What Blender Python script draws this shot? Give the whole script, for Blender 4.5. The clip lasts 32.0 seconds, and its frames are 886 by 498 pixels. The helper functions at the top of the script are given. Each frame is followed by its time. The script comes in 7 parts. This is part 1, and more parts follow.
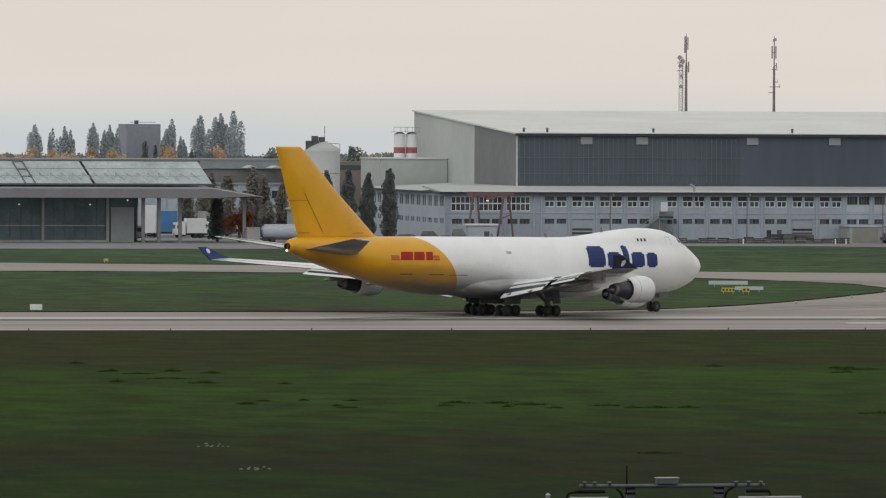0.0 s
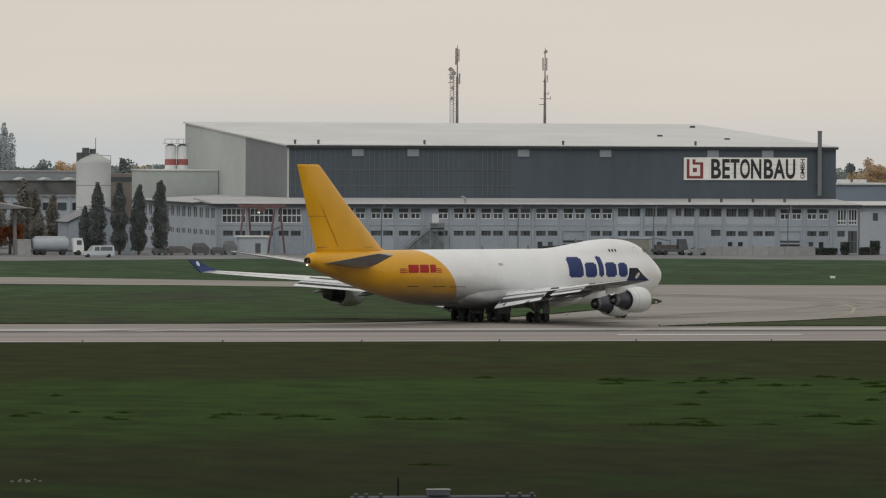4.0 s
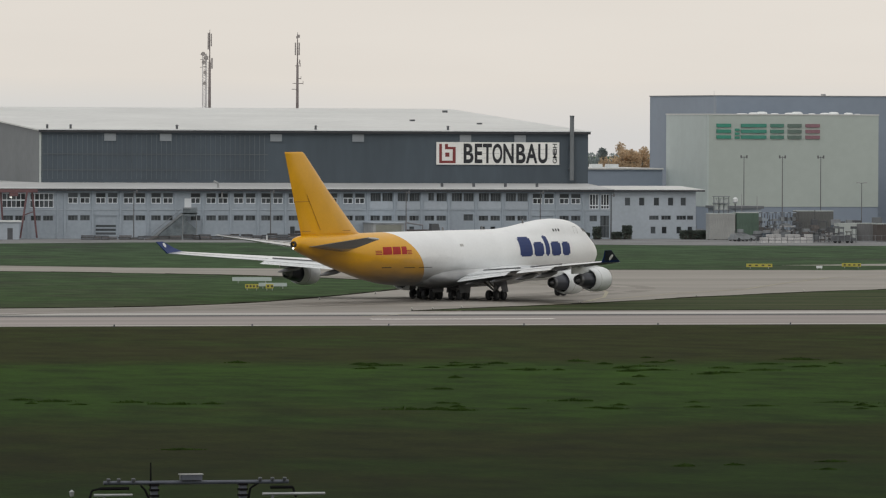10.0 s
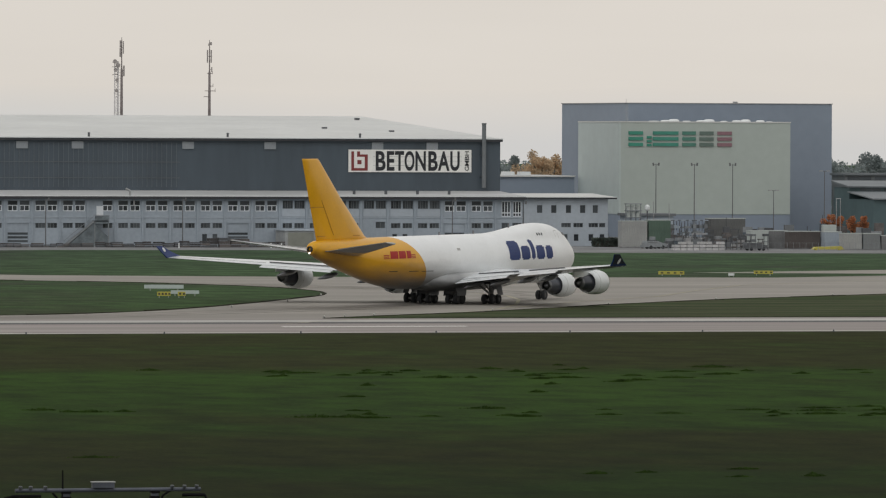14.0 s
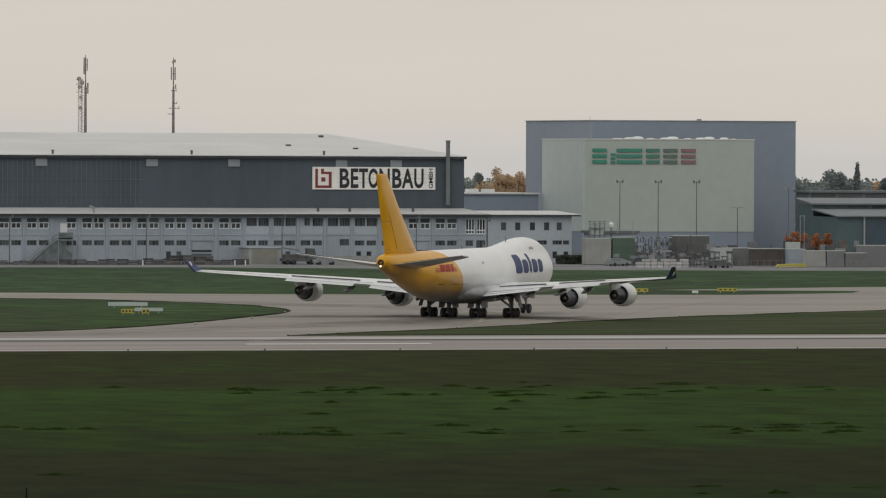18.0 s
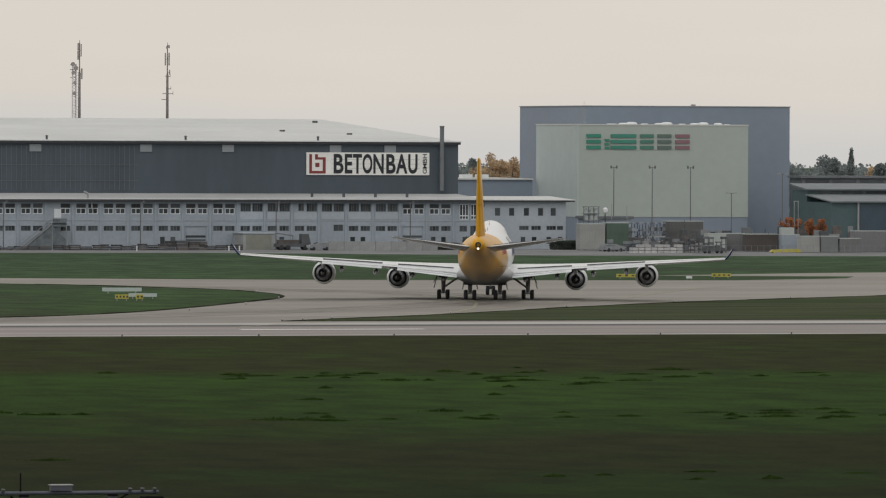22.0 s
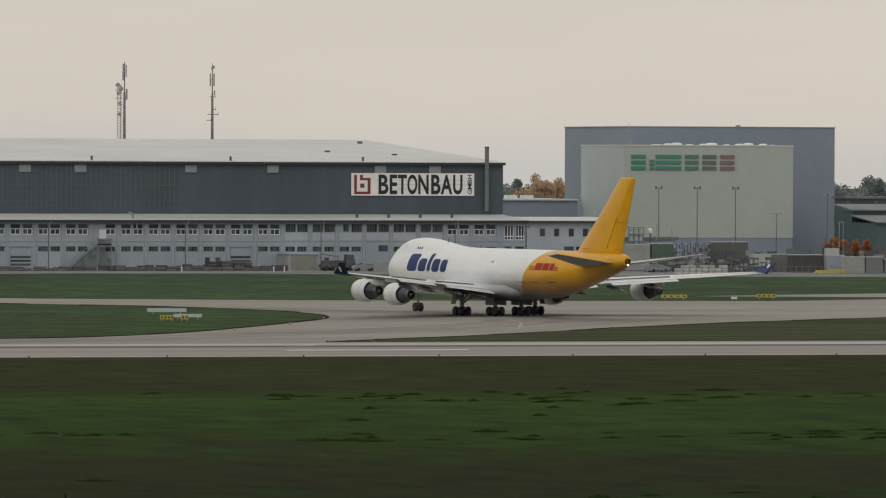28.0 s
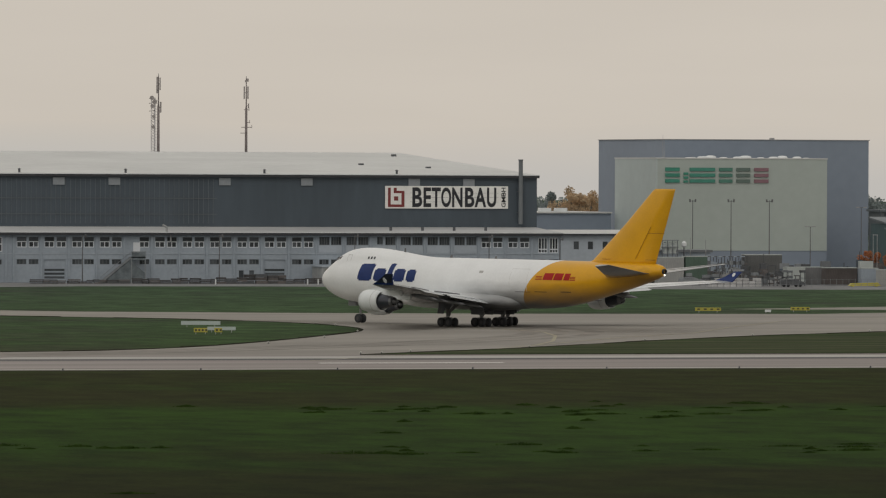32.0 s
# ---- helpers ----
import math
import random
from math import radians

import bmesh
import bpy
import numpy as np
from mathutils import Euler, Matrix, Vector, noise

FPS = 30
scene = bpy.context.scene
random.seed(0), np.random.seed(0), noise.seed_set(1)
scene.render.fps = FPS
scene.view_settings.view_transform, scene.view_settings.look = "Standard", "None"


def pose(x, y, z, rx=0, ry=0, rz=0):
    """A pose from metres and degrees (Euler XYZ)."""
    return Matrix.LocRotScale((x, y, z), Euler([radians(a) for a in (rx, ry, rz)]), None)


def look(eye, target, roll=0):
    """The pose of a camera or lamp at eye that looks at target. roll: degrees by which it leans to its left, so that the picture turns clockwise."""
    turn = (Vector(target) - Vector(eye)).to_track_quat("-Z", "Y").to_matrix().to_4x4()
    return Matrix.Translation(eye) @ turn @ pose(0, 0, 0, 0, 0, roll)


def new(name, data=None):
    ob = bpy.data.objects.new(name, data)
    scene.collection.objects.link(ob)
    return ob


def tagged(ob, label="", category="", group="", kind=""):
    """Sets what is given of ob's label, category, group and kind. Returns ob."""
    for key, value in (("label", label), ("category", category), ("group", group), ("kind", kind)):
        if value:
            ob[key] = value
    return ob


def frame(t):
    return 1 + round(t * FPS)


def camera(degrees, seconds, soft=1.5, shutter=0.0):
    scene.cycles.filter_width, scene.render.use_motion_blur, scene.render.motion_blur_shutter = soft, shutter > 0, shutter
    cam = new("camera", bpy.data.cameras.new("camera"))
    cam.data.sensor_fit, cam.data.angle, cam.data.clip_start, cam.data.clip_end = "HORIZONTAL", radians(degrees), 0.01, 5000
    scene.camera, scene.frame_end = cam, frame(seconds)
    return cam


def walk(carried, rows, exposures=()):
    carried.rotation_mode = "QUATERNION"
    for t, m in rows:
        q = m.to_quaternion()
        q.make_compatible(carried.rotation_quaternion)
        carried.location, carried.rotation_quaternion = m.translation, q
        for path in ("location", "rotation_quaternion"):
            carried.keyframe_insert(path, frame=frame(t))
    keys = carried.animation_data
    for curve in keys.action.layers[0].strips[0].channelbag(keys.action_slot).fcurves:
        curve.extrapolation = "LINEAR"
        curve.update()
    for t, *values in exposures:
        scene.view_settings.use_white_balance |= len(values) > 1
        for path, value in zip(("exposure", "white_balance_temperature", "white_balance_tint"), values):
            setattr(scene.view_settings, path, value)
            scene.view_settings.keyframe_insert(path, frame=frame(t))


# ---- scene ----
# Airfield: x runs along the runway, y across it towards the halls, z up.
EYE = (-263.36, -1286.41, 21.71)
LEAN = 0.249


def aim(bearing, tilt):
    """A pose at the tripod: bearing clockwise from +y and tilt upwards, in degrees."""
    b, t = radians(bearing), radians(tilt)
    return look(EYE, (EYE[0] + math.sin(b) * math.cos(t), EYE[1] + math.cos(b) * math.cos(t), EYE[2] + math.sin(t)), LEAN)


cam = camera(7.178, 32.0, soft=1.2)
# seconds, bearing, tilt
walk(cam, [(t, aim(b, e)) for t, b, e in [
    (0, 10.6116, -1.0075), (0.5, 10.8713, -0.9985), (1, 11.1411, -0.9833), (1.5, 11.4021, -0.9701), (2, 11.6404, -0.9533),
    (2.5, 11.8507, -0.9364), (3, 12.0613, -0.9190), (3.5, 12.2787, -0.9122), (5.5, 12.9582, -0.9029), (6, 13.1426, -0.9271),
    (6.5, 13.3400, -0.9513), (7, 13.5204, -0.9767), (7.5, 13.6798, -0.9960), (8, 13.8512, -1.0013), (8.5, 14.0325, -1.0085),
    (9, 14.1957, -1.0227), (9.5, 14.3435, -1.0279), (10, 14.4758, -1.0193), (10.5, 14.6037, -0.9987), (11, 14.7106, -0.9832),
    (11.5, 14.7992, -0.9758), (12, 14.8716, -0.9755), (12.5, 14.9542, -0.9751), (13, 15.0375, -0.9739), (13.5, 15.1153, -0.9673),
    (14, 15.1877, -0.9553), (14.5, 15.2452, -0.9340), (16.5, 15.3950, -0.8351), (17, 15.4386, -0.8227), (17.5, 15.4694, -0.8146),
    (18, 15.4790, -0.8136), (18.5, 15.4861, -0.8207), (19, 15.4879, -0.8373), (19.5, 15.4940, -0.8539), (20, 15.5011, -0.8671),
    (20.5, 15.5089, -0.8679), (21, 15.5212, -0.8854), (21.5, 15.5267, -0.9100), (22, 15.5285, -0.9310), (22.5, 15.5181, -0.9460),
    (23, 15.5005, -0.9514), (23.5, 15.4804, -0.9471), (24, 15.4550, -0.9348), (24.5, 15.4277, -0.9209), (25, 15.3899, -0.9035),
    (25.5, 15.3373, -0.8844), (27.5, 15.1889, -0.8009), (28, 15.1632, -0.7650), (28.5, 15.1403, -0.7284), (29, 15.1122, -0.6995),
    (29.5, 15.0850, -0.6821), (30, 15.0568, -0.6750), (30.5, 15.0218, -0.6683), (31, 14.9823, -0.6632), (31.5, 14.9376, -0.6608),
    (32, 14.8902, -0.6618),
]], [(0, 0.0, 6350, 10), (3, -0.1, 6450, 10), (6, -0.2, 6500, 10), (8, -0.02, 6380, 10), (9, 0.0, 6350, 10), (11, 0.04, 6320, 10), (13, -0.01, 6300, 10), (17, -0.2, 6450, 10), (20, -0.2, 6450, 10), (23, -0.03, 6350, 10), (25, 0.0, 6350, 10), (28, -0.24, 6550, 10), (30, -0.34, 6600, 10), (32, -0.37, 6620, 10)])
# ---------------------------------------------------------------- light
world = bpy.data.worlds.new("overcast")
scene.world = world
world.use_nodes = True
wn, wl = world.node_tree.nodes, world.node_tree.links
sky = wn.new("ShaderNodeTexSky")
sky.sky_type, sky.sun_disc = "NISHITA", False
sky.sun_elevation, sky.sun_rotation = radians(38), radians(215)
sky.dust_density, sky.air_density = 6.0, 1.2
flat = wn.new("ShaderNodeHueSaturation")
flat.inputs["Saturation"].default_value = 0.12
cloud = wn.new("ShaderNodeMix")
cloud.data_type = "RGBA"
cloud.inputs["Factor"].default_value = 0.92
overhead, up, height = wn.new("ShaderNodeMix"), wn.new("ShaderNodeTexCoord"), wn.new("ShaderNodeSeparateXYZ")
climb = wn.new("ShaderNodeMapRange")
overhead.data_type, climb.interpolation_type = "RGBA", "SMOOTHSTEP"
climb.inputs[1].default_value, climb.inputs[2].default_value = 0.06, 0.55
overhead.inputs["A"].default_value, overhead.inputs["B"].default_value = (8.2, 7.55, 6.7, 1), (7.75, 7.55, 7.2, 1)
wl.new(up.outputs["Generated"], height.inputs[0]), wl.new(height.outputs[2], climb.inputs[0])
wl.new(climb.outputs[0], overhead.inputs["Factor"]), wl.new(overhead.outputs["Result"], cloud.inputs["B"])
wl.new(sky.outputs[0], flat.inputs["Color"])
wl.new(flat.outputs[0], cloud.inputs["A"])
banks, layers, soft = wn.new("ShaderNodeTexNoise"), wn.new("ShaderNodeMapping"), wn.new("ShaderNodeMapRange")
layers.inputs["Scale"].default_value = (3.0, 3.0, 26.0)
banks.inputs["Scale"].default_value, banks.inputs["Detail"].default_value = 2.2, 5
soft.inputs[1].default_value, soft.inputs[2].default_value, soft.inputs[3].default_value, soft.inputs[4].default_value = 0.3, 0.7, 0.965, 1.035
shade = wn.new("ShaderNodeVectorMath")
shade.operation = "SCALE"
wl.new(up.outputs["Generated"], layers.inputs[0]), wl.new(layers.outputs[0], banks.inputs["Vector"]), wl.new(banks.outputs["Fac"], soft.inputs[0])
wl.new(cloud.outputs["Result"], shade.inputs[0]), wl.new(soft.outputs[0], shade.inputs["Scale"])
wl.new(shade.outputs[0], wn["Background"].inputs["Color"])
wn["Background"].inputs["Strength"].default_value = 0.1

sun = new("sun", bpy.data.lights.new("sun", "SUN"))
sun.data.energy, sun.data.angle, sun.data.color = 0.45, radians(25), (1.0, 0.96, 0.9)
SUN_FROM = Vector((-0.55, -0.62, 0.75))
sun.matrix_world = look(SUN_FROM * 100, (0, 0, 0))
# ---------------------------------------------------------------- materials
def mat(name, col, rough=0.7, var=0.15, scale=1.0, fine=12.0, bump=0.0, metal=0.0, stretch=(1, 1, 1), per=0.0, glow=0.0, spec=0.5):
    """A surface with a broad stain and a fine grain; per: brightness spread from piece to piece."""
    m = bpy.data.materials.new(name)
    m.use_nodes = True
    n, l = m.node_tree.nodes, m.node_tree.links
    b = n["Principled BSDF"]
    b.inputs["Roughness"].default_value, b.inputs["Metallic"].default_value = rough, metal
    b.inputs["Specular IOR Level"].default_value = spec
    tc, mp = n.new("ShaderNodeTexCoord"), n.new("ShaderNodeMapping")
    mp.inputs["Scale"].default_value = stretch
    l.new(tc.outputs["Object"], mp.inputs[0])
    val = None
    for s, k in ((scale, var), (scale * fine, var * 0.6)):
        t = n.new("ShaderNodeTexNoise")
        t.inputs["Scale"].default_value, t.inputs["Detail"].default_value = s, 4
        l.new(mp.outputs[0], t.inputs["Vector"])
        r = n.new("ShaderNodeMapRange")
        r.inputs[1].default_value, r.inputs[2].default_value = 0.3, 0.7
        r.inputs[3].default_value, r.inputs[4].default_value = 1 - k, 1 + k
        l.new(t.outputs["Fac"], r.inputs[0])
        if val is None:
            val = r.outputs[0]
        else:
            x = n.new("ShaderNodeMath")
            x.operation = "MULTIPLY"
            l.new(val, x.inputs[0]), l.new(r.outputs[0], x.inputs[1])
            val = x.outputs[0]
        grain = t
    if per:
        oi, r = n.new("ShaderNodeObjectInfo"), n.new("ShaderNodeMapRange")
        r.inputs[3].default_value, r.inputs[4].default_value = 1 - per, 1 + per
        l.new(oi.outputs["Random"], r.inputs[0])
        x = n.new("ShaderNodeMath")
        x.operation = "MULTIPLY"
        l.new(val, x.inputs[0]), l.new(r.outputs[0], x.inputs[1])
        val = x.outputs[0]
    mx = n.new("ShaderNodeVectorMath")
    mx.operation = "SCALE"
    mx.inputs[0].default_value = col
    l.new(val, mx.inputs["Scale"])
    l.new(mx.outputs[0], b.inputs["Base Color"])
    if bump:
        bp = n.new("ShaderNodeBump")
        bp.inputs["Strength"].default_value, bp.inputs["Distance"].default_value = bump, 0.05
        l.new(grain.outputs["Fac"], bp.inputs["Height"]), l.new(bp.outputs[0], b.inputs["Normal"])
    if glow:
        b.inputs["Emission Color"].default_value, b.inputs["Emission Strength"].default_value = (*col, 1), glow
    m["tint"] = mx.name
    return m


def ramped(m, stops, scale, stretch=(1, 1, 1), detail=5):
    """Give the surface m its colour from a noise field through a colour ramp, times its own grain."""
    n, l = m.node_tree.nodes, m.node_tree.links
    tc, mp, t, r = (n.new("ShaderNode" + k) for k in ("TexCoord", "Mapping", "TexNoise", "ValToRGB"))
    mp.inputs["Scale"].default_value = stretch
    t.inputs["Scale"].default_value, t.inputs["Detail"].default_value = scale, detail
    l.new(tc.outputs["Object"], mp.inputs[0]), l.new(mp.outputs[0], t.inputs["Vector"]), l.new(t.outputs["Fac"], r.inputs[0])
    while len(r.color_ramp.elements) < len(stops):
        r.color_ramp.elements.new(0.5)
    for e, (p, c) in zip(r.color_ramp.elements, stops):
        e.position, e.color = p, (*c, 1)
    l.new(r.outputs[0], n[m["tint"]].inputs[0])
    return m


def meadow():
    """Mown airfield grass: dull browner strip beside the runway, greener field beyond, mottled at several scales."""
    m = ramped(mat("grass", (0.05, 0.07, 0.02), 0.95, 0.36, 0.16, 9, 0.8, spec=0.05, stretch=(1.3, 0.8, 1)),
               [(0.22, (0.0155, 0.0172, 0.0060)), (0.42, (0.0150, 0.0205, 0.0050)), (0.56, (0.0130, 0.0310, 0.0040)), (0.8, (0.0200, 0.0500, 0.0060))], 0.03, (0.9, 0.8, 1), 8)
    n, l = m.node_tree.nodes, m.node_tree.links
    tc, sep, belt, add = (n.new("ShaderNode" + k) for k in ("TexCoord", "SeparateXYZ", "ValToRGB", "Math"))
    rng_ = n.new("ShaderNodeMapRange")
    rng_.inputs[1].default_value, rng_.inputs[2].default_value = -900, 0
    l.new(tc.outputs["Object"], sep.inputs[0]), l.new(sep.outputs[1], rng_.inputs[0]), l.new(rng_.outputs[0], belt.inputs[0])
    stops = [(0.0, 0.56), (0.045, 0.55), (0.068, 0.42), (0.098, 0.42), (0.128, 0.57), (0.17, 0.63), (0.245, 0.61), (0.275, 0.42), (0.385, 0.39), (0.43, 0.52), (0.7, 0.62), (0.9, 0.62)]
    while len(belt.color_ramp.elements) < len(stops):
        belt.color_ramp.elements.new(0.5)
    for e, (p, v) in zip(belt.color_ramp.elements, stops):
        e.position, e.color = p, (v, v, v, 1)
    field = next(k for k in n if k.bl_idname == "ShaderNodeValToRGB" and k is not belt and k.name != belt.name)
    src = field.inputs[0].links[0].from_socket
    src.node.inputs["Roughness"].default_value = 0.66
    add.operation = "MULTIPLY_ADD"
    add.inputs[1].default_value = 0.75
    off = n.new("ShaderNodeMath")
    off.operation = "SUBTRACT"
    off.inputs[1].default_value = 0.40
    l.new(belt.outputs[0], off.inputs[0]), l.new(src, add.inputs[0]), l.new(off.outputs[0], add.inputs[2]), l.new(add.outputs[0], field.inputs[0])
    # painted distance haze: paler, bluer tint beyond the runway, deeper tone nearer
    haze_tint, tint = n.new("ShaderNodeValToRGB"), n.new("ShaderNodeVectorMath")
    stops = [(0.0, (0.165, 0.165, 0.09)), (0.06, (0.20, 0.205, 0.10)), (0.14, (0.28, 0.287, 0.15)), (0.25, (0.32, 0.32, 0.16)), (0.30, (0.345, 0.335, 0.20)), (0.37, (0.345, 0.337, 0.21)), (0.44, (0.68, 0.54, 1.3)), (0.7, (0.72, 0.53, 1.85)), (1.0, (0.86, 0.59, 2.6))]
    while len(haze_tint.color_ramp.elements) < len(stops):
        haze_tint.color_ramp.elements.new(0.5)
    for e, (p, c) in zip(haze_tint.color_ramp.elements, stops):
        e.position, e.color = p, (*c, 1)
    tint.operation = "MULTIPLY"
    l.new(rng_.outputs[0], haze_tint.inputs[0])
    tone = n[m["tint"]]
    l.new(field.outputs[0], tint.inputs[0]), l.new(haze_tint.outputs[0], tint.inputs[1])
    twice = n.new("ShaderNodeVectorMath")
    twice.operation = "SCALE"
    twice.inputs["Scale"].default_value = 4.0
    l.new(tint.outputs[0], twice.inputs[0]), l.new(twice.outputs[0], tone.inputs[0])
    return m


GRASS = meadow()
THIN_GRASS = ramped(mat("thin brownish turf", (0.06, 0.06, 0.035), 0.95, 0.3, 0.12, 9, 0.6, spec=0.05, stretch=(0.5, 2.0, 1)),
                    [(0.3, (0.036, 0.055, 0.021)), (0.45, (0.060, 0.066, 0.036)), (0.56, (0.032, 0.050, 0.017)), (0.75, (0.046, 0.066, 0.027))], 0.05, (0.25, 1.6, 1), 6)
SOIL = mat("dark soil and turf", (0.020, 0.021, 0.012), 0.95, 0.4, 0.3, 8, spec=0.05)
RUNWAY = mat("runway concrete", (0.262, 0.238, 0.226), 0.85, 0.2, 0.12, 6, stretch=(0.03, 1, 1), spec=0.25)
TAXIWAY = mat("taxiway concrete", (0.265, 0.25, 0.226), 0.85, 0.16, 0.06, 12, stretch=(0.12, 1, 1), spec=0.25)
EDGE_C = mat("pale concrete strip", (0.40, 0.39, 0.37), 0.85, 0.14, 0.06, 15, stretch=(0.25, 1, 1), spec=0.25)
RUBBER_MARK = mat("rubbered asphalt", (0.085, 0.085, 0.088), 0.85, 0.2, 0.08, 15, stretch=(0.1, 1, 1), spec=0.25)
YARD = mat("yard asphalt", (0.195, 0.20, 0.205), 0.9, 0.2, 0.08, 12, spec=0.2)
LINE_W = mat("white marking", (0.75, 0.75, 0.72), 0.7, 0.1, 1.0)
LINE_FAINT = mat("worn white marking", (0.43, 0.41, 0.39), 0.75, 0.18, 0.2, stretch=(0.1, 1, 1))
LINE_Y = mat("yellow marking", (0.31, 0.285, 0.20), 0.7, 0.2, 1.0)
PLASTER = mat("grey render", (0.325, 0.375, 0.43), 0.85, 0.10, 0.15, 10)
PLASTER_L = mat("light render", (0.385, 0.434, 0.488), 0.85, 0.08, 0.15, 10)
DARKWALL = mat("dark cladding", (0.064, 0.085, 0.107), 0.6, 0.12, 0.08, 8, stretch=(1, 1, 0.2), per=0.25)
# MIDWALL, METAL_D and PANE lifted: distance haze put into their darks
MIDWALL = mat("grey cladding", (0.145, 0.16, 0.172), 0.6, 0.10, 0.08, 8)
PALEWALL = mat("pale cladding", (0.43, 0.47, 0.46), 0.6, 0.06, 0.08, 8)
ROOF_W = mat("pale roof membrane", (0.60, 0.61, 0.60), 0.7, 0.08, 0.05, 12)
ROOF_G = mat("grey bitumen roof sheet", (0.42, 0.43, 0.435), 0.75, 0.14, 0.08, 12, stretch=(0.3, 1, 1))
METAL_D = mat("dark steel", (0.095, 0.102, 0.112), 0.5, 0.15, 1.0, metal=0.3)
METAL_L = mat("galvanised steel", (0.36, 0.37, 0.38), 0.45, 0.12, 1.0, metal=0.5)
# near-black trim, carrying the painted shadow line under the eaves
FASCIA = mat("black eaves trim and shadow line", (0.035, 0.038, 0.044), 0.7, 0.15, 1)
FRAME_W = mat("white window frame", (0.68, 0.72, 0.76), 0.5, 0.05, 1.0)
PANE = mat("window glass", (0.072, 0.082, 0.092), 0.06, 0.1, 0.4, per=0.5)
PANE_B = mat("hangar glazing", (0.085, 0.125, 0.145), 0.08, 0.25, 0.3)
SIGN_W = mat("white sign board", (0.80, 0.80, 0.78), 0.5, 0.06, 0.4)
SIGN_K = mat("black sign shape", (0.018, 0.02, 0.026), 0.6, 0.1, 1)
SIGN_R = mat("dark red sign shape", (0.20, 0.035, 0.035), 0.6, 0.1, 1)
WARE_D = mat("blue-grey warehouse cladding", (0.238, 0.285, 0.352), 0.6, 0.05, 0.05, 10)
WARE_L = mat("pale green-grey cladding", (0.415, 0.468, 0.44), 0.6, 0.05, 0.05, 10)
WARE_S = mat("light cladding", (0.455, 0.52, 0.515), 0.6, 0.05, 0.05, 10)
GREENWALL = mat("green-blue cladding", (0.072, 0.115, 0.125), 0.6, 0.1, 0.1, 8)
LOUVRE = mat("glazed sloping roof", (0.33, 0.385, 0.40), 0.35, 0.22, 0.25, 6)
CANOPY = mat("grey canopy", (0.195, 0.20, 0.215), 0.6, 0.1, 0.2)
CONCRETE = mat("concrete", (0.29, 0.305, 0.31), 0.85, 0.15, 0.4, per=0.12)
WHITE = mat("white paint", (0.70, 0.73, 0.74), 0.4, 0.05, 0.5)
RED = mat("red paint", (0.33, 0.10, 0.10), 0.5, 0.15, 1)
CRANE = mat("dull red steel", (0.15, 0.08, 0.086), 0.6, 0.2, 1)
BLUE = mat("blue tarpaulin", (0.07, 0.21, 0.45), 0.5, 0.1, 0.6)
YELLOW = mat("yellow panel", (0.46, 0.41, 0.07), 0.5, 0.1, 1)
RUST = mat("rust-brown metal", (0.105, 0.096, 0.094), 0.8, 0.3, 0.8, per=0.2)
# TYRE and JET_BLACK raised towards blue, haze painted into the blacks
TYRE = mat("tyre rubber", (0.030, 0.032, 0.036), 0.8, 0.2, 2)
# tree colours lifted pale and bluish: distance haze put into the leaves
CYPRESS = mat("hazed dark poplar leaves", (0.19, 0.215, 0.21), 0.9, 0.25, 0.6, spec=0.1)
POPLAR = mat("hazed far poplar leaves", (0.53, 0.585, 0.62), 0.9, 0.12, 0.3, spec=0.1)
AUTUMN = mat("hazed autumn leaves", (0.60, 0.475, 0.33), 0.9, 0.4, 0.25, spec=0.1)
WOODS = mat("hazed far green leaves", (0.235, 0.272, 0.272), 0.9, 0.4, 0.25, spec=0.1)
HEDGE = mat("hedge leaves", (0.10, 0.12, 0.105), 0.9, 0.4, 0.8, spec=0.1)
BARK = mat("bark", (0.07, 0.06, 0.05), 0.9, 0.3, 2)
# mid grey; the underside skins use it to paint in their shade
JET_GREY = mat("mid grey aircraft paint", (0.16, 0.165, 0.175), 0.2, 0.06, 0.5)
WING_P = mat("pale grey wing paint", (0.68, 0.71, 0.73), 0.25, 0.08, 0.4)
NAVY = mat("near-black navy paint", (0.010, 0.013, 0.03), 0.45, 0.1, 1)
RIM = mat("sooty wheel rim", (0.06, 0.06, 0.062), 0.6, 0.2, 2)
JET_DARK = mat("bare dark metal", (0.12, 0.125, 0.135), 0.45, 0.2, 1.0, metal=0.25)
CORE = mat("sooty blue-grey core metal", (0.055, 0.06, 0.075), 0.35, 0.2, 1.0, metal=0.3)
CORE_TIP = mat("heat-dulled nozzle metal", (0.17, 0.175, 0.185), 0.35, 0.2, 1.0, metal=0.4)
NACELLE = mat("white nacelle paint", (0.70, 0.73, 0.74), 0.3, 0.05, 0.8)
JET_BLUE = mat("deep blue paint", (0.010, 0.030, 0.135), 0.45, 0.1, 1, spec=0.25)
JET_RED = mat("red paint stripe", (0.36, 0.012, 0.008), 0.45, 0.1, 1, spec=0.25)
JET_BLACK = mat("black trim", (0.022, 0.024, 0.028), 0.5, 0.1, 1)
STRUT = mat("landing gear grey", (0.22, 0.22, 0.22), 0.5, 0.2, 2)
LAMP_ON = mat("lit tail lamp", (1.0, 0.97, 0.9), 0.5, 0, 1, glow=1.6)
LAMP_W = mat("lit lamp", (1.0, 1.0, 0.95), 0.5, 0, 1, glow=0.4)
WINDOW_G = mat("tinted cabin glazing", (0.03, 0.033, 0.038), 0.15, 0.1, 1)
SEAM = mat("sealed panel joint", (0.40, 0.40, 0.39), 0.5, 0.1, 1)
SEAM_L = mat("faint panel joint", (0.62, 0.63, 0.63), 0.4, 0.1, 1)
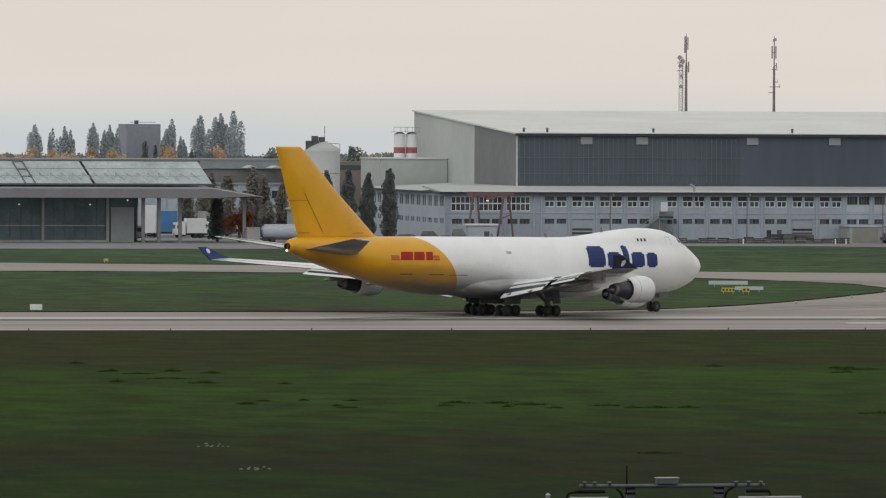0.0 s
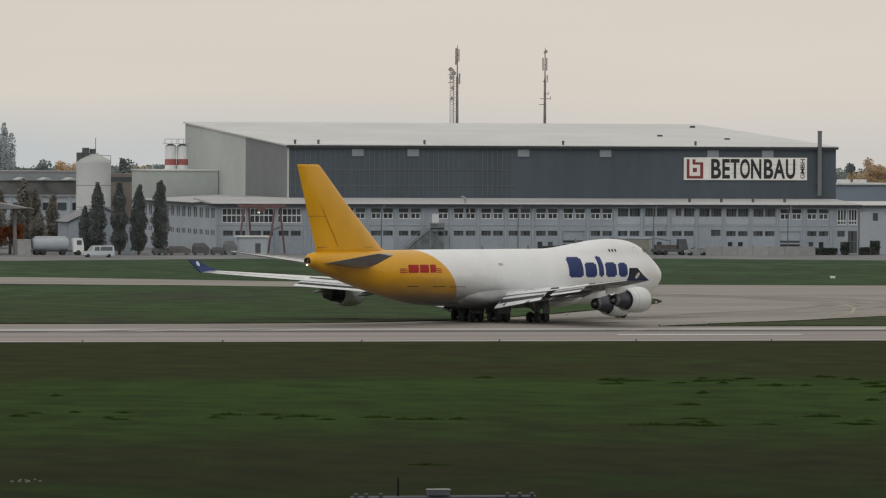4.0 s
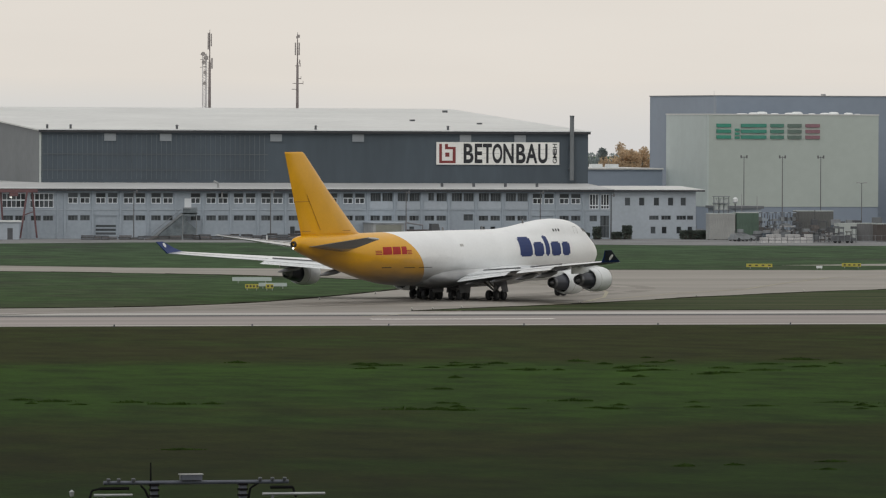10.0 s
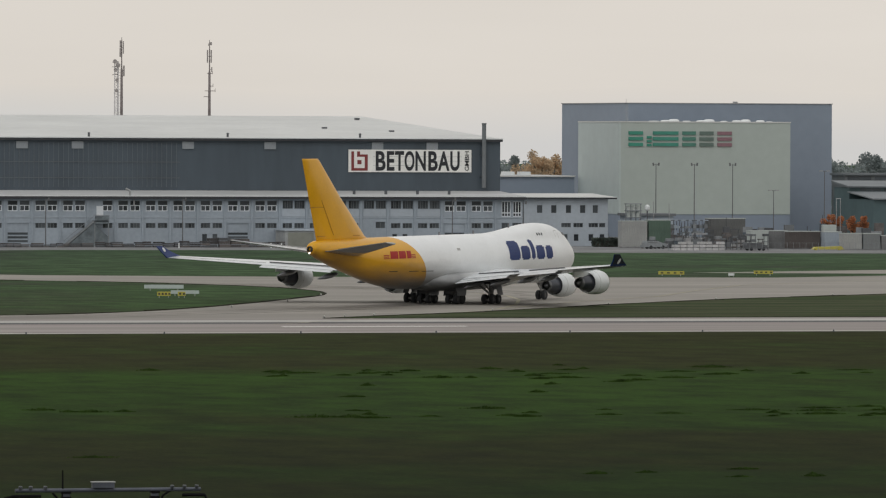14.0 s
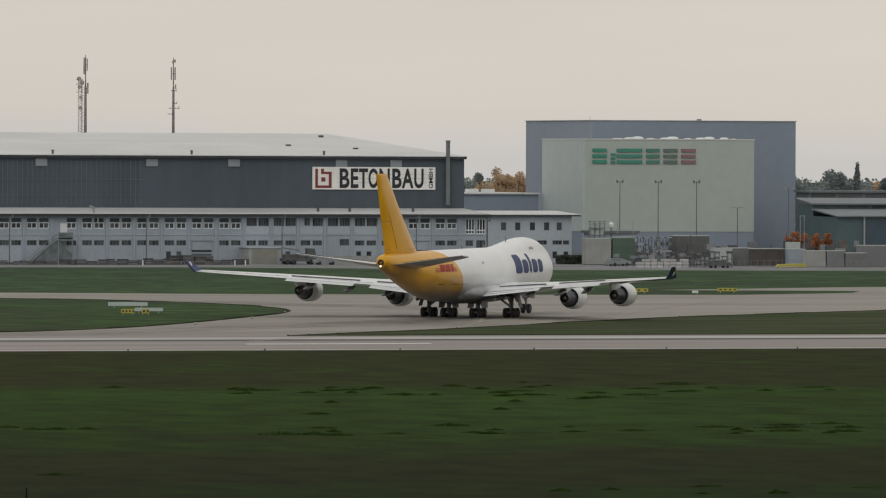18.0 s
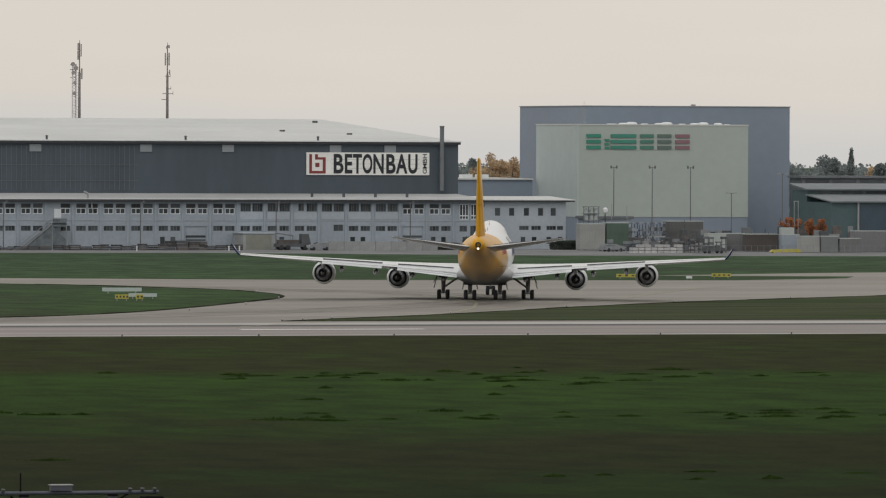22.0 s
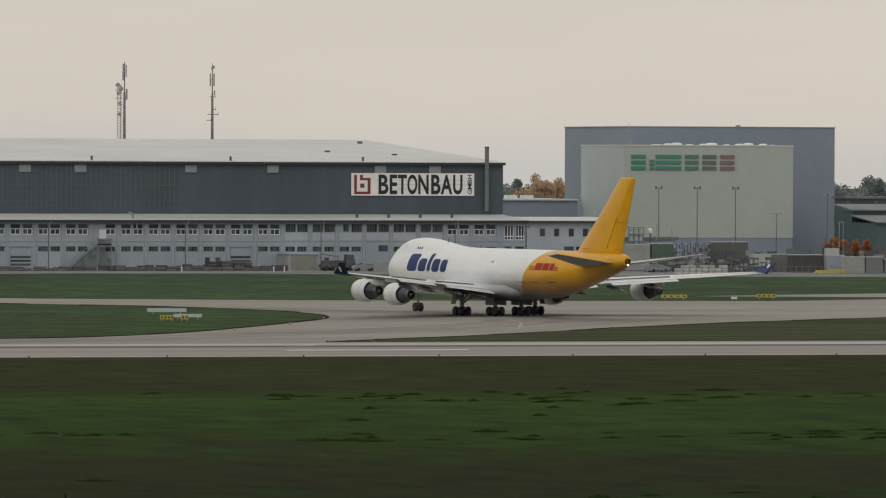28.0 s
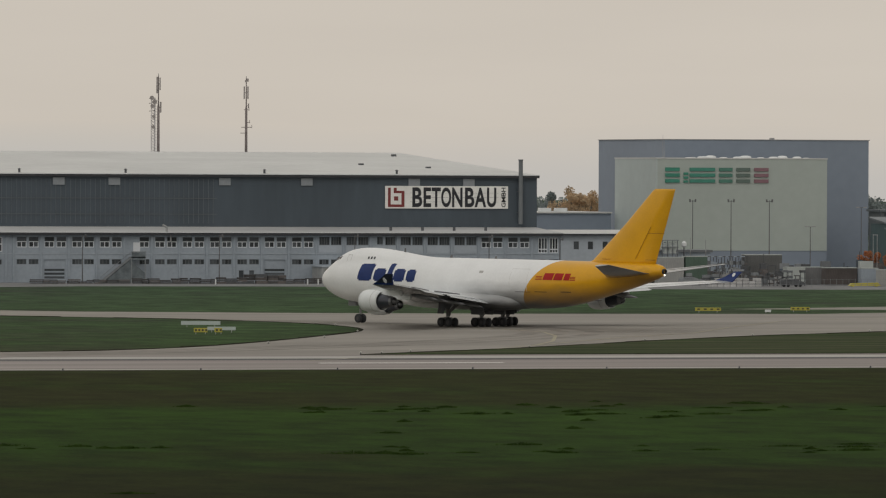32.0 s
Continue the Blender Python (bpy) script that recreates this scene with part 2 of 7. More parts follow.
SEAM_A = mat("amber panel joint", (0.36, 0.17, 0.006), 0.5, 0.1, 1)


def leafy(m):
    """Thin leaves: part of the light passes through them."""
    n, l = m.node_tree.nodes, m.node_tree.links
    tr, mx = n.new("ShaderNodeBsdfTranslucent"), n.new("ShaderNodeMixShader")
    mx.inputs[0].default_value = 0.5
    l.new(n[m["tint"]].outputs[0], tr.inputs[0])
    l.new(n["Principled BSDF"].outputs[0], mx.inputs[1]), l.new(tr.outputs[0], mx.inputs[2]), l.new(mx.outputs[0], n["Material Output"].inputs[0])
    return m


for green in (CYPRESS, POPLAR, AUTUMN, WOODS, HEDGE):
    leafy(green)


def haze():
    """Distance: self-lit bluish haze that thins out upwards into the sky."""
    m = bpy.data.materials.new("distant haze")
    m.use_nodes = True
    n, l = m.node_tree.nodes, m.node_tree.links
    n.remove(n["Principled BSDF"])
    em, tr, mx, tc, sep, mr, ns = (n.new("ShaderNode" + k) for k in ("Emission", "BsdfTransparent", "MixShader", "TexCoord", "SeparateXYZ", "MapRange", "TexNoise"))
    # emitted tint: bluer hills to the west, warmer cloud light eastwards
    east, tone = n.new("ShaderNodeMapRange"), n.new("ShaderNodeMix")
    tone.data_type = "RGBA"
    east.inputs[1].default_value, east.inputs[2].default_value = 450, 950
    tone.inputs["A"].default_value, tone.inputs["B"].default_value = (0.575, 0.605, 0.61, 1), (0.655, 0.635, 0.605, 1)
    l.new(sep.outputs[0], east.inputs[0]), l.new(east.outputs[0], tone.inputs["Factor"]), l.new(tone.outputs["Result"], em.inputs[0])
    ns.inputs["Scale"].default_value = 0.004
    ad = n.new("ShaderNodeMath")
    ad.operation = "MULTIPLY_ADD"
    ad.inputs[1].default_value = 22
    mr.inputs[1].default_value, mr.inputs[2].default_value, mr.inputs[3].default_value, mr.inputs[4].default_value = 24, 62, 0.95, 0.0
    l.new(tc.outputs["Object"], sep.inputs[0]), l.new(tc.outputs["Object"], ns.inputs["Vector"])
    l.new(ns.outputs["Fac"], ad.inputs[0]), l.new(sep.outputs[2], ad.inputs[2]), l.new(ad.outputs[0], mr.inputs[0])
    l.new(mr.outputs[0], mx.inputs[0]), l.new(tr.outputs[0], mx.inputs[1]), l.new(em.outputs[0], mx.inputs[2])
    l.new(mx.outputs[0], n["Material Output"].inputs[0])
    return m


HAZE = haze()


def livery():
    """White paint ahead, amber paint behind a curved edge, grime and painted shade towards the belly's seams."""
    m = mat("two-tone airliner paint", (0.72, 0.72, 0.69), 0.32, 0.04, 0.25)
    n, l = m.node_tree.nodes, m.node_tree.links

    def math_(op, a, b=0.0):
        x = n.new("ShaderNodeMath")
        x.operation = op
        for k, v in enumerate((a, b)):
            if isinstance(v, (int, float)):
                x.inputs[k].default_value = v
            else:
                l.new(v, x.inputs[k])
        return x.outputs[0]
    tc, sep = n.new("ShaderNodeTexCoord"), n.new("ShaderNodeSeparateXYZ")
    l.new(tc.outputs["Object"], sep.inputs[0])
    q = math_("SUBTRACT", 33.0, sep.outputs[0])
    r = math_("MINIMUM", math_("DIVIDE", math_("SUBTRACT", sep.outputs[2], 2.2), 6.6), 1.0)
    bow = math_("SQRT", math_("SUBTRACT", 1.0, math_("MULTIPLY", r, r)))
    edge = math_("ADD", math_("ADD", 43.1, math_("MULTIPLY", math_("SUBTRACT", sep.outputs[2], 2.2), 0.5)), math_("MULTIPLY", math_("SUBTRACT", 1.0, bow), 3.2))
    aft = math_("GREATER_THAN", q, edge)
    mix = n.new("ShaderNodeMix")
    mix.data_type = "RGBA"
    mix.inputs["A"].default_value, mix.inputs["B"].default_value = (0.79, 0.81, 0.82, 1), (0.68, 0.345, 0.004, 1)
    l.new(aft, mix.inputs["Factor"])
    # soot and dust on the belly round the wheel wells, its shade painted in
    ns, mp = n.new("ShaderNodeTexNoise"), n.new("ShaderNodeMapping")
    mp.inputs["Scale"].default_value = (0.25, 1, 1)
    ns.inputs["Scale"].default_value = 0.8
    l.new(tc.outputs["Object"], mp.inputs[0]), l.new(mp.outputs[0], ns.inputs["Vector"])
    low = n.new("ShaderNodeMapRange")
    low.inputs[1].default_value, low.inputs[2].default_value, low.inputs[3].default_value, low.inputs[4].default_value = 2.5, 5.7, 0.97, 0.0
    l.new(math_("ADD", sep.outputs[2], math_("MULTIPLY", math_("SUBTRACT", ns.outputs["Fac"], 0.5), 1.8)), low.inputs[0])
    mid = n.new("ShaderNodeMapRange")
    mid.inputs[1].default_value, mid.inputs[2].default_value = 29, 36
    l.new(q, mid.inputs[0])
    soot_shade = n.new("ShaderNodeMix")
    soot_shade.data_type = "RGBA"
    soot_shade.inputs["B"].default_value = (0.075, 0.08, 0.085, 1)
    l.new(math_("MULTIPLY", low.outputs[0], mid.outputs[0]), soot_shade.inputs["Factor"]), l.new(mix.outputs["Result"], soot_shade.inputs["A"])
    # exhaust stain round the tail
    rear, under, stain = n.new("ShaderNodeMapRange"), n.new("ShaderNodeMapRange"), n.new("ShaderNodeMix")
    rear.inputs[1].default_value, rear.inputs[2].default_value = 58, 66
    under.inputs[1].default_value, under.inputs[2].default_value, under.inputs[3].default_value, under.inputs[4].default_value = 6.2, 7.9, 0.85, 0.0
    l.new(q, rear.inputs[0]), l.new(math_("ADD", sep.outputs[2], math_("MULTIPLY", math_("SUBTRACT", ns.outputs["Fac"], 0.5), 2.4)), under.inputs[0])
    stain.data_type = "RGBA"
    stain.inputs["B"].default_value = (0.16, 0.085, 0.02, 1)
    l.new(math_("MULTIPLY", rear.outputs[0], under.outputs[0]), stain.inputs["Factor"]), l.new(soot_shade.outputs["Result"], stain.inputs["A"])
    l.new(stain.outputs["Result"], n[m["tint"]].inputs[0])
    return m


LIVERY = livery()
AMBER = mat("amber paint", (0.68, 0.345, 0.004), 0.35, 0.05, 0.4)
# ---------------------------------------------------------------- mesh tools
class Mesh:
    """Collects corners and faces of one mesh."""

    def __init__(self):
        self.v, self.f = [], []

    def quad(self, *pts):
        k = len(self.v)
        self.v += [tuple(p) for p in pts]
        self.f.append(tuple(range(k, k + len(pts))))
        return self

    def box(self, x0, x1, y0, y1, z0, z1):
        k = len(self.v)
        self.v += [(x, y, z) for z in (z0, z1) for x, y in ((x0, y0), (x1, y0), (x1, y1), (x0, y1))]
        self.f += [tuple(k + i for i in q) for q in ((3, 2, 1, 0), (4, 5, 6, 7), (0, 1, 5, 4), (1, 2, 6, 5), (2, 3, 7, 6), (3, 0, 4, 7))]
        return self

    def loft(self, rings, caps=True, close=True):
        k, n = len(self.v), len(rings[0])
        for r in rings:
            self.v += [tuple(p) for p in r]
        for i in range(len(rings) - 1):
            for j in range(n if close else n - 1):
                a, b = k + i * n + j, k + i * n + (j + 1) % n
                self.f.append((a, b, b + n, a + n))
        if caps:
            self.f.append(tuple(k + j for j in reversed(range(n))))
            self.f.append(tuple(k + (len(rings) - 1) * n + j for j in range(n)))
        return self

    def tube(self, p0, p1, r0, r1=None, n=8):
        p0, p1 = Vector(p0), Vector(p1)
        r1 = r0 if r1 is None else r1
        d = (p1 - p0).normalized()
        a = d.orthogonal().normalized()
        b = d.cross(a)
        ring = lambda p, r: [p + (a * math.cos(t) + b * math.sin(t)) * r for t in (2 * math.pi * i / n for i in range(n))]
        return self.loft([ring(p0, r0), ring(p1, r1)])

    def turn(self, axis0, direction, profile, n=24):
        """A turned body: profile rows of (distance along, radius)."""
        o, d = Vector(axis0), Vector(direction).normalized()
        a = Vector((0, 0, 1)) if abs(d.z) < 0.9 else Vector((1, 0, 0))
        b = d.cross(a).normalized()
        a = b.cross(d)
        return self.loft([[o + d * s + (a * math.cos(t) + b * math.sin(t)) * r for t in (2 * math.pi * i / n for i in range(n))] for s, r in profile], caps=False)

    def prism(self, pts, z0, z1):
        return self.loft([[(x, y, z0) for x, y in pts], [(x, y, z1) for x, y in pts]])

    def data(self, name, m, smooth=False, weld=False):
        me = bpy.data.meshes.new(name)
        me.from_pydata([tuple(p) for p in self.v], [], self.f)
        if weld:
            bm = bmesh.new()
            bm.from_mesh(me)
            bmesh.ops.remove_doubles(bm, verts=bm.verts, dist=0.001)
            bm.to_mesh(me)
            bm.free()
        me.materials.append(m)
        if smooth:
            me.polygons.foreach_set("use_smooth", [True] * len(me.polygons))
        me.update()
        return me


def part(name, mesh, m, parent=None, label="", smooth=False):
    """Links a mesh as one object, under a thing or a part where one is given."""
    ob = new(name, mesh if isinstance(mesh, bpy.types.Mesh) else mesh.data(name, m, smooth))
    if parent is not None:
        ob.parent = parent
    if label:
        ob["label"] = label
    return ob


def thing(name, label, category, at=(0, 0, 0), group="", kind="", rz=0):
    ob = new(name)
    ob.matrix_basis = pose(*at, 0, 0, rz)
    return tagged(ob, label, category, group, kind)


def solo(name, mesh, m, label, category, group="", kind="", smooth=False):
    return tagged(part(name, mesh, m, smooth=smooth), label, category, group, kind)


def holed(u0, u1, z0, z1, holes, deep, put):
    """A wall face with openings (u0, u1, z0, z1) and their reveals; put(u, d, z) places a corner d behind the face."""
    w = Mesh()
    us = sorted({u0, u1, *(h[0] for h in holes), *(h[1] for h in holes)})
    zs = sorted({z0, z1, *(h[2] for h in holes), *(h[3] for h in holes)})
    for a, b in zip(us, us[1:]):
        for c, d in zip(zs, zs[1:]):
            if not any(h[0] <= (a + b) / 2 <= h[1] and h[2] <= (c + d) / 2 <= h[3] for h in holes):
                w.quad(put(a, 0, c), put(b, 0, c), put(b, 0, d), put(a, 0, d))
    for a, b, c, d in holes:
        w.quad(put(a, 0, c), put(b, 0, c), put(b, deep, c), put(a, deep, c))
        w.quad(put(a, deep, d), put(b, deep, d), put(b, 0, d), put(a, 0, d))
        w.quad(put(a, 0, c), put(a, deep, c), put(a, deep, d), put(a, 0, d))
        w.quad(put(b, deep, c), put(b, 0, c), put(b, 0, d), put(b, deep, d))
    return w


def glyph(ch, w, h, deep, m, bold=0.0):
    """One letter of the built-in font as a mesh, stretched to a width and height, standing in its xy plane."""
    cu = bpy.data.curves.new("letter", "FONT")
    cu.body, cu.size, cu.extrude, cu.offset = ch, 1.0, 0.5, bold
    ob = bpy.data.objects.new("letter", cu)
    me = bpy.data.meshes.new_from_object(ob)
    bpy.data.objects.remove(ob)
    co = np.empty(len(me.vertices) * 3)
    me.vertices.foreach_get("co", co)
    co = co.reshape(-1, 3)
    lo, hi = co.min(0), co.max(0)
    co = (co - lo) / (hi - lo) * (w, h, deep)
    me.vertices.foreach_set("co", co.ravel())
    me.materials.clear()
    me.materials.append(m)
    me.update()
    return me


window_meshes = {}


def window(parent, at, w, h, bars, m, transom=0.0, rz=0, rail=0.07):
    """A window of width w and height h, its lower left corner at a place: one frame with posts, and each pane."""
    rail = 0.13 if m is FRAME_W else rail
    key = (round(w, 2), round(h, 2), bars, m.name, transom)
    if key not in window_meshes:
        rows = [(rail, h - rail)] if not transom else [(rail, transom), (transom + rail * 1.6, h - rail)]
        step = (w - rail) / bars
        lights = [(step * i + rail, step * (i + 1), a, b) for i in range(bars) for a, b in rows]
        f = holed(0, w, 0, h, lights, 0.1, lambda u, d, z: (u, d - 0.05, z))
        panes = [Mesh().quad((a, 0, c), (b, 0, c), (b, 0, d), (a, 0, d)).data("pane", PANE) for a, b, c, d in lights]
        window_meshes[key] = (f.data("window", m, weld=True), panes)
    fr = part("window", window_meshes[key][0], None, parent)
    fr.matrix_basis = pose(*at, 0, 0, rz)
    for p in window_meshes[key][1]:
        part("pane", p, None, fr)
    return fr
# ---------------------------------------------------------------- ground
def sheet(name, pts, z, m, label, category):
    return solo(name, Mesh().prism(pts, z - 0.4, z), m, label, category, kind="structure")


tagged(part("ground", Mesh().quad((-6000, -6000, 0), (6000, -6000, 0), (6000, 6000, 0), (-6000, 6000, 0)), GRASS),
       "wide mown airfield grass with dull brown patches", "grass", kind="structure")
sheet("taxiway", [(-900, -495), (900, -495), (900, -205), (420, -205), (150, -213), (96, -224), (72, -237), (60, -243), (74, -247), (90, -252), (84, -266), (62, -279), (20, -275), (-13, -268), (-46, -256),
                  (-88, -217), (-128, -197), (-900, -195)], 0.02, TAXIWAY, "pale worn concrete taxiway and runway exit", "taxiway")
sheet("runway", [(-900, -552), (900, -552), (900, -495), (-900, -495)], 0.026, RUNWAY, "long grey concrete runway with pale edges", "runway")
sheet("runway_border", [(-900, -510.4), (900, -510.4), (900, -502), (-900, -502)], 0.031, EDGE_C, "pale concrete border strip of the runway", "runway")
sheet("runway_seam", [(-900, -516.5), (900, -516.5), (900, -510.5), (-900, -510.5)], 0.032, RUBBER_MARK, "dark asphalt joint along the runway", "runway")
sheet("yard", [(-900, -76), (-70, -74), (-35, -56), (0, -40), (40, -42), (95, -70), (147, -78), (900, -80), (900, 420), (-900, 420)], 0.03, YARD,
      "grey asphalt works yard before the halls", "yard")


def arc(pts, n=6):
    """Rounds a closed outline by corner cutting."""
    for _ in range(2):
        pts = [p for a, b in zip(pts, pts[1:] + pts[:1]) for p in ((a[0] * 0.75 + b[0] * 0.25, a[1] * 0.75 + b[1] * 0.25), (a[0] * 0.25 + b[0] * 0.75, a[1] * 0.25 + b[1] * 0.75))]
    return pts


def verge(pts, closed=True):
    """A raised dark lip of soil and turf along an outline."""
    v, ends = Mesh(), pts + pts[:1] if closed else pts
    for (x0, y0), (x1, y1) in zip(ends, ends[1:]):
        n = max(1, int(math.hypot(x1 - x0, y1 - y0) / 6)) if max(abs(x0), abs(x1)) < 250 else 1
        for i in range(n):
            (ax, ay), (bx, by) = ((x0 + (x1 - x0) * f, y0 + (y1 - y0) * f) for f in (i / n, (i + 1) / n))
            d = Vector((ay - by, bx - ax, 0)).normalized() * 0.3
            h = 0.12 + 0.06 * noise.noise(Vector((ax * 0.15, ay * 0.15, 0)))
            v.loft([[(px - d.x, py - d.y, 0.0), (px - d.x * 0.6, py - d.y * 0.6, h), (px + d.x * 0.6, py + d.y * 0.6, h), (px + d.x, py + d.y, 0.0)] for px, py in ((ax, ay), (bx, by))])
    return solo("turf_edge", v, SOIL, "raised dark turf edge along the pavement", "grass edge", kind="structure")


tip = arc([(-900, -262), (-136, -258), (-97, -270), (-58, -290), (-36, -318), (-29, -345), (-31, -377), (-50, -416), (-64, -443), (-78, -465), (-95, -480), (-131, -482), (-900, -482)])
wedge = [(-62.8, -495.6)] + [(-55, -487.5), (-46, -479.2), (-36, -468.5), (-24, -453.5), (-11, -437), (3, -421), (14, -409.5), (30, -396), (50, -379), (90, -353), (140, -323), (200, -291), (290, -276), (420, -266), (900, -262), (900, -496)]
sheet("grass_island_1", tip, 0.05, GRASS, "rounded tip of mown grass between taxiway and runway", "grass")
sheet("grass_island_2", wedge, 0.05, THIN_GRASS, "wedge of thin brownish mown grass beside the runway", "grass")
verge(tip), verge(wedge)
solo("centre_line", Mesh().box(-76, -55, -529.6, -528.0, 0.03, 0.04), LINE_W, "white painted dash on the runway", "marking", kind="structure")
solo("edge_line", Mesh().box(-900, 900, -551.9, -549.9, 0.03, 0.038), LINE_FAINT, "faint white edge line of the runway", "marking", kind="structure")


def bent_line(name, pts, w, m, label, z=0.034):
    s = Mesh()
    for (x0, y0), (x1, y1) in zip(pts, pts[1:]):
        d = Vector((y0 - y1, x1 - x0, 0)).normalized() * w / 2
        s.quad((x0 - d.x, y0 - d.y, z), (x1 - d.x, y1 - d.y, z), (x1 + d.x, y1 + d.y, z), (x0 + d.x, y0 + d.y, z))
    return solo(name, s, m, label, "marking", kind="structure")


# distance: self-lit ring painted as hazy hills all round
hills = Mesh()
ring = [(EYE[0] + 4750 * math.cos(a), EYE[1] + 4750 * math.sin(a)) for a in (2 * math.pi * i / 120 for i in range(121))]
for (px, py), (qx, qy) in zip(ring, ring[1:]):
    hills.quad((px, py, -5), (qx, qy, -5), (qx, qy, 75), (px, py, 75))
solo("backdrop", hills, HAZE, "glowing backdrop of pale blue-grey hills dissolving in haze", "hills", kind="structure")
# ---------------------------------------------------------------- big dark hall
HALL_EAVE, HALL_TOP = 20.3, 24.7
hall = thing("hall", "large dark-clad industrial hall with a pale sloping roof", "hall")
HX0, HX1, HY0, HY1 = -5.0, 102.0, 18.0, 125.0
part("front_wall", Mesh().box(HX0, HX1, HY0, HY0 + 0.4, 0, HALL_EAVE - 0.35), DARKWALL, hall, "dark slate-grey clad front wall")
side = Mesh()
for x0, y0, y1, m, nm in ((HX0, HY0 + 0.4, 60.0, MIDWALL, "side_wall"), (HX0, 60.0, HY1, PALEWALL, "end_wall"), (HX1 - 0.4, HY0 + 0.4, HY1, MIDWALL, "side_wall")):
    z = lambda y: HALL_EAVE + (HALL_TOP - HALL_EAVE) * (y - HY0) / (HY1 - HY0) - 0.3
    s = Mesh().loft([[(x0, y0, 0), (x0, y1, 0), (x0, y1, z(y1)), (x0, y0, z(y0))], [(x0 + 0.4, y0, 0), (x0 + 0.4, y1, 0), (x0 + 0.4, y1, z(y1)), (x0 + 0.4, y0, z(y0))]])
    part(nm, s, m, hall)
part("back_wall", Mesh().box(HX0 + 0.4, HX1 - 0.4, HY1 - 0.4, HY1, 0, HALL_TOP - 0.3), MIDWALL, hall)
e = 0.5
part("roof", Mesh().loft([[(x, HY0 - e, HALL_EAVE - 0.02), (x, HY1 + e, HALL_TOP), (x, HY1 + e, HALL_TOP - 0.28), (x, HY0 - e, HALL_EAVE - 0.3)] for x in (HX0 - 0.4, HX1 + 0.4)]),
     ROOF_W, hall, "pale weathered membrane roof")
part("gutter", Mesh().box(HX0 - 0.3, HX1 + 0.3, HY0 - 0.75, HY0 - 0.42, HALL_EAVE - 0.6, HALL_EAVE - 0.12), FASCIA, hall, "dark eaves gutter")
part("eaves_flashing", Mesh().box(HX0 - 0.4, HX1 + 0.4, HY0 - 0.8, HY0 - 0.51, HALL_EAVE - 0.118, HALL_EAVE + 0.06), WHITE, hall, "bright metal eaves flashing")
rib = Mesh().box(0, 0.13, -0.1, 0, 10.9, 19.3).data("rib", mat("grey cladding rib", (0.115, 0.138, 0.16), 0.55, 0.1, 0.5))
for i in range(46):
    part("rib", rib, None, hall).location = (HX0 + 0.5 + i * 0.95, HY0, 0)
for z in (12.6, 15.6):
    part("rail", Mesh().box(HX0 + 0.3, 39, HY0 - 0.16, HY0 - 0.102, z, z + 0.1), MIDWALL, hall)
panel = Mesh().box(0, 2.25, -0.12, 0, 18.15, 19.55).data("vent_panel", mat("grey vent panel", (0.25, 0.275, 0.30), 0.6, 0.1, 0.5))
for x in (7.3, 18.0, 39.4, 55.4, 76.5, 87.3):
    part("vent_panel", panel, None, hall, "light grey square vent panel").location = (x, HY0 - 0.145, 0)
part("corner_trim", Mesh().box(HX0 - 0.1, HX0 + 0.25, HY0 - 0.16, HY0 - 0.01, 10, HALL_EAVE - 0.6), PALEWALL, hall)
for x in (-3, 1.5, 22, 49, 75):
    part("roof_vent", Mesh().tube((x, HY0 + 3, HALL_EAVE), (x, HY0 + 3, HALL_EAVE + 0.75), 0.22).tube((x, HY0 + 3, HALL_EAVE + 0.75), (x, HY0 + 3, HALL_EAVE + 0.95), 0.4, 0.1), METAL_D, hall)
for x, y, z in ((78, 62, 22.2), (88, 48, 21.6), (96, 106, 24.1)):
    part("roof_hatch", Mesh().box(x, x + 0.9, y, y + 0.9, z - 0.3, z + 0.25), METAL_D, hall)

stack = thing("chimney", "tall dark steel flue pipe standing against the hall", "chimney")
part("pipe", Mesh().turn((98.55, HY0 - 0.8, 10.9), (0, 0, 1), [(0, 0.42), (12.0, 0.42), (12.4, 0.5), (12.4, 0.36), (11.5, 0.36)], 12), MIDWALL, stack)
for z in (13.0, 17.0):
    part("bracket", Mesh().box(98.0, 99.1, HY0 - 0.9, HY0 - 0.16, z, z + 0.2), METAL_D, stack)

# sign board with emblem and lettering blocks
board = thing("sign_board", "white company board with dark block lettering and a red square emblem", "sign", (71.9, HY0 - 0.16, 13.85))
W_, H_ = 24.3, 4.3
part("board", Mesh().box(0, W_, -0.12, 0, 0, H_), SIGN_W, board)
em = Mesh()
for a, b, c, d in ((0.55, 1.08, 0.27, 3.95), (1.08, 3.2, 0.27, 0.76), (3.2, 3.78, 0.27, 3.37), (1.68, 3.2, 2.92, 3.37), (1.68, 2.25, 3.37, 3.95), (1.74, 2.55, 1.5, 2.3)):
    em.box(a, b, -0.16, -0.125, c, d)
part("emblem", em, SIGN_R, board, "dark red nested square emblem")
for ch, x, w in (("B", 5.35, 1.95), ("E", 7.55, 1.5), ("T", 9.15, 1.8), ("O", 11.05, 1.95), ("N", 13.2, 2.05), ("B", 15.75, 1.85), ("A", 17.65, 2.3), ("U", 20.1, 1.85)):
    part("letter", glyph(ch, w, 3.75, 0.035, SIGN_K, 0.027), None, board).matrix_basis = pose(x, -0.125, 0.28, 90)
z = 0.3
for ch, w in (("G", 0.85), ("M", 1.0), ("B", 0.78), ("H", 0.8)):
    part("letter", glyph(ch, w, 0.82, 0.035, SIGN_K, 0.012), None, board).matrix_basis = pose(23.8, -0.125, z, 90) @ pose(0, 0, 0, 0, 0, 90)
    z += w + 0.1
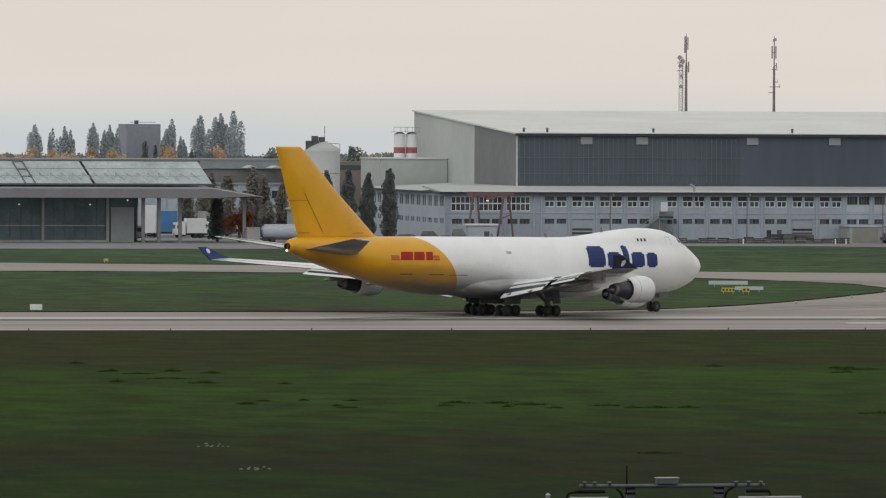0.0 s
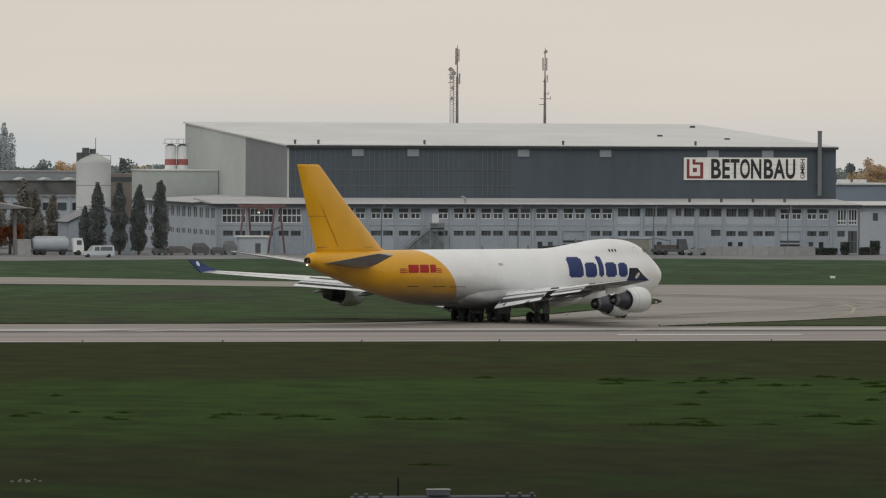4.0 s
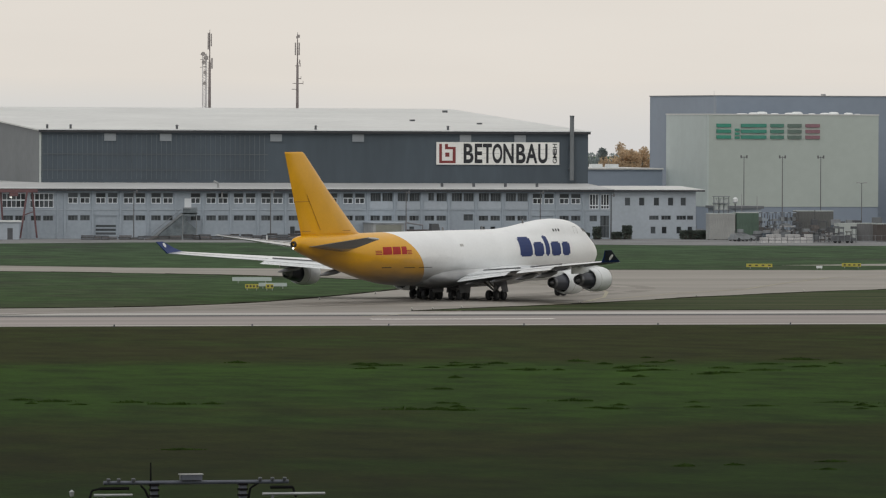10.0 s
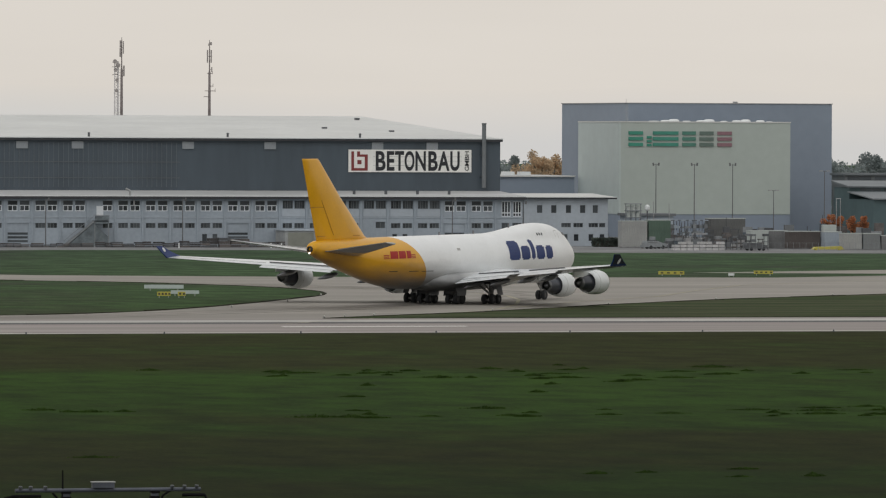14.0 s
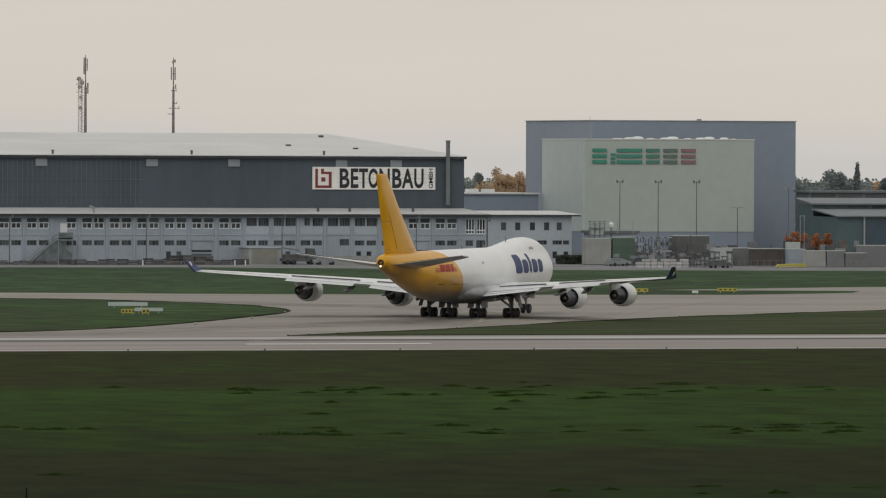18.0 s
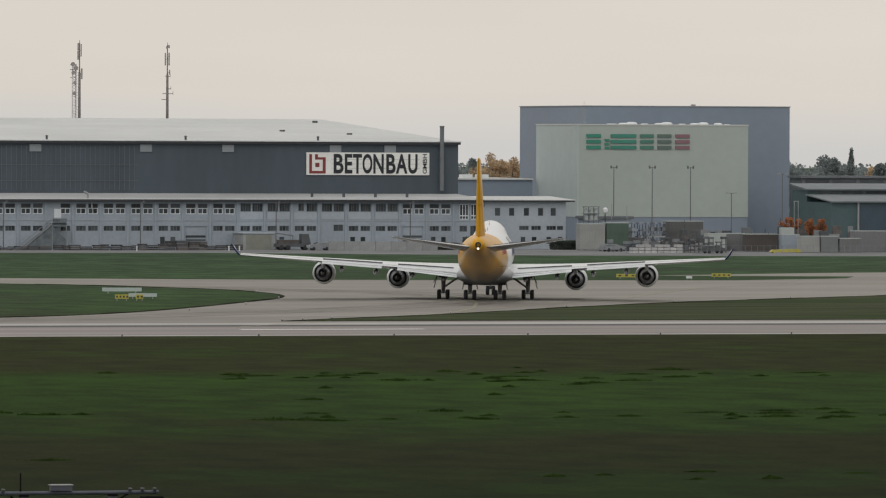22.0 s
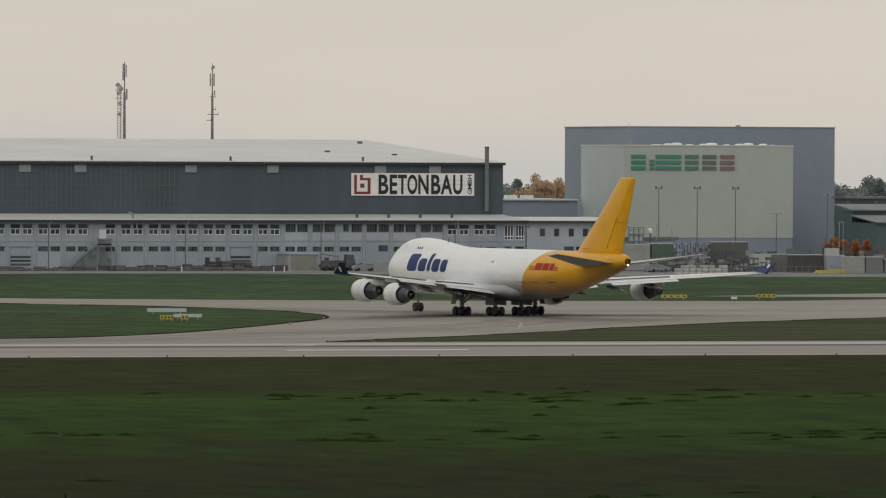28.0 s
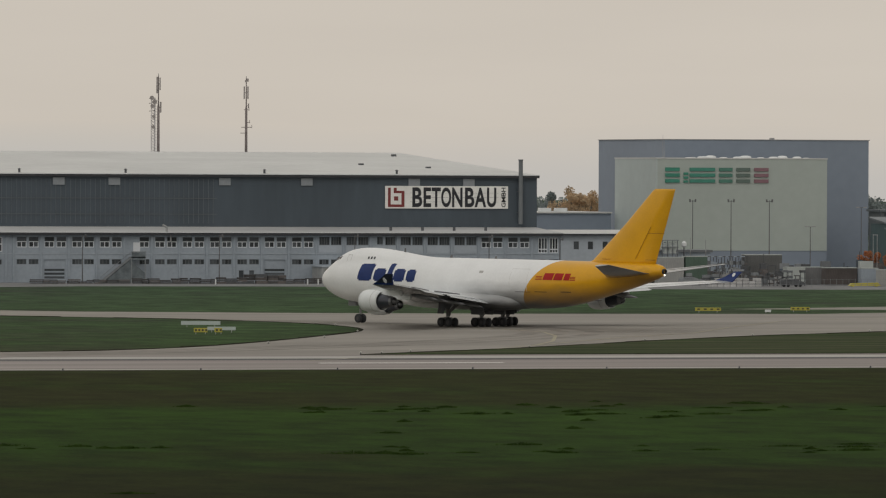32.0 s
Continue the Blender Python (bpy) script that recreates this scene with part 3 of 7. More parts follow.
for z in (1.25, 2.1, 2.95):
    part("board_joint", Mesh().box(4.9, 22.4, -0.128, -0.121, z, z + 0.05), METAL_L, board)

# ---------------------------------------------------------------- long two-storey workshop before the hall
EAVE = 9.45
BAY, B0 = 5.255, -3.8
works = thing("workshop_building", "long grey rendered workshop with rows of windows", "building")
holes, wins = [], []


def opening(u0, u1, z0, z1, bars, m, transom=0.0):
    holes.append((u0, u1, z0, z1))
    wins.append((u0, z0, u1 - u0, z1 - z0, bars, m, transom))


for k in range(3):
    u = -20.9 + k * 5.25
    opening(u, u + 4.5, 5.75, 8.45, 5, FRAME_W, 1.3)
    for j in (0.2, 2.5):
        opening(u + j, u + j + 1.9, 3.35, 4.3, 3, MIDWALL)
gates = []
for k in range(19):
    u = B0 + k * BAY
    dark = 11 <= k < 17
    for j in (0.62, 2.9):
        if k == 4 and j < 1:
            continue
        if dark:
            if k == 13 and j < 1:
                opening(u + 1.3, u + 2.4, 7.15, 8.6, 2, MIDWALL)
            else:
                opening(u + j, u + j + 2.0, 7.05, 8.6, 4, MIDWALL)
        else:
            opening(u + j, u + j + 1.85, 6.55, 8.5, 2, FRAME_W, 1.05)
        if k not in (1, 9, 17) and not (k == 14):
            opening(u + j, u + j + 1.85, 3.4, 4.35, 3, MIDWALL)
    if k == 14:
        opening(u + 2.9, u + 4.75, 3.4, 4.6, 2, MIDWALL)
    if k in (1, 9, 17):
        holes.append((u + 0.5, u + 4.6, 0.0, 4.3))
        gates.append(u + 0.5)
    if k in (8, 12, 15, 18):
        for j in (0.9, 2.9):
            holes.append((u + j, u + j + 0.95, 0.4, 2.3))
            wins.append((u + j, 0.4, 0.95, 1.9, 1, MIDWALL, 0))
opening(97.3, 99.1, 5.6, 8.5, 3, FRAME_W, 0.6)
opening(99.5, 101.2, 5.6, 8.5, 3, FRAME_W, 0.6)
opening(97.3, 98.8, 3.3, 4.4, 2, MIDWALL)
opening(99.4, 101.2, 0.2, 4.4, 3, MIDWALL, 2.2)
OX0, OX1 = -22.1, 101.6
front = holed(OX0, OX1, 0, EAVE - 0.55, holes, 0.3, lambda u, d, z: (u, d, z))
part("front_wall", front, PLASTER, works)
part("core_wall", Mesh().box(OX0 + 0.3, OX1, 0.32, 0.6, 0, EAVE - 0.55), MIDWALL, works)
for u, z, w, h, bars, m, transom in wins:
    if m is FRAME_W and bars == 2:
        window(works, (u, 0.18, z), w, 1.12, 2, FRAME_W)
        window(works, (u, 0.18, z + 1.12), w, h - 1.12, 1, MIDWALL)
    else:
        window(works, (u, 0.18, z), w, h, bars, m, transom)
pil = Mesh().box(-0.2, 0.2, -0.22, 0, 0, EAVE - 0.55).data("pilaster", PLASTER)
for k in range(20):
    part("pilaster", pil, None, works).location = (B0 + k * BAY, 0, 0)
for u in (-21.9, -16.0, -10.7, -5.2):
    part("pilaster", pil, None, works).location = (u, 0, 0)
band = Mesh().box(OX0, OX1, -0.1, 0, 5.35, 5.5).data("string_course", PLASTER_L)
part("string_course", band, None, works)
for k in range(11, 17):
    u = B0 + k * BAY
    part("spandrel_panel", Mesh().box(u + 0.5, u + 4.95, -0.05, -0.003, 5.6, 6.95), PLASTER_L, works, "pale repainted spandrel")
for u in gates:
    g = part("roller_gate", Mesh().box(u, u + 4.1, 0.2, 0.29, 0, 4.3), PLASTER, works, "grey roller gate with slotted lower lights")
    for z in (0.75, 1.45, 2.15):
        part("light_slot", Mesh().box(u + 0.15, u + 3.95, 0.17, 0.198, z, z + 0.42), PANE, g)
# side wall going back from the corner
sh, sw = [], []
for k in range(13):
    v = 1.2 + k * 6.0
    for j in (0, 2.0):
        sh += [(v + j, v + j + 1.5, 6.55, 8.5), (v + j, v + j + 1.5, 3.4, 4.35)]
        sw += [(v + j, 6.55, 1.5, 1.95, 2), (v + j, 3.4, 1.5, 0.95, 2)]
part("side_wall", holed(0, 80, 0, EAVE - 0.55, sh, 0.3, lambda u, d, z: (OX0 + d, u, z)), PLASTER_L, works)
part("side_core", Mesh().box(OX0 + 0.32, OX0 + 0.6, 0.6, 80, 0, EAVE - 0.55), MIDWALL, works)
for v, z, w, h, b in sw:
    window(works, (OX0 + 0.18, v + w, z), w, h, b, MIDWALL, rz=-90)
part("roof", Mesh().loft([[(x, -0.9, EAVE - 0.05), (x, 17.95, 10.3), (x, 17.95, 9.95), (x, -0.9, EAVE - 0.4)] for x in (OX0 - 0.9, OX1 + 0.3)]), ROOF_G, works, "grey low-pitched roof sheet")
part("roof", Mesh().loft([[(x, y, z) for x, z in ((OX0 - 0.9, EAVE - 0.05), (HX0 - 0.05, 10.3), (HX0 - 0.05, 9.95), (OX0 - 0.9, EAVE - 0.4))] for y in (18.0, 84)]), ROOF_G, works)
part("fascia", Mesh().box(OX0 - 1.0, OX1 + 0.3, -1.0, -0.92, EAVE - 0.62, EAVE - 0.14), FASCIA, works, "dark eaves fascia")
part("fascia", Mesh().box(OX0 - 1.02, OX0 - 0.92, -0.9, 84, EAVE - 0.5, EAVE - 0.14), FASCIA, works, "dark eaves fascia")
part("eaves_flashing", Mesh().box(OX0 - 1.0, OX1 + 0.3, -1.04, -0.9, EAVE - 0.138, EAVE + 0.02), WHITE, works, "bright metal eaves flashing")
part("soffit", Mesh().box(OX0 - 0.9, OX1 + 0.3, -0.9, 0.6, EAVE - 0.55, EAVE - 0.42), PLASTER_L, works)
for u in (70, 76.2, 82.4, 88.6):
    part("roof_vent", Mesh().tube((u, 6, 9.6), (u, 6, 10.4), 0.28), METAL_D, works)
pipe = Mesh().tube((25.2, -0.4, EAVE), (25.2, -0.4, EAVE + 0.9), 0.2).tube((25.2, -0.4, EAVE + 0.9), (24.4, -0.4, EAVE + 1.3), 0.2).tube((26.0, -0.3, 7.6), (26.0, -0.3, EAVE), 0.16)
part("vent_pipe", pipe, METAL_L, works, "bent galvanised vent pipe")

annex = thing("office_annex", "light grey office annex with small square windows", "building")
ah = []
aw = []
for u in (104.2, 107.0, 109.9, 112.7, 115.2):
    ah.append((u, u + 1.05, 6.3, 7.8)); aw.append((u, 6.3, 1.05, 1.5, 1))
for u in (109.0, 111.4, 114.4, 116.5):
    ah.append((u, u + 1.9 if u < 116 else u + 1.2, 3.6, 4.4)); aw.append((u, 3.6, 1.9 if u < 116 else 1.2, 0.8, 3))
for u in (104.0, 109.3, 111.5, 114.4, 116.6):
    ah.append((u, u + 0.95, 1.0, 2.3)); aw.append((u, 1.0, 0.95, 1.3, 1))
part("front_wall", holed(101.62, 118.2, 0, 9.3, ah, 0.3, lambda u, d, z: (u, d - 0.15, z)), PLASTER_L, annex)
part("core_wall", Mesh().box(101.7, 118.1, 0.2, 14, 0, 9.3), PLASTER, annex)
for u, z, w, h, b in aw:
    window(annex, (u, 0.05, z), w, h, b, MIDWALL)
part("roof", Mesh().loft([[(x, -1.0, 9.35), (x, 15, 9.9), (x, 15, 9.6), (x, -1.0, 9.05)] for x in (101.9, 119.6)]), ROOF_W, annex, "pale flat roof with overhang")
part("fascia", Mesh().box(101.9, 119.7, -1.12, -1.02, 8.95, 9.25), FASCIA, annex)
part("eaves_flashing", Mesh().box(101.9, 119.7, -1.15, -1.0, 9.252, 9.4), WHITE, annex)

# ---------------------------------------------------------------- high-bay warehouse
ware = thing("warehouse", "tall blue-grey clad high-bay warehouse", "warehouse")
part("tower_wall", Mesh().box(167.0, 212.6, 150, 200, 0, 27.8), WARE_D, ware)
part("parapet", Mesh().box(166.8, 212.8, 149.85, 200.15, 27.8, 27.96), METAL_L, ware)
part("roof_box", Mesh().box(191.0, 191.8, 151, 152, 27.96, 28.3), METAL_L, ware)
hall2 = thing("packing_hall", "pale green-grey clad hall in front of the warehouse", "hall")
part("front_wall", Mesh().box(153.6, 190.3, 110, 110.4, 4.75, 23.7), WARE_L, hall2)
part("side_wall", Mesh().box(153.2, 153.6, 110, 140, 4.75, 23.7), WARE_S, hall2)
part("plinth", Mesh().box(153.3, 190.25, 110.1, 139.9, 0, 4.75), WARE_D, hall2, "blue-grey clad plinth")
part("far_wall", Mesh().box(189.9, 190.3, 110.4, 140, 4.75, 23.7), WARE_L, hall2)
part("roof", Mesh().box(153.1, 190.4, 109.9, 140.1, 23.7, 23.95), ROOF_W, hall2)
part("back_wall", Mesh().box(153.6, 189.9, 139.6, 140, 4.75, 23.7), WARE_L, hall2)
part("link", Mesh().box(168, 189, 140.05, 149.9, 0, 20), WARE_D, hall2)
for x, w, tall in ((161.9, 1.15, 0.12), (164.5, 1.15, 0.3), (166.2, 1.2, 0.48), (169.0, 0.8, 0.16), (172.2, 1.05, 0.28), (173.8, 1.25, 0.48), (177.1, 0.7, 0.16), (179.9, 1.0, 0.3), (181.8, 1.1, 0.48), (185.0, 0.9, 0.34), (187.0, 0.6, 0.1)):
    dome = Mesh().loft([[(x + w * c * math.cos(t), 114 + 1.2 * c * math.sin(t), 23.95 + tall * s) for t in (math.pi * i / 7 for i in range(14))] for c, s in ((1.0, 0.0), (0.94, 0.5), (0.72, 0.85), (0.35, 1.0))])
    part("rooflight", dome, WHITE, hall2, "white rounded rooflight")
part("aerial", Mesh().tube((155.6, 113, 23.95), (155.6, 113, 28.6), 0.045, 0.03).tube((156.0, 113, 23.95), (156.0, 113, 27.6), 0.04, 0.03).tube((155.6, 113, 24.2), (156.0, 113, 24.2), 0.04), METAL_L, hall2, "thin twin aerial on the roof")
lettering = thing("wall_lettering", "large wall sign of six blocks fading from green to red", "sign", (155.2, 109.98, 18.8))
x = 0
for k, (w, c) in enumerate(((3.1, (0.045, 0.25, 0.18)), (1.0, (0.045, 0.25, 0.18)), (5.5, (0.055, 0.25, 0.19)), (2.9, (0.075, 0.21, 0.165)), (3.0, (0.12, 0.17, 0.15)), (3.1, (0.25, 0.14, 0.165)))):
    hgt = 2.1 if k == 1 else 3.1
    paint = mat("sign paint", c, 0.5, 0.1, 1)
    for f in (0.0, 0.385, 0.77):
        part("letter_bar", Mesh().box(x, x + w, -0.25, -0.003, hgt * f, hgt * (f + 0.23)), paint, lettering)
    x += w + (0.85 if k != 1 else 0.3)
# ---------------------------------------------------------------- plants
def crown(m, place, n, leaf, inside):
    """n leaf quads of about leaf metres; inside(rng) gives a point of the crown."""
    rng = random.Random(hash((round(place[0]), round(place[1]), n)) & 0xFFFF)
    for _ in range(n):
        x, y, z = inside(rng)
        a, b, s = rng.uniform(0, 6.28), rng.uniform(-0.9, 0.9), leaf * rng.uniform(0.6, 1.4)
        ux, uy = math.cos(a) * s, math.sin(a) * s
        w = Vector((-math.sin(a) * math.sin(b), math.cos(a) * math.sin(b), math.cos(b))) * s
        m.quad((x - ux, y - uy, z), (x - w.x, y - w.y, z - w.z), (x + ux, y + uy, z), (x + w.x, y + w.y, z + w.z))
    return m


def columnar(name, x, y, h, r, leafm, label, n=1300, leaf=0.32, group="", gap=0.0):
    t = thing(name, label, "tree", (x, y, 0), group)
    trunk = Mesh().tube((0, 0, 0), (0.1, 0, h * 0.5), 0.28, 0.14).tube((0.1, 0, h * 0.5), (0, 0.1, h * 0.93), 0.14, 0.03)
    rng = random.Random(int(x * 7 + y))
    for k in range(9):
        a, z = rng.uniform(0, 6.28), h * (0.15 + 0.08 * k)
        trunk.tube((0, 0, z), (math.cos(a) * r * 0.6, math.sin(a) * r * 0.6, z + h * 0.13), 0.07, 0.02, 5)
    part("trunk", trunk, BARK, t)
    tips = [(rng.uniform(-0.4, 0.4) * r, rng.uniform(-0.4, 0.4) * r, rng.uniform(0.86, 1.0)) for _ in range(7)]

    def inside(g):
        tx, ty, top = g.choice(tips)
        f = g.random() ** 0.85
        z = h * (0.06 + (top - 0.06) * f)
        prof = r * (0.12 + math.sin(math.pi * (0.12 + 0.86 * f)) ** 0.7 * (0.92 - 0.1 * f)) * 0.8
        a, d = g.uniform(0, 6.28), math.sqrt(g.random()) * prof * (0.8 + 0.3 * math.sin(z * 1.7 + tx * 9))
        return tx * (1 - f * 0.6) + math.cos(a) * d, ty * (1 - f * 0.6) + math.sin(a) * d, z
    part("crown", crown(Mesh(), (x, y), n, leaf, inside), leafm, t)
    return t


def broad(name, x, y, h, r, leafm, label, n=900, leaf=0.5, group=""):
    t = thing(name, label, "tree", (x, y, 0), group)
    rng = random.Random(int(x * 13 + y * 3))
    lobes = [(rng.uniform(-0.7, 0.7) * r, rng.uniform(-0.6, 0.6) * r, h * rng.uniform(0.4, 0.82), r * rng.uniform(0.3, 0.55)) for _ in range(9)]
    trunk = Mesh().tube((0, 0, 0), (0, 0, h * 0.45), 0.3, 0.2)
    for lx, ly, lz, lr in lobes:
        trunk.tube((0, 0, h * 0.3), (lx, ly, lz), 0.12, 0.04, 5)
    part("trunk", trunk, BARK, t)

    def inside(g):
        lx, ly, lz, lr = g.choice(lobes)
        v = Vector((g.gauss(0, 1), g.gauss(0, 1), g.gauss(0, 1))).normalized() * lr * g.random() ** 0.4
        return lx + v.x, ly + v.y, min(h, lz + v.z * 1.15)
    part("crown", crown(Mesh(), (x, y), n, leaf, inside), leafm, t)
    return t


# a row of dark columnar poplars by the workshop
for x, y, h, r in ((-46.6, -14, 13.3, 1.75), (-42.6, -14, 13.5, 1.8), (-39.0, -14, 12.9, 1.7), (-35.2, -14, 13.7, 1.75), (-48.9, -13, 9.2, 1.3)):
    columnar("poplar", x, y, h, r, CYPRESS, "dark narrow columnar poplar beside the workshop", 14000, 0.14, "columnar poplars")
# tall pale poplars far behind, each of several upright plumes on bare stems
def plumed(x, y, h, r, seed):
    t = thing("poplar", "tall hazy grey-green poplar behind the hangar", "tree", (x, y, 0), "distant poplars")
    g = random.Random(seed)
    trunk = Mesh().tube((0, 0, 0), (0, 0, h * 0.55), 0.3, 0.16)
    plumes = []
    for k in range(g.randint(6, 9)):
        px, py = g.uniform(-0.75, 0.75) * r, g.uniform(-0.4, 0.4) * r
        top = h * (1.0 - 0.12 * abs(px) / r - g.uniform(0, 0.1))
        foot = h * g.uniform(0.3, 0.5)
        trunk.tube((0, 0, foot * 0.8), (px * 0.7, py, foot + 1.2), 0.09, 0.05, 5).tube((px * 0.7, py, foot + 1.2), (px, py, top), 0.05, 0.015, 5)
        plumes.append((px, py, foot, top, r * g.uniform(0.34, 0.5)))
    plumes.append((0, 0, h * 0.4, h, r * 0.45))
    part("trunk", trunk, BARK, t)

    def inside(q):
        px, py, foot, top, w = q.choice(plumes)
        f = q.random()
        d = w * (math.sin(math.pi * min(1.0, 0.16 + 0.82 * f * f)) ** 0.55) * math.sqrt(q.random())
        a = q.uniform(0, 6.28)
        return px * (0.75 + 0.25 * f) + math.cos(a) * d, py + math.sin(a) * d, foot + (top - foot) * f
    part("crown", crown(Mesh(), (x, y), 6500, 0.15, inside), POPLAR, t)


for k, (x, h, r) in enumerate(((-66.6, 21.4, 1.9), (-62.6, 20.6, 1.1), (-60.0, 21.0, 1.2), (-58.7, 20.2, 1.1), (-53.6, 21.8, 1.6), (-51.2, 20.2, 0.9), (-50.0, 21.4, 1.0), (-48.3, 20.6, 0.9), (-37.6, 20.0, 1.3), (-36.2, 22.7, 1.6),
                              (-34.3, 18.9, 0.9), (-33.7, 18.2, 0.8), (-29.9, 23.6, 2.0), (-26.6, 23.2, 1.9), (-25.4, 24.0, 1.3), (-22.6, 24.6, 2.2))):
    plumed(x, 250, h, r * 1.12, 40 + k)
columnar("conifer", -10.2, 170, 17.4, 1.8, WOODS, "dark conifer behind the silos", 2200, 0.25)

# ---------------------------------------------------------------- glazed hangar with canopy
hang = thing("glazed_hangar", "low hangar with glass doors, wide canopy and sloping roof lights", "hangar")
FX = (-146.0, -134.0, -122.0, -110.1, -98.1, -86.2)
for a, b in zip(FX, FX[1:]):
    part("glass_door", Mesh().box(a + 0.5, b - 0.5, -8, -7.9, 0.4, 8.2), PANE_B, hang, "dark reflecting glass door")
    for k in range(1, 6):
        x = a + (b - a) * k / 6
        part("mullion", Mesh().box(x - 0.05, x + 0.05, -8.1, -8.003, 0.4, 8.2), METAL_D, hang)
    part("transom", Mesh().box(a + 0.5, b - 0.5, -8.12, -8.003, 3.0, 3.12), METAL_L, hang)
    part("threshold", Mesh().box(a, b, -8.3, -7.9, 0, 0.4), CONCRETE, hang)
for x in FX:
    part("post", Mesh().box(x - 0.5, x + 0.5, -8.0, -7.6, 0, 8.2), METAL_D, hang)
    part("post_cover", Mesh().box(x - 0.26, x + 0.26, -8.4, -8.003, 0, 8.2), CONCRETE, hang, "pale post casing")
part("door_leaf", Mesh().box(-85.6, -81.3, -8.2, -8, 0, 6.4), mat("pale blue-grey door paint", (0.30, 0.335, 0.355), 0.6, 0.08, 0.4), hang, "light grey sliding door leaf")
part("lintel", Mesh().box(-85.7, -80.6, -8.1, -7.9, 6.42, 8.2), PANE_B, hang)
for x in (-80.2, -77.3, -73.4, -61.6):
    part("column", Mesh().box(x - 0.3, x + 0.3, -12.3, -11.7, 0, 8.2), CANOPY, hang)
part("canopy", Mesh().loft([[(x, -15.5, z0), (x, 2, z0), (x, 2, z1), (x, -15.5, z1 - 0.5)] for x, z0, z1 in ((-146, 8.2, 10.4), (-68, 8.2, 10.4), (-58.6, 8.55, 8.85))]), CANOPY, hang, "flat grey canopy with tapered end")
part("back_wall", Mesh().box(-146, -80.6, 12, 12.4, 0, 8.2), METAL_D, hang)
part("side_wall", Mesh().box(-80.9, -80.6, -7.6, 12, 0, 8.2), METAL_D, hang)
edges = (-146, -90.2, -68.2)
for a, b in zip(edges, edges[1:]):
    part("roof_light", Mesh().loft([[(x0, -7.5, 10.75), (x0 - 1.6 * d, 0, 14.75), (x0 - 1.6 * d, 0.3, 14.6), (x0, -7.2, 10.6)] for x0, d in ((a + 1.6 + 0.25, 1), (b + 1.35, 1))]), LOUVRE, hang, "dull sloping glass roof light")
bar = Mesh().loft([[(x, -7.56, 10.72), (x + 0.07, -7.56, 10.72), (x + 0.07, -7.5, 10.72), (x, -7.5, 10.72)] if not k else [(x - 1.6, -0.06, 14.78), (x - 1.53, -0.06, 14.78), (x - 1.53, 0, 14.78), (x - 1.6, 0, 14.78)] for x in (0.0,) for k in (0, 1)]).data("glazing_bar", WARE_S)
for k in range(44):
    part("glazing_bar", bar, None, hang).location.x = -144 + 1.76 * k
for f in (0.34, 0.67):
    part("purlin", Mesh().box(-146, -67.6, -7.5 + 7.5 * f - 0.08, -7.5 + 7.5 * f, 10.75 + 4 * f + 0.02, 10.75 + 4 * f + 0.1), WARE_S, hang)
for k in range(38):
    x0 = -144.5 + 2.0 * k
    for f0, f1, d in ((0.2, 0.5, 1.0), (0.5, 0.2, 2.0)):
        p = [(x0 + d - 1.0 - 1.6 * f0, -7.62 + 7.5 * f0, 10.78 + 4 * f0), (x0 + d - 1.6 * f1, -7.62 + 7.5 * f1, 10.78 + 4 * f1)]
        part("roof_truss", Mesh().tube(p[0], p[1], 0.07, n=5), WARE_S, hang)
for x0 in (-101.2, -99.4):
    part("roof_ladder", Mesh().tube((x0, -7.65, 10.8), (x0 - 1.6, -0.15, 14.85), 0.1, n=5), METAL_D, hang)
for f in (0.3, 0.62, 0.95):
    part("roof_ladder", Mesh().tube((-101.2 - 1.6 * f, -7.65 + 7.5 * f, 10.8 + 4.05 * f), (-99.4 - 1.6 * f, -7.65 + 7.5 * f, 10.8 + 4.05 * f), 0.08, n=5), METAL_D, hang)
part("roof_light_frame", Mesh().box(-146, -66.3, -7.7, -7.3, 10.4, 10.74).box(-146, -68, 0.0, 0.5, 14.55, 14.9), METAL_D, hang)
part("roof_back", Mesh().loft([[(x, 0.5, 14.6), (x, 8, 10.4), (x, 0.5, 10.4)] for x in (-146, -68)]), CANOPY, hang)
for x, z in ((-102.5, 6.9), (-89.5, 6.9), (-82.6, 7.7)):
    part("lamp", Mesh().turn((x, -8.6, z), (0, -1, 0), [(0, 0.16), (0.1, 0.14), (0.15, 0)], 8), LAMP_W, hang, "small lit lamp")

# ---------------------------------------------------------------- vehicles
wheel_t = Mesh().turn((0, 0.16, 0), (0, -1, 0), [(0, 0), (0, 0.42), (0.06, 0.5), (0.26, 0.5), (0.32, 0.42), (0.32, 0)], 14).data("wheel", TYRE, True)


def axles(t, xs, half, parent=None):
    for x in xs:
        for s in (-1, 1):
            part("wheel", wheel_t, None, t).location = (x, s * half, 0.5)


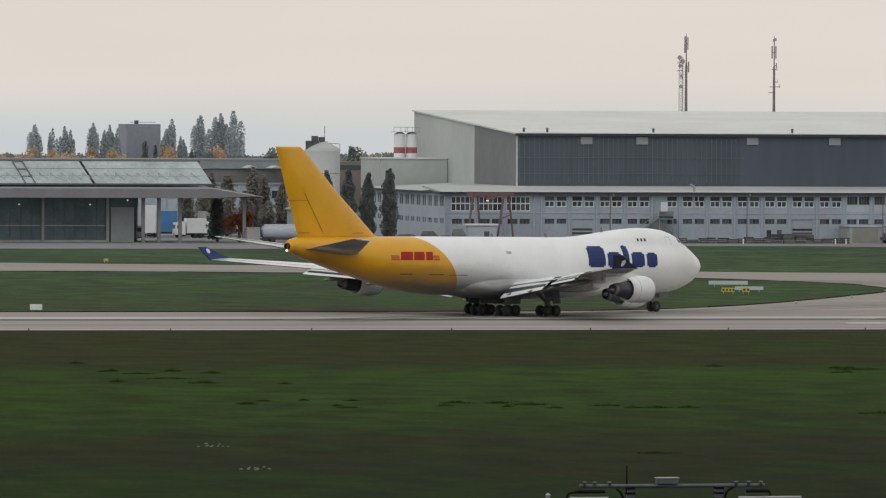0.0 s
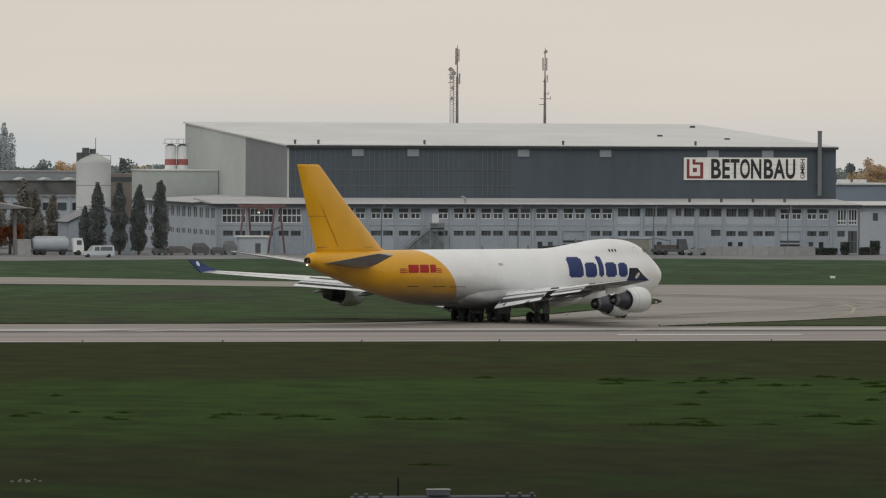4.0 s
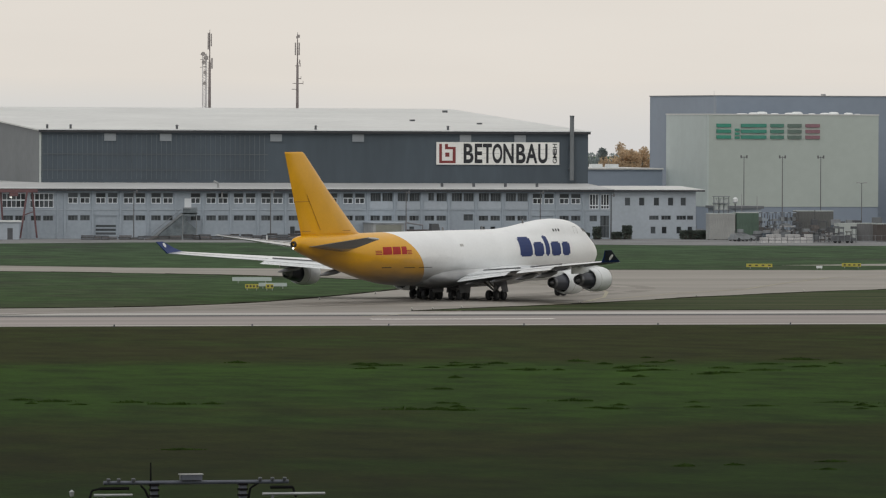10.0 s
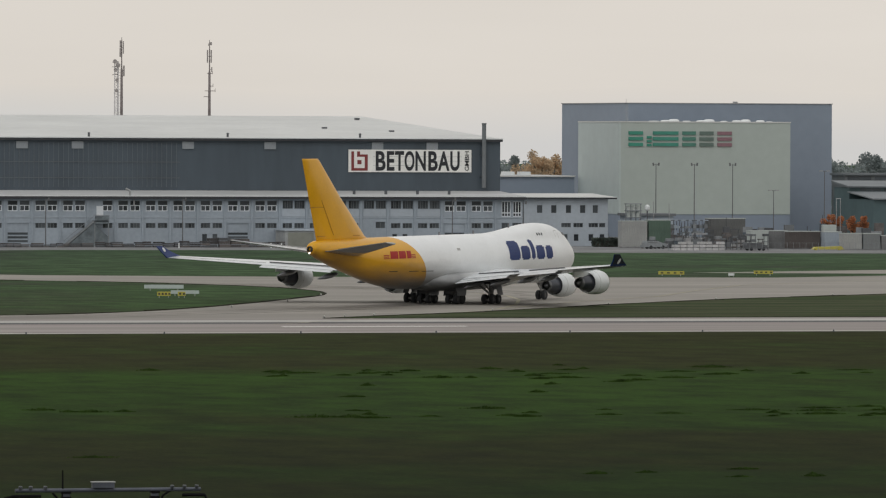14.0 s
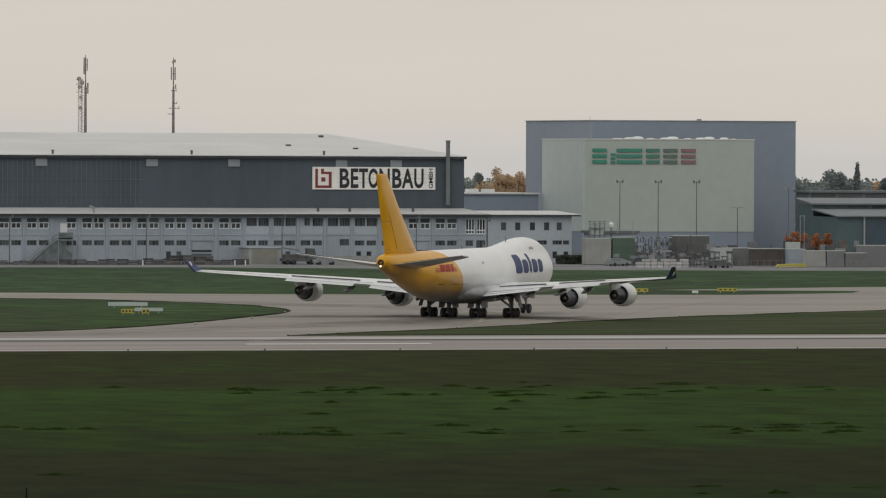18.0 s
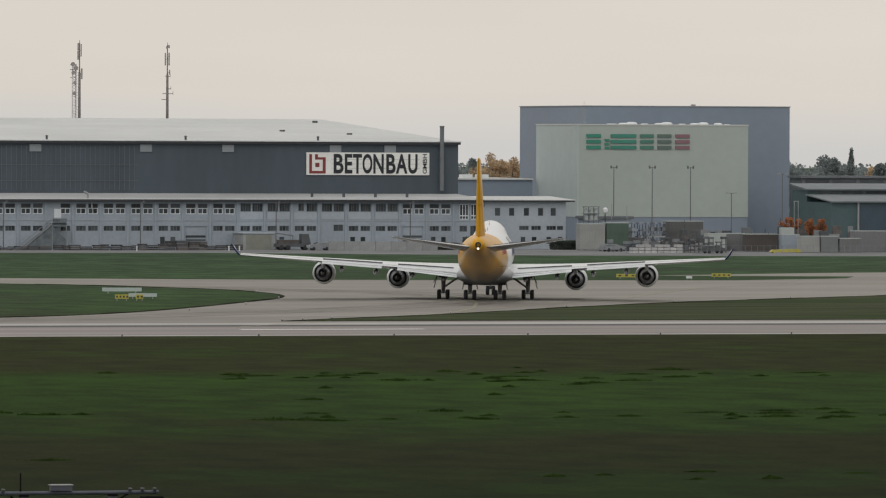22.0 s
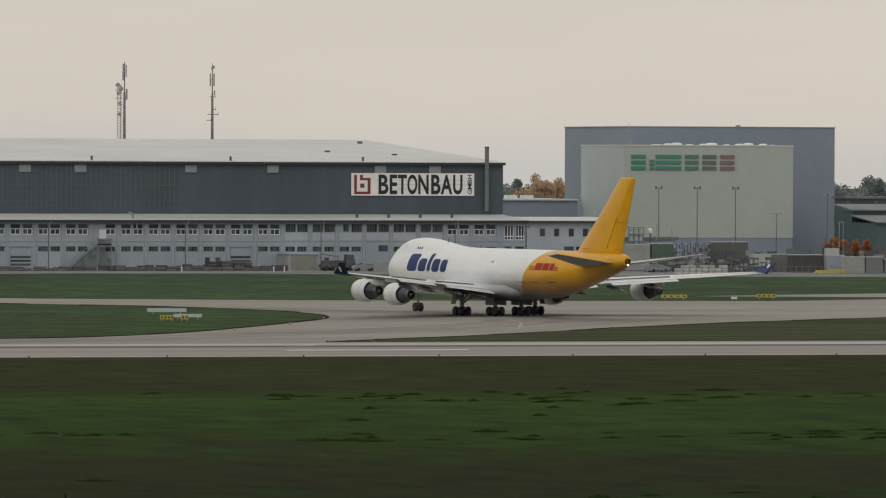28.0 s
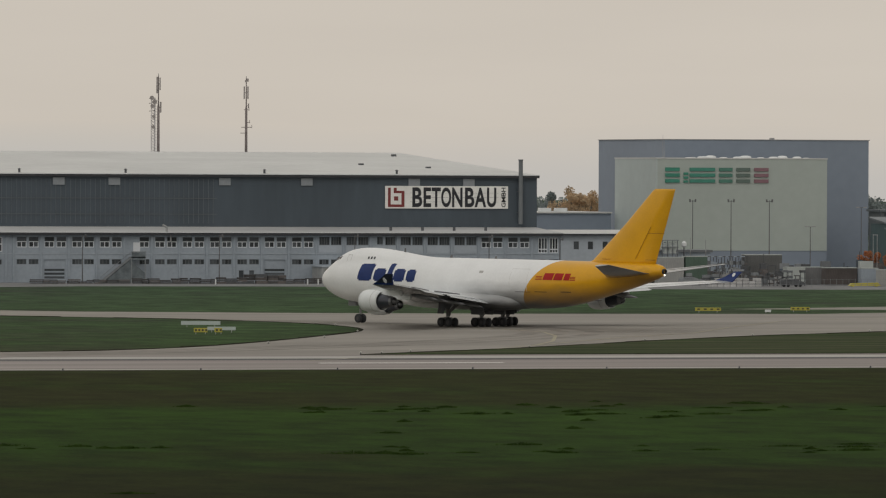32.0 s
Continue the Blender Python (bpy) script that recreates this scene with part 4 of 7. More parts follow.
def lorry(x, y, rz, length, height, cab_m, box_m, label, cabside=1, group="parked lorries"):
    t = thing("lorry", label, "truck", (x, y, 0.03), group, rz=rz)
    part("chassis", Mesh().box(-length / 2, length / 2, -0.45, 0.45, 0.55, 0.85), METAL_D, t)
    c = cabside * length / 2
    a, b = sorted((c, c - cabside * 2.0))
    cabm = Mesh().loft([[(a, -1.15, 0.6), (b, -1.15, 0.6), (b, 1.15, 0.6), (a, 1.15, 0.6)], [(a, -1.15, 1.7), (b, -1.15, 1.7), (b, 1.15, 1.7), (a, 1.15, 1.7)],
                        [(a + (0.1 if cabside < 0 else 0), -1.1, 2.9), (b - (0.1 if cabside > 0 else 0), -1.1, 2.9), (b - (0.1 if cabside > 0 else 0), 1.1, 2.9), (a + (0.1 if cabside < 0 else 0), 1.1, 2.9)]])
    cab = part("cab", cabm, cab_m, t)
    part("windscreen", Mesh().box(c - 0.03, c + 0.03, -0.95, 0.95, 1.75, 2.5), PANE, cab)
    part("side_window", Mesh().box(c - cabside * 1.2, c - cabside * 0.4, -1.18, -1.152, 1.75, 2.4), PANE, cab)
    a, b = sorted((-c, c - cabside * 2.25))
    part("cargo_box", Mesh().box(a, b, -1.25, 1.25, 0.9, height), box_m, t)
    axles(t, (c - cabside * 1.0, -c + cabside * 1.2, -c + cabside * 2.4), 1.0)
    return t


lorry(-70.3, 48, 80, 9, 6.0, WHITE, WHITE, "tall white box lorry parked under the canopy")
lorry(-65.8, 58, 8, 8.5, 4.9, WHITE, BLUE, "lorry with a bright blue tarpaulin box")
lorry(-63.4, 42, 5, 6.4, 3.7, WHITE, WHITE, "white flatbed lorry with pale panels", -1)
lorry(-59.0, 52, 85, 7, 4.9, WHITE, METAL_L, "white lorry half hidden by a dark tree", -1)
lorry(-79.0, 4, 85, 4.6, 2.8, WHITE, WHITE, "small white pickup beside the hangar wall", -1)
columnar("yew", -65.0, -2, 8.1, 2.1, CYPRESS, "dark clipped yew beside the canopy", 3500, 0.16)
broad("maple", -62.0, -9, 6.0, 2.6, leafy(mat("orange maple leaves", (0.38, 0.15, 0.07), 0.9, 0.4, 0.4, spec=0.1)), "small orange autumn maple", 1500, 0.17)

tank = thing("tanker_lorry", "pale blue-grey tanker lorry parked by the yard", "truck", (-54.5, -16, 0.03))
part("chassis", Mesh().box(-4.9, 4.6, -0.4, 0.4, 0.6, 0.9), METAL_D, tank)
part("tank", Mesh().turn((-4.6, 0, 2.0), (1, 0, 0), [(0, 0), (0.05, 0.7), (0.3, 1.1), (0.6, 1.22), (6.3, 1.22), (6.6, 1.1), (6.85, 0.7), (6.9, 0)], 24), PLASTER_L, tank, "pale rounded steel tank", smooth=True)
part("walkway", Mesh().box(-4.0, 1.6, -0.35, 0.35, 3.22, 3.4), WHITE, tank)
tc_ = part("cab", Mesh().loft([[(2.8, -1.2, 0.6), (4.8, -1.2, 0.6), (4.8, 1.2, 0.6), (2.8, 1.2, 0.6)], [(2.8, -1.2, 1.8), (4.8, -1.2, 1.8), (4.8, 1.2, 1.8), (2.8, 1.2, 1.8)], [(2.8, -1.1, 3.1), (4.55, -1.1, 3.1), (4.55, 1.1, 3.1), (2.8, 1.1, 3.1)]]), WHITE, tank)
part("side_window", Mesh().box(3.5, 4.4, -1.2, -1.17, 1.85, 2.7), PANE, tc_)
axles(tank, (-3.8, -2.6, 1.0, 3.8), 1.05)
solo("equipment_box", Mesh().box(-61.9, -59.5, -17.4, -15, 0.03, 2.75).box(-62.0, -59.4, -17.5, -14.9, 2.75, 2.9), METAL_L, "pale grey equipment cabinet in the yard", "cabinet")


def van(x, y, rz, m, label, long=5.4, high=2.0, group="parked cars", name="van"):
    t = thing(name, label, "car", (x, y, 0.03), group, rz=rz)
    L = long
    body = Mesh().loft([[(-L / 2, s * 0.92, 0.35), (-L / 2, s * 0.95, 1.1), (-L / 2 + 0.1, s * 0.8, high), (L / 2 - 2.0, s * 0.8, high), (L / 2 - 1.15, s * 0.86, 1.15), (L / 2 - 0.1, s * 0.88, 0.95), (L / 2, s * 0.9, 0.4)] for s in (-1, 1)])
    b = part("body", body, m, t)
    part("windscreen", Mesh().loft([[(L / 2 - 1.9, s, high - 0.08), (L / 2 - 1.12, s, 1.2), (L / 2 - 1.08, s, 1.24), (L / 2 - 1.86, s, high - 0.04)] for s in (-0.74, 0.74)]), PANE, b)
    for s in (-1, 1):
        for a, c in ((-L / 2 + 0.35, -0.3), (-0.15, L / 2 - 2.1)):
            part("side_window", Mesh().loft([[(a, s * (0.915 + o), 1.2), (c, s * (0.915 + o), 1.2), (c - 0.1, s * (0.83 + o), high - 0.2), (a, s * (0.83 + o), high - 0.2)] for o in (0.0, 0.025)]), PANE, b)
        part("headlight", Mesh().box(L / 2 - 0.12, L / 2 - 0.02, s * 0.75 - 0.12, s * 0.75 + 0.12, 0.72, 0.9), LINE_W, b)
    for xx in (-L / 2 + 0.95, L / 2 - 0.95):
        for s in (-1, 1):
            w = part("wheel", wheel_t, None, t)
            w.matrix_basis = Matrix.LocRotScale((xx, s * 0.82, 0.34), None, (0.68, 0.68, 0.68))
    return t


van(-51.0, -40, 180, mat("pale blue car paint", (0.50, 0.56, 0.62), 0.3, 0.05, 1), "pale silver-blue delivery van on the yard road", 5.7, 2.1)

# ---------------------------------------------------------------- buildings between hangar and hall
low = thing("pitched_shed", "low grey shed with a pitched roof behind the poplars", "shed")
part("wall", Mesh().box(-50, -38, -3, 10, 0, 6.0), PLASTER, low)
part("roof", Mesh().loft([[(-50.6, -3.5, 5.9), (-44, -3.5, 9.0), (-37.4, -3.5, 5.9), (-44, -3.5, 8.7)], [(-50.6, 10.5, 5.9), (-44, 10.5, 9.0), (-37.4, 10.5, 5.9), (-44, 10.5, 8.7)]]), CANOPY, low)
part("gable", Mesh().loft([[(-49.9, y, 6.0), (-38.1, y, 6.0), (-44, y, 8.7)] for y in (-2.9, 9.9)]), PLASTER, low)
tower = thing("mixing_tower", "white round storage tower with a conical top and machinery", "tower", (-39.3, 34, 0))
part("wall", Mesh().turn((0, 0, 0), (0, 0, 1), [(0, 3.3), (16.5, 3.3), (16.7, 3.42), (16.8, 3.42)], 28), WHITE, tower, "white sheet-metal barrel", smooth=True)
part("top", Mesh().turn((0, 0, 16.8), (0, 0, 1), [(0, 3.42), (0.5, 3.0), (1.5, 1.0), (1.7, 0.9), (1.7, 0)], 28), PALEWALL, tower, "pale conical cap")
for z in (4.1, 8.2, 12.3):
    part("hoop", Mesh().turn((0, 0, z), (0, 0, 1), [(0, 3.32), (0.08, 3.36), (0.16, 3.32)], 28), METAL_L, tower)
for x0, x1, z0, z1 in ((-3.2, -2.3, 17.0, 18.6), (-2.1, -1.0, 17.6, 19.5), (-0.7, 0.2, 18.4, 19.3)):
    part("machine_box", Mesh().box(x0, x1, -1, 0.5, z0, z1), METAL_D, tower)
part("railing", Mesh().tube((-3.3, -0.6, 18.4), (3.2, -0.6, 18.0), 0.05).tube((-3.3, -0.6, 16.8), (-3.3, -0.6, 18.4), 0.05).tube((3.2, -0.6, 16.8), (3.2, -0.6, 18.0), 0.05), METAL_D, tower)
part("aerial", Mesh().tube((0.4, 0, 18.4), (0.4, 0, 21.4), 0.06), METAL_D, tower)
blk = thing("white_block", "plain white annex at the end of the dark hall", "building")
part("wall", Mesh().box(-18.6, -5.1, 88, 110, 0, 14.9), PALEWALL, blk)
part("roof", Mesh().box(-18.8, -5.05, 87.8, 110.2, 14.9, 15.15), ROOF_W, blk)
for k, x in enumerate((-15.0, -12.6)):
    s = thing("silo", "white cement silo with a red band", "silo", (x + 3.0, 103, 0), "silos")
    part("barrel", Mesh().turn((0, 0, 0), (0, 0, 1), [(0, 1.15), (16.0, 1.15), (16.0, 0)], 20), WHITE, s)
    part("band", Mesh().turn((0, 0, 16.0), (0, 0, 1), [(0, 1.16), (1.2, 1.16)], 20), RED, s, "red painted band")
    part("barrel_top", Mesh().turn((0, 0, 17.2), (0, 0, 1), [(0, 1.15), (2.6, 1.15), (3.0, 0.5), (3.0, 0)], 20), WHITE, s)
    part("platform", Mesh().box(-1.4, 1.4, -1.4, 1.4, 20.2, 20.3).tube((-1.4, -1.4, 21.2), (1.4, -1.4, 21.2), 0.05).tube((-1.4, -1.4, 20.3), (-1.4, -1.4, 21.2), 0.05).tube((1.4, -1.4, 20.3), (1.4, -1.4, 21.2), 0.05).tube((0, -1.4, 20.3), (0, -1.4, 21.2), 0.05), METAL_L, s, "railed top platform")
part_b = thing("brown_block", "distant brown flat-roofed block with a window strip", "building")
part("wall", Mesh().box(-24, -8.5, 150, 160, 0, 14.0), mat("brown render", (0.22, 0.19, 0.17), 0.8, 0.1, 0.3), part_b)
part("window_strip", Mesh().box(-23.5, -9, 149.9, 149.997, 12.4, 13.3), PANE, part_b)
dark = thing("dark_hall", "long dark low hall behind the hangar", "hall")
part("wall", Mesh().box(-95, -26, 120, 150, 0, 14.2), mat("dark blue-grey cladding", (0.165, 0.17, 0.17), 0.7, 0.15, 0.1), dark)
part("roof", Mesh().box(-95.3, -25.7, 119.5, 150.5, 14.2, 14.6), CANOPY, dark)
for x in (-41.5, -36.5, -31.5):
    part("roof_shell", Mesh().loft([[(x, 112, 12.9), (x + 1.1, 112, 13.4), (x + 2.2, 112, 13.0)], [(x, 119, 12.9), (x + 1.1, 119, 13.4), (x + 2.2, 119, 13.0)]]), PALEWALL, dark)
# slate tone raised: the distance haze is in this colour
DARK_SLATE = mat("hazed slate cladding", (0.25, 0.275, 0.295), 0.7, 0.12, 0.1)
part("roof_band", Mesh().box(-95.2, -25.8, 119.55, 119.98, 12.7, 14.2), DARK_SLATE, dark, "blue-grey eaves band")
annexe = thing("low_annexe", "long pale low annexe with a strip of windows", "building")
part("wall", Mesh().box(-80, -27.5, 108, 118, 0, 9.6), PLASTER_L, annexe)
part("roof", Mesh().box(-80.4, -27.2, 107.6, 118.2, 9.6, 9.9), DARK_SLATE, annexe)
for k in range(17):
    part("window", Mesh().box(-79 + 3.0 * k, -77.2 + 3.0 * k, 107.9, 107.995, 6.9, 8.4), PANE, annexe)
    part("pier", Mesh().box(-79.8 + 3.0 * k, -79.4 + 3.0 * k, 107.7, 107.99, 0, 9.5), PLASTER_L, annexe)
grey = thing("office_tower", "distant dark grey slab building above the trees", "building")
part("wall", Mesh().box(-44.6, -37.0, 262, 275, 0, 21.6), mat("dark slab cladding", (0.255, 0.28, 0.325), 0.7, 0.1, 0.1), grey)
part("roof_box", Mesh().box(-42.5, -41.8, 263, 265, 21.6, 22.4), METAL_D, grey)
part("roof_rail", Mesh().tube((-43.8, 263, 22.0), (-38, 263, 22.0), 0.05), METAL_D, grey)

# trees between the buildings
# leaf tone paled for the haze between here and the yard
YARDLEAF = leafy(mat("hazed brown-green leaves", (0.27, 0.26, 0.235), 0.9, 0.4, 0.4, spec=0.1))
for x, y, h, r in ((-60, 70, 10.5, 2.0), (-56.4, 62, 12.5, 1.8), (-52.5, 66, 12.0, 2.1), (-48.6, 60, 13.6, 2.2), (-45.6, 64, 12, 1.8), (-58.5, 58, 9.5, 1.8), (-43.2, 58, 10.5, 1.6), (-50.6, 56, 8.5, 2.2), (-54.6, 54, 7.5, 2.2), (-47.0, 52, 7.0, 2.0)):
    columnar("tree", x, y, h, r, YARDLEAF, "dull brown-green narrow tree behind the yard", 3600, 0.2, "yard trees")
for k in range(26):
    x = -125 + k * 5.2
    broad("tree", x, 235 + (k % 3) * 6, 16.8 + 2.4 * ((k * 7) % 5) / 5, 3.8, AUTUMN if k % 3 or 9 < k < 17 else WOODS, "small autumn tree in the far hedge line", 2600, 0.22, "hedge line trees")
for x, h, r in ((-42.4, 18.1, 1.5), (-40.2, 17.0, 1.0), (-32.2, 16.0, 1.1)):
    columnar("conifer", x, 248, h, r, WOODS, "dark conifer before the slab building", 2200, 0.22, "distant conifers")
# ---------------------------------------------------------------- four-engined freighter
jet = thing("cargo_airliner", "white and amber four-engined jumbo freighter taxiing on its wheels", "airplane")
STN = [  # metres behind the nose, belly, crown, half width
    (0.0, 5.25, 5.65, 0.2), (0.3, 4.75, 6.1, 0.65), (1.1, 4.05, 6.72, 1.3), (2.4, 3.32, 7.45, 2.0), (4.0, 2.78, 8.32, 2.55), (5.0, 2.54, 8.95, 2.78), (5.8, 2.4, 9.36, 2.92),
    (6.8, 2.3, 9.65, 3.05), (8.2, 2.2, 9.82, 3.16), (10.5, 2.15, 9.9, 3.25), (13.0, 2.15, 9.8, 3.25), (16.0, 2.15, 9.5, 3.25), (18.5, 2.15, 9.18, 3.25), (21.0, 2.15, 8.9, 3.25),
    (23.5, 2.15, 8.75, 3.25), (30.0, 2.15, 8.75, 3.25), (38.0, 2.15, 8.75, 3.25), (45.0, 2.15, 8.75, 3.25), (49.0, 2.4, 8.75, 3.16), (53.0, 3.05, 8.72, 2.88),
    (57.0, 3.95, 8.72, 2.44), (61.0, 4.9, 8.7, 1.95), (64.5, 5.8, 8.66, 1.45), (67.0, 6.5, 8.58, 1.0), (67.8, 6.85, 8.4, 0.75), (68.2, 7.1, 8.15, 0.5)]


def station(q):
    qs = [s[0] for s in STN]
    reach = min(0.9, q * 0.5, (68.2 - q) * 0.5)
    return [float(np.mean([np.interp(q + d * reach, qs, [s[k] for s in STN]) for d in (-1, -0.5, 0, 0.5, 1)])) for k in (1, 2, 3)]


def half_width(q, z):
    """Half the body's width at a height: a round main lobe and a narrower upper-deck lobe."""
    zb, zt, hw = station(q)
    zm = min(zt, 8.75)
    zc, rz = (zb + zm) / 2, (zm - zb) / 2
    w = hw * math.sqrt(max(0.0, 1 - ((z - zc) / rz) ** 2))
    if zt > 8.76 and z > 5.5:
        up = min(2.3, hw)
        base = 6.6
        w2 = up * math.sqrt(max(0.0, 1 - max(0.0, (z - base) / (zt - base)) ** 2.6))
        w = max(w, w2)
    return w


def body_ring(q, n=22):
    zb, zt, hw = station(q)
    zs = [zb + (zt - zb) * (0.5 - 0.5 * math.cos(math.pi * i / n)) for i in range(n + 1)]
    right = [(33 - q, -half_width(q, z), z) for z in zs]
    left = [(33 - q, half_width(q, z), z) for z in reversed(zs[1:-1])]
    return right + left


stations = sorted({s[0] for s in STN} | set(np.arange(0, 68, 1.0).round(2)))
fus = part("fuselage", Mesh().loft([body_ring(q) for q in stations]), LIVERY, jet, "glossy white body with amber rear", smooth=True)


def decal(name, q0, q1, z0, z1, m, slant=0.0, sides=(-1, 1), off=0.025, parent=None, lean=0.0):
    """A painted patch that follows the body; slant leans it back with height."""
    for s in sides:
        d = Mesh()
        nq, nz = 3, 5
        for i in range(nq):
            for j in range(nz):
                c = []
                for a, b in ((i, j), (i + 1, j), (i + 1, j + 1), (i, j + 1)):
                    z = z0 + (z1 - z0) * b / nz
                    q = q0 + (q1 - q0) * a / nq + slant * (z - z0)
                    c.append((33 - q, s * (half_width(q, z) + off), z))
                d.quad(*(c if s < 0 else c[::-1]))
        part(name, d, m, parent or fus)


# title: five blue blocks with clipped corners on each side, leaning with the reading direction
def title(side):
    run = ((0.0, 2.9, 2.42), (3.3, 5.6, 1.75), (6.0, 7.0, 2.6), (7.4, 9.6, 1.75), (10.0, 11.8, 1.7))
    for a, b, h in run:
        if side < 0:      # read from tail to nose on the starboard side
            put = lambda u, v, z0, z1, m, o: decal("title_block", 22.6 - u - 0.12 * z0, 22.6 - v - 0.12 * z0, 5.36 + z0, 5.36 + z1, m, -0.12, (-1,), o)
        else:
            put = lambda u, v, z0, z1, m, o: decal("title_block", 10.6 + u + 0.12 * z0, 10.6 + v + 0.12 * z0, 5.36 + z0, 5.36 + z1, m, 0.12, (1,), o)
        put(a, b, 0.18, h - 0.18, JET_BLUE, 0.025)
        put(a + 0.3, b - 0.3, 0.0, 0.18, JET_BLUE, 0.025)
        put(a + 0.3, b - 0.3, h - 0.18, h, JET_BLUE, 0.025)


title(-1), title(1)
for side, sl in ((-1, -0.25), (1, 0.25)):
    for a, b in ((0.1, 1.9), (2.1, 3.7), (3.95, 5.0)):
        q = (53.3 - a, 53.3 - b) if side < 0 else (47.9 + a, 47.9 + b)
        decal("logo_block", q[0], q[1], 6.12, 7.05, JET_RED, sl, (side,))
    for a, b in ((-1.3, -0.05), (5.1, 6.1)):
        q = (53.3 - a, 53.3 - b) if side < 0 else (47.9 + a, 47.9 + b)
        for z in (6.12, 6.32, 6.52):
            decal("logo_stripe", q[0], q[1], z, z + 0.1, JET_RED, sl, (side,))
for q0, q1, z0, z1, m in ((51.2, 53.0, 4.5, 4.6, JET_BLACK), (46.4, 48.7, 4.45, 4.53, JET_BLACK), (42.6, 45.6, 4.4, 4.46, JET_BLACK), (35.2, 36.0, 6.85, 7.15, SEAM)):
    decal("marking_bar", q0, q1, z0, z1, m)
for q in (11.5, 12.1, 12.7):
    decal("upper_deck_window", q, q + 0.3, 8.35, 8.68, WINDOW_G)
for q0, z0 in ((4.35, 7.95), (4.8, 8.12), (5.3, 8.24)):
    decal("cockpit_window", q0, q0 + 0.4, z0, z0 + 0.42, WINDOW_G, 0.35)
ws = Mesh()
for k in range(-2, 3):
    if k == 0:
        continue
    y0 = (abs(k) - 0.95) * 0.72 * (1 if k > 0 else -1)
    y1 = (abs(k) - 0.1) * 0.72 * (1 if k > 0 else -1)
    ws.quad(*[(33 - q + 0.03, y, z) for q, y, z in ((3.8, y0, 8.24), (3.8 + 0.14 * abs(k), y1, 8.16), (4.4 + 0.14 * abs(k), y1, 8.55), (4.4, y0, 8.64))])
part("windscreen", ws, JET_BLACK, fus, "black cockpit glazing")
for q0, q1 in ((7.2, 8.0),):
    for qa, qb, za, zb in ((q0, q0 + 0.05, 7.7, 8.85), (q1, q1 + 0.05, 7.7, 8.85), (q0, q1, 8.85, 8.9), (q0, q1, 7.65, 7.7)):
        decal("door_seam", qa, qb, za, zb, SEAM, off=0.012)
for qa, qb, za, zb in ((41.5, 41.56, 4.5, 7.5), (44.9, 44.96, 4.5, 7.5), (41.5, 44.96, 7.5, 7.55)):
    decal("cargo_door_seam", qa, qb, za, zb, SEAM_L, off=0.012, sides=(1,))
part("wing_fairing", Mesh().loft([[(33 - q, w * math.cos(t), 3.0 + (b if math.sin(t) < 0 else 1.6) * math.sin(t)) for t in (2 * math.pi * i / 28 for i in range(28))]
                                  for q, w, b in ((18.0, 1.6, 0.8), (19.5, 2.9, 1.05), (22, 3.55, 1.22), (26, 3.85, 1.3), (31, 3.9, 1.32), (36, 3.8, 1.28), (39, 3.4, 1.15), (41.5, 2.6, 0.95), (43.5, 1.2, 0.75))]),
     LIVERY, jet, "white wing-root fairing", smooth=True)
apu = part("tail_cone", Mesh().turn((33 - 68.0, 0, 7.58), (-1, 0, 0), [(0, 0.42), (0.5, 0.34), (0.5, 0.24), (0.1, 0.2), (0.1, 0.0)], 14), JET_BLACK, jet, "sooty exhaust outlet")
part("tail_lamp", Mesh().turn((33 - 68.35, 0, 7.1), (-1, 0, 0), [(0, 0.13), (0.1, 0.1), (0.16, 0.0)], 8), LAMP_ON, apu, "lit white tail lamp")


def foil(le, te, y, z, thick, s, n=9, twist=0.0):
    """An aerofoil ring between leading and trailing edge, metres behind the nose, at a span station."""
    c = te - le
    xs = [0.5 - 0.5 * math.cos(math.pi * i / n) for i in range(n + 1)]
    t = lambda x: 5 * thick * (0.2969 * math.sqrt(x) - 0.126 * x - 0.3516 * x * x + 0.2843 * x ** 3 - 0.1015 * x ** 4)
    up = [(33 - le - c * x, s * y, z + c * (t(x) * 1.15 - twist * x)) for x in xs]
    lo = [(33 - le - c * x, s * y, z - c * (t(x) * 0.85 + twist * x)) for x in reversed(xs[1:-1])]
    return up + lo


